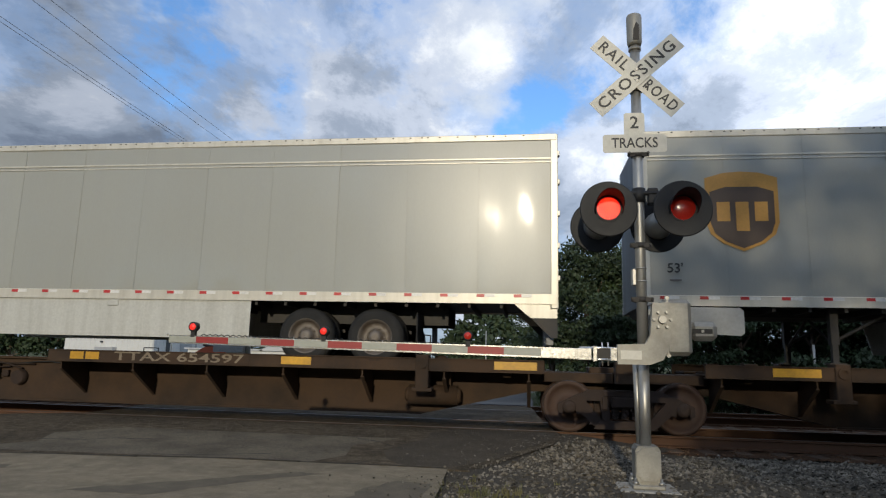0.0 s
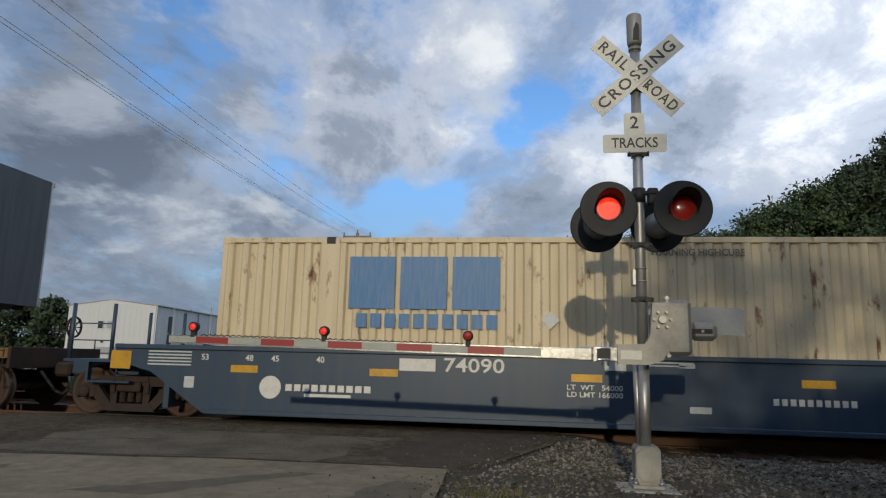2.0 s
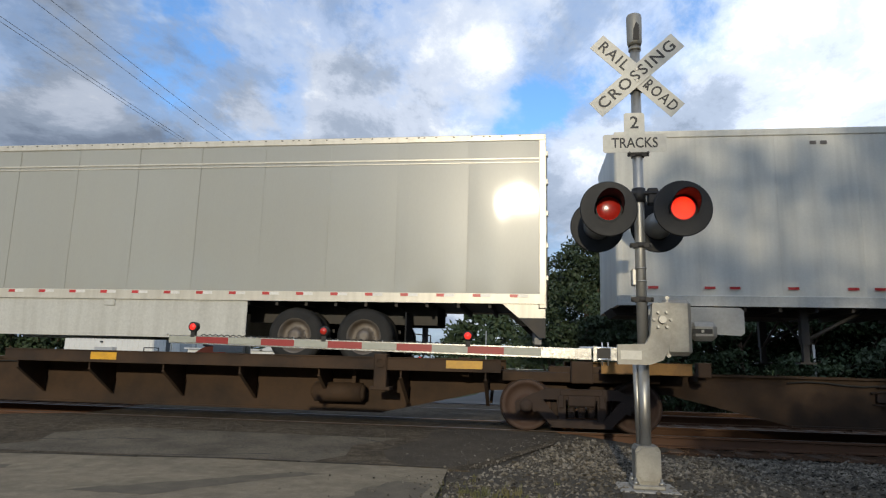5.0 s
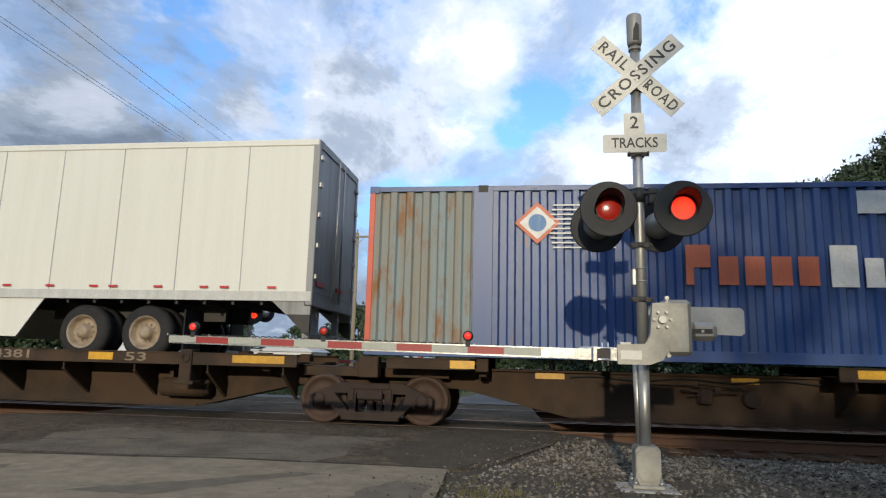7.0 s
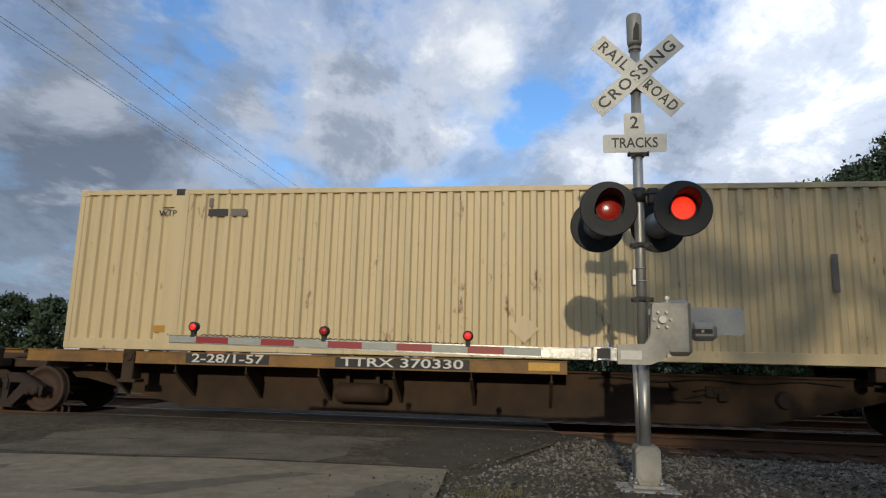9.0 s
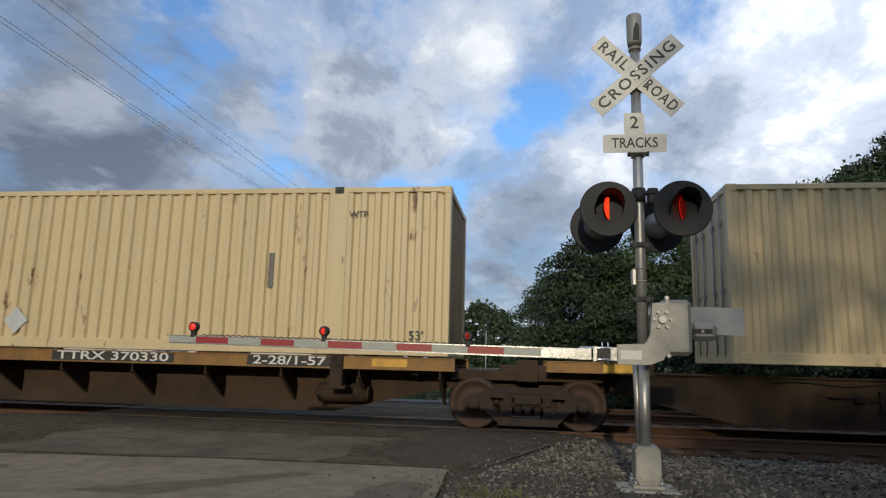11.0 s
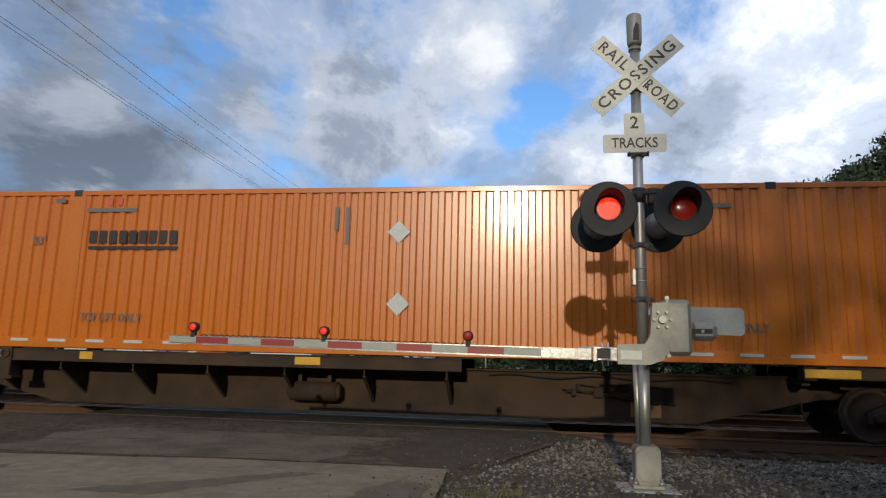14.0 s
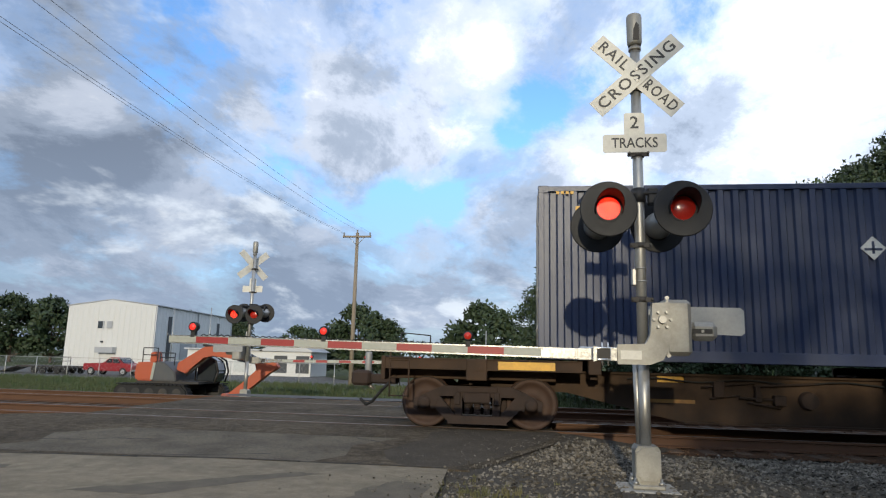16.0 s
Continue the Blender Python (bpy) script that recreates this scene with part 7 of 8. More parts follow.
            lathe(bm, [(0.045, 0.03), (0.075, 0.03), (0.075, 0.016), (0.11, 0.016)], (qx, qy, 0), "z", 8)
            part("anchor_bolt", bm, M_GALV, fb)
    bm = bmesh.new()
    box(bm, -0.30, 0.30, -0.28, 0.28, -0.25, 0.0, 0.02)
    part("footing", bm, M_CONC, s)
    # gate mechanism
    d = arm_dir
    bm = bmesh.new()
    box(bm, *sorted((-d * 0.17, -d * 0.47)), -0.19 , 0.19, 1.34, 1.92, 0.04)
    mech = part("gate_mechanism", bm, M_CASTALU, s)
    bm = bmesh.new()
    box(bm, *sorted((-d * 0.20, -d * 0.235)), face * 0.20 - 0.02, face * 0.20 + 0.02, 1.33, 1.94, 0.01)
    for z in (1.34, 1.93):
        lathe(bm, [(-0.02, 0.022), (0.02, 0.022)], (-d * 0.217, face * 0.215, z), "y", 8)
    part("cover_strap", bm, M_GALV, mech)
    bm = bmesh.new()
    yy = face * 0.24
    arc = [(-d * 0.235, 1.88), (-d * 0.24, 1.60), (-d * 0.215, 1.40), (-d * 0.15, 1.29), (-d * 0.02, 1.24), (d * 0.30, 1.24), (d * 0.30, 1.44), (d * 0.02, 1.45), (-d * 0.03, 1.54), (-d * 0.045, 1.70), (-d * 0.06, 1.87)]
    prism(bm, arc, yy - 0.045, yy + 0.045)
    aa = part("arm_crank", bm, M_CASTALU, s, "curved cast gate arm bracket")
    bm = bmesh.new()
    lathe(bm, [(-0.06, 0.038), (0.0, 0.044)], (-d * 0.15, yy + face * 0.03, 1.70), "y", 16)
    for k in range(6):
        t = k * math.pi / 3
        lathe(bm, [(-0.055, 0.014), (0.0, 0.016)], (-d * 0.15 + 0.085 * math.cos(t), yy + face * 0.03, 1.70 + 0.085 * math.sin(t)), "y", 8)
    part("crank_bolts", bm, M_GALV, aa)
    bm = bmesh.new()
    box(bm, *sorted((d * 0.06, d * 0.27)), yy + face * 0.046 - 0.002, yy + face * 0.046 + 0.002, 1.29, 1.38)
    part("bracket_plate", bm, M_SIGN, aa)
    # counterweight blade
    bm = bmesh.new()
    prism(bm, [(-d * 0.10, 1.60), (-d * 1.06, 1.57), (-d * 1.10, 1.60), (-d * 1.10, 1.84), (-d * 1.06, 1.87), (-d * 0.10, 1.88)], -face * 0.20 - 0.012, -face * 0.20 + 0.012)
    part("counterweight_arm", bm, M_STEELGREY, s, "grey counterweight plate")
    bm = bmesh.new()
    box(bm, *sorted((-d * 0.48, -d * 0.76)), -0.06, 0.06, 1.50, 1.70, 0.05)
    cw = part("counterweight", bm, M_CASTALU, s)
    bm = bmesh.new()
    box(bm, *sorted((-d * 0.50, -d * 0.70)), face * 0.062 - 0.003, face * 0.062 + 0.003, 1.575, 1.625)
    part("slot", bm, M_DARKSTEEL, cw)
    bm = bmesh.new()
    lathe(bm, [(-0.008, 0.016), (0.008, 0.016)], (-d * 0.60, face * 0.066, 1.60), "y", 8)
    part("bolt", bm, M_GALV, cw)
    # lowered arm: tapering square tube with striped sheeting
    root, tip = 0.58, arm_len
    za, zb = 1.335, 1.40
    bm = bmesh.new()
    box(bm, *sorted((d * 0.30, d * 0.37)), yy - 0.03, yy + 0.03, 1.27, 1.41, 0.006)
    for z in (1.285, 1.40):
        rod(bm, (d * 0.26, yy, z), (d * 0.68, yy, z), 0.013, 8)
    for u in (0.39, 0.45):
        rod(bm, (d * u, yy, 1.22), (d * u, yy, 1.46), 0.009, 6)
    box(bm, *sorted((d * 0.50, d * 0.545)), yy - 0.02, yy + 0.035, 1.26, 1.42, 0.006)
    box(bm, *sorted((d * 0.56, d * 0.70)), yy + face * 0.030 - 0.006, yy + face * 0.030 + 0.006, 1.275, 1.395, 0.004)
    for u, z in ((0.60, 1.31), (0.66, 1.36), (0.60, 1.36), (0.66, 1.31)):
        lathe(bm, [(-0.012, 0.010), (0.012, 0.010)], (d * u, yy + face * 0.036, z), "y", 8)
    part("arm_coupling", bm, M_BRIGHTALU, aa)
    bm = bmesh.new()
    box(bm, *sorted((d * 0.37, d * 0.50)), yy - 0.012, yy + 0.012, 1.295, 1.39, 0.004)
    part("shear_block", bm, M_DARKSTEEL, aa)
    arm = bmesh.new()
    prism(arm, [(d * root, za - 0.056), (d * root, za + 0.056), (d * tip, zb + 0.046), (d * tip, zb - 0.046)], yy - 0.022, yy + 0.022)
    gate = part("gate_arm", arm, M_BRIGHTALU, s, "long horizontal striped gate arm")
    def zc(u):
        return za + (zb - za) * (u - root) / (tip - root), 0.050 - 0.009 * (u - root) / (tip - root)
    u = root + 0.50
    red = False
    while u < tip - 0.02:
        v = min(tip, u + 0.384)
        bm = bmesh.new()
        (z1, h1), (z2, h2) = zc(u), zc(v)
        for q in (-1, 1):
            prism(bm, [(d * u, z1 - h1 * 0.76), (d * u, z1 + h1 * 0.86), (d * v, z2 + h2 * 0.86), (d * v, z2 - h2 * 0.76)], yy + q * 0.0235 - 0.0012, yy + q * 0.0235 + 0.0012)
        part("stripe", bm, M_GATERED if red else M_GATEWHITE, gate)
        red = not red
        u = v
    bm = bmesh.new()
    box(bm, *sorted((d * (root + 0.10), d * (root + 0.50))), yy - 0.026, yy + 0.026, za - 0.05, za + 0.055, 0.004)
    part("arm_sleeve", bm, M_BRIGHTALU, gate)
    cable = bmesh.new()
    u = 1.9
    prev = None
    while u < tip - 0.35:
        p = Vector((d * u, yy - 0.0, zc(u)[0] + 0.058 + 0.010 * math.sin(u * 90)))
        if prev is not None:
            rod(cable, prev, p, 0.006, 5)
        prev = p
        u += 0.035
    part("lamp_cable", cable, M_RUBBER, gate)
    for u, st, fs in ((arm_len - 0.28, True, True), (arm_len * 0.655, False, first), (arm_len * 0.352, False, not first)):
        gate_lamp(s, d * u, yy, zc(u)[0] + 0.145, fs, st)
    for k in range(9):
        u = root + 0.7 + k * 0.5
        bm = bmesh.new()
        lathe(bm, [(zc(u)[0] + 0.04, 0.008), (zc(u)[0] + 0.065, 0.008)], (d * u, yy, 0), "z", 6)
        part("arm_bolt", bm, M_GALV, gate)
    return s


# ---- distance ----
def build_pole():
    p = thing("utility_pole", "weathered wooden utility pole with a crossarm", "utility pole", pose(-11.97, 43, -1.3))
    bm = bmesh.new()
    rod(bm, (0, 0, -0.3), (0, 0, 11.0), 0.165, 14, 0.11)
    part("pole", bm, M_WOODPOLE, p)
    bm = bmesh.new()
    box(bm, -1.0, 1.02, -0.20, -0.08, 10.65, 10.78, 0.01)
    part("crossarm", bm, M_WOODPOLE, p)
    bm = bmesh.new()
    rod(bm, (-0.55, -0.14, 10.66), (0, -0.1, 10.1), 0.02, 6)
    rod(bm, (0.55, -0.14, 10.66), (0, -0.1, 10.1), 0.02, 6)
    part("brace", bm, M_GALV, p)
    for x, z in ((-0.92, 10.78), (0.94, 10.78), (0.0, 11.0)):
        bm = bmesh.new()
        lathe(bm, [(z, 0.035), (z + 0.06, 0.06), (z + 0.12, 0.045), (z + 0.18, 0.06), (z + 0.24, 0.03)], (x, -0.14 if x else 0, 0), "z", 10)
        part("insulator", bm, M_DOORGREY, p)
    # wires running towards the viewer's left
    top = Vector((-11.97, 43, -1.3))
    for a, b, sag in (((-0.92, -0.14, 11.0), (-9.92, 10.0, 7.61), 0.5), ((-0.86, -0.14, 10.9), (-9.90, 10.0, 7.50), 0.5), ((0.94, -0.14, 11.0), (-8.87, 10.0, 7.86), 0.5), ((0.0, 0, 11.2), (-9.25, 10.0, 7.88), 0.5)):
        w = thing("power_line", "thin grey overhead power line", "power line", group="power lines")
        p0, p1 = top + Vector(a), Vector(b)
        p2 = p1 + (p1 - p0) * 0.25
        bm = bmesh.new()
        n = 26
        rings = []
        for i in range(n + 1):
            t = i / n
            q = p0.lerp(p2, t) - Vector((0, 0, sag * 4 * t * (1 - t) * 0.94))
            rings.append([bm.verts.new(q + Vector((0.006 * math.cos(k * 1.2566), 0, 0.006 * math.sin(k * 1.2566)))) for k in range(5)])
        for ra, rb in zip(rings, rings[1:]):
            for k in range(5):
                bm.faces.new((ra[k], ra[(k + 1) % 5], rb[(k + 1) % 5], rb[k])).smooth = True
        part("wire", bm, M_WIRE, w)


def ribbed_wall(bm, p, q, z0, z1, out, pitch=0.9):
    """A thick wall from p to q with raised vertical ribs on its outer face."""
    p, q = Vector(p), Vector(q)
    d = (q - p).normalized()
    nrm = Vector(out)
    L = (q - p).length
    pts = [(0, 0)]
    u = 0.0
    while u < L - pitch:
        pts += [(u + pitch * 0.80, 0), (u + pitch * 0.86, 0.06), (u + pitch * 0.94, 0.06), (u + pitch, 0)]
        u += pitch
    pts += [(L, 0), (L, -0.2), (0, -0.2)]
    lo = [bm.verts.new((*(p + d * a + nrm * b).xy, z0)) for a, b in pts]
    hi = [bm.verts.new((*(p + d * a + nrm * b).xy, z1)) for a, b in pts]
    k = len(pts)
    for i in range(k):
        bm.faces.new((lo[i], lo[(i + 1) % k], hi[(i + 1) % k], hi[i]))
    bm.faces.new(hi)
    bm.faces.new(lo[::-1])


def build_building():
    g = -1.3
    b = thing("metal_building", "white ribbed metal warehouse building with low gable roof", "building", pose(0, 0, g))
    A, B = (-65.9, 85.0), (-51.2, 83.0)          # front wall ends
    C, D = (-53.9, 112.0), (-68.6, 114.0)
    f = Vector((B[0] - A[0], B[1] - A[1], 0)).normalized()
    nf = Vector((f.y, -f.x, 0))
    s = Vector((C[0] - B[0], C[1] - B[1], 0)).normalized()
    ns = Vector((s.y, -s.x, 0))
    h = 8.75
    bm = bmesh.new()
    ribbed_wall(bm, (*A, 0), (*B, 0), -0.2, h, nf)
    mid = (Vector((*A, 0)) + Vector((*B, 0))) / 2
    v = [bm.verts.new(q) for q in ((*A, h), (*B, h), (mid.x, mid.y, h + 0.85))]
    bm.faces.new(v)
    part("front_wall", bm, M_BLDG, b)
    bm = bmesh.new()
    ribbed_wall(bm, (*B, 0), (*C, 0), -0.2, h, ns, 1.1)
    part("side_wall", bm, M_BLDG, b)
    bm = bmesh.new()
    ribbed_wall(bm, (*C, 0), (*D, 0), -0.2, h, -nf)
    ribbed_wall(bm, (*D, 0), (*A, 0), -0.2, h, -ns, 1.1)
    part("back_walls", bm, M_BLDG, b)
    bm = bmesh.new()
    back = (Vector((*C, 0)) + Vector((*D, 0))) / 2
    for p, q in (((*A, h), (*D, h)), ((*B, h), (*C, h))):
        o = ns * (0.3 if p[0] == B[0] else -0.3)
        vs = [Vector(p) + o, Vector(q) + o, Vector((back.x, back.y, h + 0.85)), Vector((mid.x, mid.y, h + 0.85))]
        lo = [bm.verts.new(x + Vector((0, 0, 0.02))) for x in vs]
        hi = [bm.verts.new(x + Vector((0, 0, 0.16))) for x in vs]
        bm.faces.new(lo); bm.faces.new(hi)
        for i in range(4):
            bm.faces.new((lo[i], lo[(i + 1) % 4], hi[(i + 1) % 4], hi[i]))
    part("roof", bm, M_ROOF, b)
    def panel(name, base, d, nn, u, w, z0, z1, mat, t=0.09):
        bm = bmesh.new()
        c0 = Vector((*base, 0)) + d * u
        c1 = c0 + d * w
        vs = [(c0 + nn * 0.02, z0), (c1 + nn * 0.02, z0), (c1 + nn * 0.02, z1), (c0 + nn * 0.02, z1)]
        a = [bm.verts.new((p.x, p.y, z)) for p, z in vs]
        bb = [bm.verts.new((p.x + nn.x * t, p.y + nn.y * t, z)) for p, z in vs]
        bm.faces.new(a); bm.faces.new(bb)
        for i in range(4):
            bm.faces.new((a[i], a[(i + 1) % 4], bb[(i + 1) % 4], bb[i]))
        return part(name, bm, mat, b)
    panel("window", A, f, nf, 5.5, 0.75, 5.6, 6.6, M_DARKGL)
    panel("window", A, f, nf, 6.3, 0.2, 5.6, 6.6, M_ROOF)
    panel("louvre", A, f, nf, 7.0, 0.9, 5.6, 6.6, M_ROOF)
    panel("canopy", A, f, nf, 6.0, 3.0, 2.2, 3.0, M_ROOF, 0.8)
    panel("wall_lamp", A, f, nf, 6.3, 0.3, 3.6, 3.85, M_DARKDOOR, 0.25)
    for u in (4.0, 22.0):
        panel("tall_door", B, s, ns, u, 1.0, 2.8 if u > 10 else 1.0, h - 1.2, M_DARKDOOR)
    panel("loading_door", B, s, ns, 8.5, 4.0, 0.2, 4.0, M_ROOF)
    for u in (0.1, 14.0, 28.5):
        panel("downspout", B, s, ns, u, 0.15, 0, h, M_ROOF, 0.15)
    # low annex with a mesh-fronted porch
    a2 = thing("low_shed", "low white shed with grey gable beside the warehouse", "building", pose(-31.5, 74, -1.3))
    bm = bmesh.new()
    box(bm, -9.5, 6.0, 0, 6, -0.2, 2.9)
    part("wall", bm, M_BLDG, a2)
    bm = bmesh.new()
    prism(bm, [(-0.4, 2.9), (6.4, 2.9), (3.0, 4.6)], -0.3, 6.3)
    box(bm, -9.8, 0.0, -0.3, 6.3, 2.9, 3.1)
    part("roof", bm, M_ROOF, a2)
    for x in (-8.5, -6.0, -3.5, 1.5, 4.2):
        bm = bmesh.new()
        box(bm, x, x + 1.6, -0.05, 0.02, 0.4, 2.4)
        part("panel", bm, M_PLACARD if x < 0 else M_DARKDOOR, a2)


def build_vehicles():
    # pickup, side on
    p = thing("pickup_truck", "dark red pickup truck parked by the warehouse", "pickup truck", pose(-42.3, 62, -1.27, 0, 0, -4))
    bm = bmesh.new()
    prism(bm, [(-2.8, 0.55), (-2.8, 1.15), (-0.55, 1.18), (-0.45, 1.20), (0.15, 1.78), (1.15, 1.80), (1.75, 1.22), (2.75, 1.10), (2.85, 0.9), (2.85, 0.50), (2.4, 0.42), (-2.4, 0.45)][::-1], -0.95, 0.95)
    bmesh.ops.bevel(bm, geom=bm.edges[:], offset=0.05, segments=2, affect="EDGES")
    body = part("body", bm, M_CARRED, p)
    bm = bmesh.new()
    for y in (-0.962, 0.962):
        prism(bm, [(-0.25, 1.25), (0.20, 1.68), (0.55, 1.70), (0.55, 1.25)], y - 0.006, y + 0.006)
        prism(bm, [(0.65, 1.25), (0.65, 1.70), (1.10, 1.70), (1.55, 1.25)], y - 0.006, y + 0.006)
    part("side_windows", bm, M_DARKGL, body)
    bm = bmesh.new()
    prism(bm, [(1.20, 1.76), (1.72, 1.26), (1.76, 1.30), (1.26, 1.79)], -0.8, 0.8)
    part("windscreen", bm, M_DARKGL, body)
    bm = bmesh.new()
    box(bm, -2.9, -2.78, -0.9, 0.9, 0.45, 0.62, 0.02)
    box(bm, 2.82, 2.93, -0.9, 0.9, 0.42, 0.62, 0.02)
    part("bumper", bm, M_GALV, body)
    for x in (-1.85, 1.85):
        for side in (-1, 1):
            bm = bmesh.new()
            lathe(bm, [(side * q, r) for q, r in ((0.74, 0.25), (0.74, 0.36), (0.78, 0.40), (0.95, 0.40), (0.99, 0.36), (0.99, 0.24))], (x, 0, 0.40), "y", 20, False)
            ty = part("tyre", bm, M_RUBBER, p)
            bm = bmesh.new()
            lathe(bm, [(side * 0.97, 0.25), (side * 0.94, 0.18), (side * 0.985, 0.06)], (x, 0, 0.40), "y", 16)
            part("rim", bm, M_ALUTRIM, ty)
    # flat trailer behind it
    t = thing("flatbed_trailer", "dark low flatbed equipment trailer with loading ramps", "trailer", pose(-49.6, 62.3, -1.27, 0, 0, -4))
    bm = bmesh.new()
    box(bm, -3.2, 3.4, -1.1, 1.1, 0.62, 0.80, 0.02)
    box(bm, 3.4, 5.2, -0.08, 0.08, 0.60, 0.70)
    part("deck", bm, M_DARKSTEEL, t)
    bm = bmesh.new()
    prism(bm, [(-3.2, 0.78), (-5.4, 0.05), (-5.4, 0.0), (-3.2, 0.66)], -1.0, 1.0)
    part("ramp", bm, M_DARKSTEEL, t)
    bm = bmesh.new()
    for x in (1.2, 3.2):
        rod(bm, (x, -1.0, 0.8), (x, -1.0, 1.75), 0.04, 6)
    for z in (1.3, 1.72):
        rod(bm, (1.2, -1.0, z), (3.2, -1.0, z), 0.035, 6)
    part("rack", bm, M_DARKSTEEL, t)
    for x in (-0.9, 0.1, 1.8, 2.8):
        bm = bmesh.new()
        lathe(bm, [(-1.2, 0.2), (-1.2, 0.36), (-1.16, 0.40), (-0.98, 0.40), (-0.94, 0.36)], (x, 0, 0.40), "y", 18)
        lathe(bm, [(0.94, 0.36), (0.98, 0.40), (1.16, 0.40), (1.2, 0.36), (1.2, 0.2)], (x, 0, 0.40), "y", 18)
        part("tyre", bm, M_RUBBER, t)
    # compact excavator near the far signal
    exc_shift = {-0.85: -0.12, 0.85: 0.42}
    e = thing("excavator", "orange-red tracked excavator with folded boom parked on grass", "excavator", pose(-12.75, 22.0, -0.50))
    for y in (-0.85, 0.85):
        bm = bmesh.new()
        o = exc_shift[y]
        prism(bm, [(o + a, b) for a, b in ((-1.36, 0.14), (-1.15, 0.0), (1.15, 0.0), (1.36, 0.14), (1.36, 0.38), (1.15, 0.55), (-1.15, 0.55), (-1.36, 0.38))], y - 0.22, y + 0.22)
        bmesh.ops.bevel(bm, geom=bm.edges[:], offset=0.06, segments=2, affect="EDGES")
        tr = part("crawler_track", bm, M_RUBBER, e)
        shoe = None
        for i in range(36):
            at = pose(o - 1.2 + (i % 18) * 2.4 / 17, y, 0.0075 if i < 18 else 0.55)
            if shoe is None:
                bm = bmesh.new()
                box(bm, -0.05, 0.05, -0.235, 0.235, -0.02, 0.02)
                shoe = part("track_shoe", bm, M_RUBBER, tr, at=at)
            else:
                share("track_shoe", shoe, tr, at)
        for x in (o - 1.0, o - 0.5, o, o + 0.5, o + 1.0):
            bm = bmesh.new()
            lathe(bm, [(y - 0.245, 0.06), (y - 0.245, 0.16), (y + 0.245, 0.16), (y + 0.245, 0.06)], (x, 0, 0.27), "y", 14)
            part("road_wheel", bm, M_DARKSTEEL, tr)
    bm = bmesh.new()
    box(bm, -0.8, 0.8, -0.65, 0.65, 0.35, 0.70, 0.04)
    lathe(bm, [(0.66, 0.5), (0.80, 0.5)], (0, 0, 0), "z", 20)
    part("undercarriage", bm, M_DARKSTEEL, e)
    def slab(name, pts, y0, y1, mat, ch=0.03, label=""):
        bm = bmesh.new()
        prism(bm, pts, y0, y1)
        bmesh.ops.bevel(bm, geom=bm.edges[:], offset=ch, segments=2, affect="EDGES")
        return part(name, bm, mat, e, label)
    slab("engine_cover", [(-0.82, 0.66), (-0.90, 0.85), (-0.84, 1.28), (-0.45, 1.30), (-0.12, 1.32), (-0.20, 0.66)], -0.85, 0.85, M_DIGGER, 0.05)
    slab("side_cover", [(-0.20, 0.66), (-0.12, 1.32), (0.20, 1.30), (0.62, 0.95), (0.68, 0.66)], -0.84, 0.80, M_DIGGREY)
    slab("counterweight_stripe", [(-0.27, 0.70), (-0.20, 1.28), (-0.10, 1.28), (-0.17, 0.70)], -0.862, -0.852, M_GATEWHITE, 0.002)
    slab("exhaust_box", [(-0.50, 1.30), (-0.48, 1.62), (-0.30, 1.66), (-0.22, 1.30)], -0.6, -0.2, M_DIGGER, 0.02)
    slab("slew_deck", [(-0.8, 0.58), (1.5, 0.58), (1.5, 0.66), (-0.8, 0.66)], -0.80, 0.80, M_DARKSTEEL, 0.01)
    cab = slab("cab", [(0.95, 0.64), (0.95, 1.50), (1.35, 1.52), (1.62, 1.35), (1.72, 1.0), (1.62, 0.64)], 0.05, 0.80, M_DARKGL, 0.05, "dark glazed cab")
    for yy in (0.02, 0.82):
        bm = bmesh.new()
        ring = [(0.93, 0.64), (0.93, 1.52), (1.36, 1.55), (1.66, 1.38), (1.77, 1.0), (1.66, 0.62)]
        for p, q in zip(ring, ring[1:]):
            rod(bm, (p[0], yy, p[1]), (q[0], yy, q[1]), 0.035, 6)
        part("cab_frame", bm, M_DARKSTEEL, cab)
    for x0, x1, zt in ((-0.70, -0.15, 1.78), (-0.05, 0.50, 1.62)):
        bm = bmesh.new()
        for x in (x0, x1):
            rod(bm, (x, -0.7, 1.2), (x, -0.7, zt), 0.02, 6)
        for z in (zt, (zt + 1.3) / 2):
            rod(bm, (x0, -0.7, z), (x1, -0.7, z), 0.02, 6)
        part("guard_rail", bm, M_DARKSTEEL, e)
    slab("boom", [(0.50, 1.05), (0.52, 1.28), (1.45, 1.86), (1.78, 1.88), (2.75, 1.62), (2.78, 1.42), (1.80, 1.58), (1.45, 1.50), (0.85, 0.92)], -0.55, -0.27, M_DIGGER, 0.025)
    slab("linkage", [(2.60, 1.70), (2.95, 1.74), (3.45, 1.50), (3.40, 1.30), (2.70, 1.40)], -0.52, -0.30, M_DIGGREY, 0.02)
    slab("dipper_arm", [(3.30, 1.52), (4.05, 1.40), (4.22, 1.22), (3.90, 1.02), (3.15, 0.42), (2.62, 0.04), (2.36, 0.04), (2.42, 0.26), (3.05, 0.75), (3.45, 1.10)], -0.55, -0.28, M_DIGGER, 0.025)
    slab("bucket", [(2.30, 0.30), (2.55, 0.28), (2.72, 0.02), (2.40, 0.0), (2.24, 0.08)], -0.68, -0.16, M_DIGGER, 0.02)
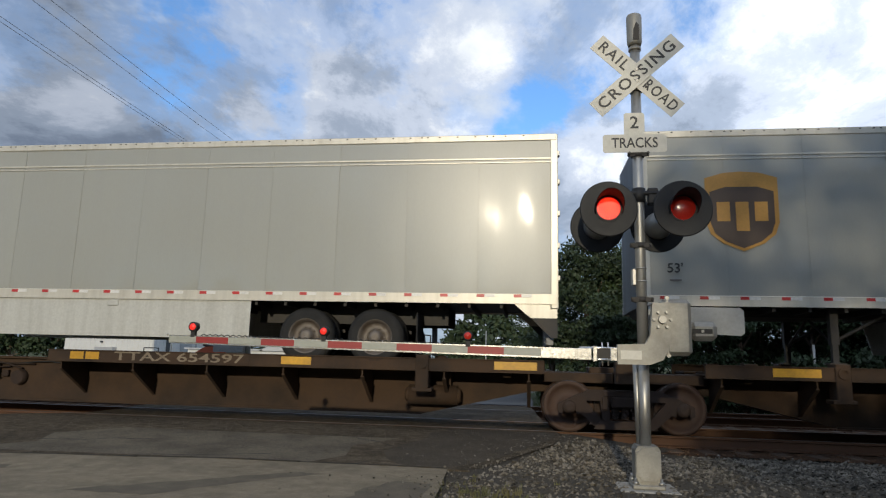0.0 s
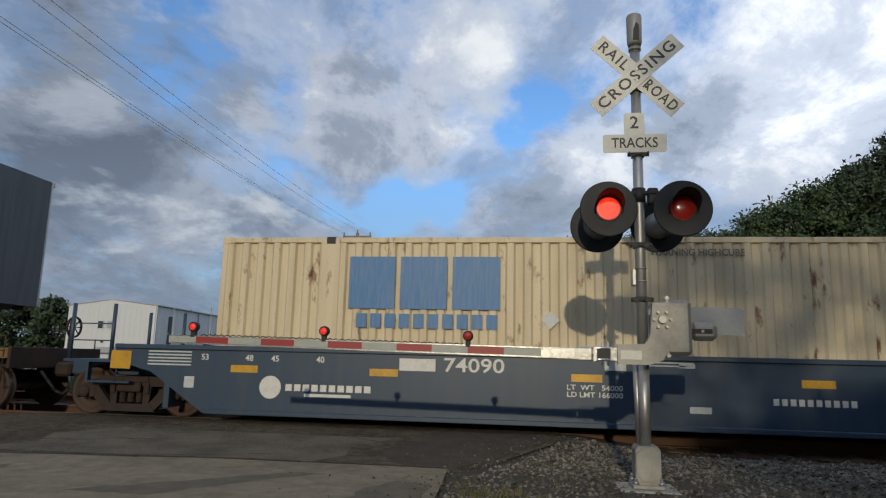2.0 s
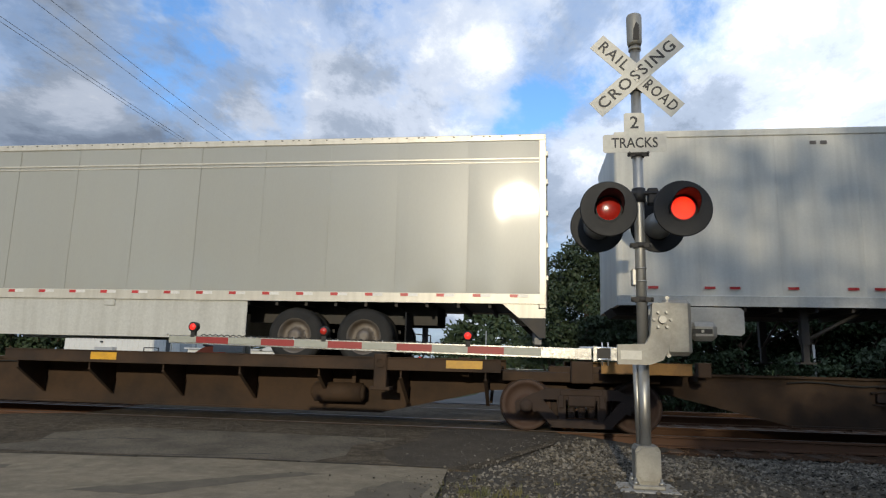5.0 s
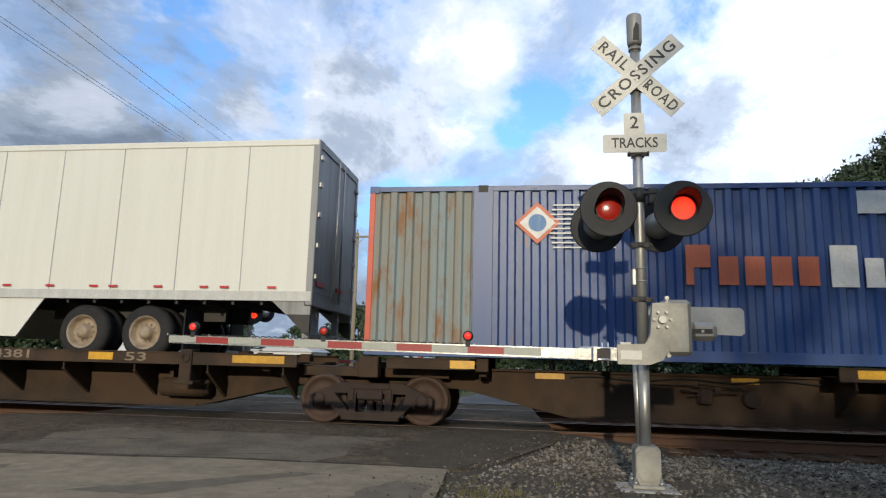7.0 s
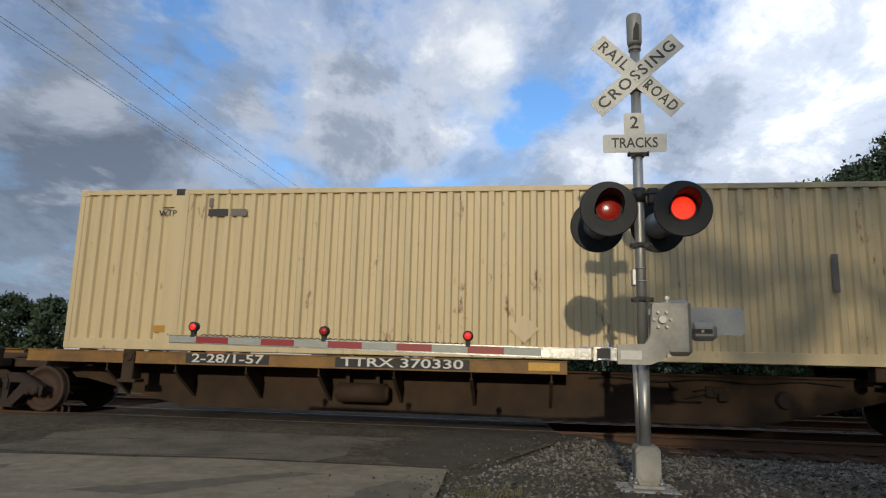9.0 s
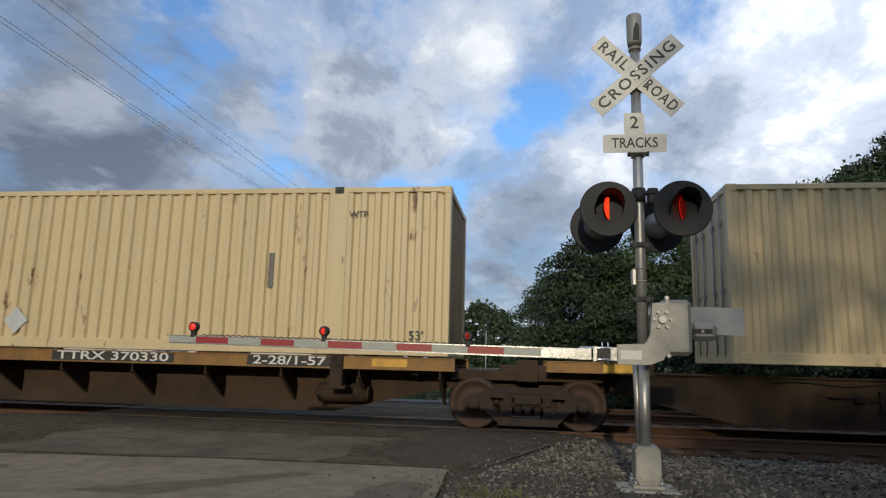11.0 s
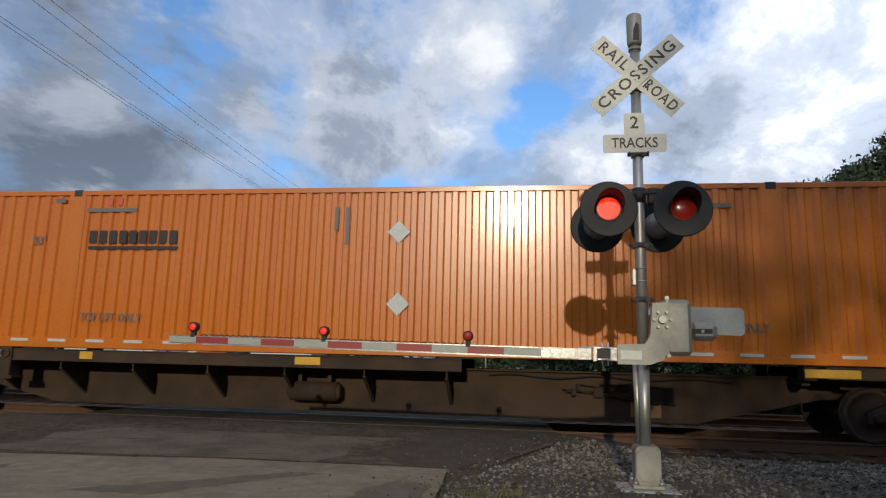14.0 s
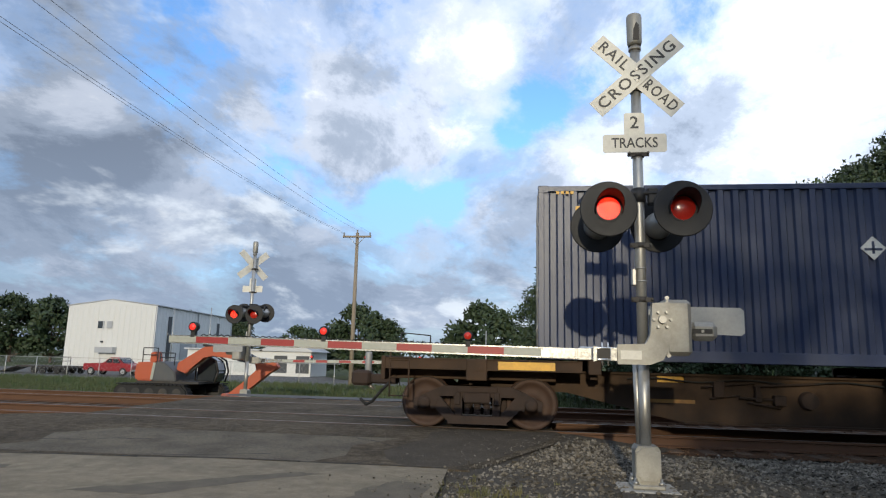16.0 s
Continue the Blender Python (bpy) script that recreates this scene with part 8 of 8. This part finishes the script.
    for name, p, q, r in (("boom_ram", (0.80, -0.41, 0.88), (1.62, -0.41, 1.50), 0.055), ("arm_ram", (1.35, -0.41, 1.93), (2.60, -0.41, 1.76), 0.05), ("bucket_ram", (3.85, -0.41, 1.28), (3.05, -0.41, 0.66), 0.045)):
        bm = bmesh.new()
        rod(bm, p, Vector(p).lerp(Vector(q), 0.6), r, 10)
        rod(bm, Vector(p).lerp(Vector(q), 0.6), q, r * 0.55, 10)
        part(name, bm, M_DARKSTEEL, e)


def build_fence():
    f = thing("chain_link_fence", "grey chain-link fence along the far lots", "fence", pose(0, 0, 0))
    y = 45.2
    post = None
    for i in range(26):
        x = -58 + i * 2.6
        if -13.2 < x < -5.5:
            continue
        z = ground_z(x, y)
        if post is None:
            bm = bmesh.new()
            rod(bm, (0, 0, -0.1), (0, 0, 1.95), 0.03, 8)
            post = part("post", bm, M_GALV, f, at=pose(x, y, z))
        else:
            share("post", post, f, pose(x, y, z))
    bm = bmesh.new()
    for x0, x1 in ((-58, -13.4), (-5.2, 7.0)):
        rod(bm, (x0, y, ground_z(0, y) + 1.9), (x1, y, ground_z(0, y) + 1.9), 0.022, 6)
        rod(bm, (x0, y, ground_z(0, y) + 0.12), (x1, y, ground_z(0, y) + 0.12), 0.010, 5)
        u = x0
        while u < x1 - 1.8:
            for q in (0, 1.78):
                rod(bm, (u + q, y, ground_z(0, y) + 0.12), (u + 1.78 - q, y, ground_z(0, y) + 1.9), 0.004, 3)
            u += 0.36
    part("wire_mesh", bm, M_GALV, f)
    # goal-like pipe frame and roadside poles
    g = thing("pipe_frame", "grey pipe gantry frame in the far lot", "frame", pose(-8.6, 56, -1.25))
    bm = bmesh.new()
    rod(bm, (0, 0, 0), (0, 0, 4.4), 0.06, 8)
    rod(bm, (0, 0, 4.4), (-2.6, 0, 4.6), 0.05, 8)
    rod(bm, (-2.6, 0, 4.6), (-2.6, 0, 0), 0.05, 8)
    part("frame", bm, M_DARKSTEEL, g)
    for x, yy, h in ((-45.5, 78, 8.2), (-41.5, 80, 8.4), (-3.9, 58, 5.0)):
        b = thing("slim_pole", "slim grey metal pole in the far lot", "pole", pose(x, yy, -1.27), "slim poles")
        bm = bmesh.new()
        rod(bm, (0, 0, 0), (0, 0, h), 0.07, 8, 0.05)
        part("shaft", bm, M_GALV, b)
    # small marker posts near the woods
    for x, yy in ((8.7, 21.5), (10.9, 21.3)):
        b = thing("marker_post", "short grey steel marker post by the woods", "post", pose(x, yy, ground_z(x, yy)), "marker posts")
        bm = bmesh.new()
        rod(bm, (0, 0, -0.1), (0, 0, 2.3), 0.045, 8)
        part("shaft", bm, M_GALV, b)


build_ground()
build_road()
build_tracks()
crossing_signal(1.19, 7.15, -0.115, -1, -1, 5.245, True)
crossing_signal(-9.08, 20.15, -0.39, 1, 1, 5.9, False, False)
build_pole()
build_building()
build_vehicles()
build_fence()
build_plants()
build_ballast()
build_grass()


def motions():
    # the train rolls through; wheels turn with the distance gone
    for ob, s in ROLLING:
        walk(ob, [(t, pose(s + run(t), TRACK_Y, 0)) for t in range(17)])
    turned = {}
    for axle in WHEELSETS:
        key = axle.matrix_basis.translation.x > 0
        if key not in turned:
            x, _, z = axle.matrix_basis.translation
            walk(axle, [(i / FPS, pose(x, 0, z, 0, math.degrees(run(i / FPS) / 0.42), 0)) for i in range(int(CLIP * FPS) + 1)])
            turned[key] = axle.animation_data
        else:
            axle.rotation_mode = "QUATERNION"
            axle.animation_data_create()
            axle.animation_data.action = turned[key].action
            axle.animation_data.action_slot = turned[key].action_slot
    # each flash is half a turn of the two-faced disc replacing switched light
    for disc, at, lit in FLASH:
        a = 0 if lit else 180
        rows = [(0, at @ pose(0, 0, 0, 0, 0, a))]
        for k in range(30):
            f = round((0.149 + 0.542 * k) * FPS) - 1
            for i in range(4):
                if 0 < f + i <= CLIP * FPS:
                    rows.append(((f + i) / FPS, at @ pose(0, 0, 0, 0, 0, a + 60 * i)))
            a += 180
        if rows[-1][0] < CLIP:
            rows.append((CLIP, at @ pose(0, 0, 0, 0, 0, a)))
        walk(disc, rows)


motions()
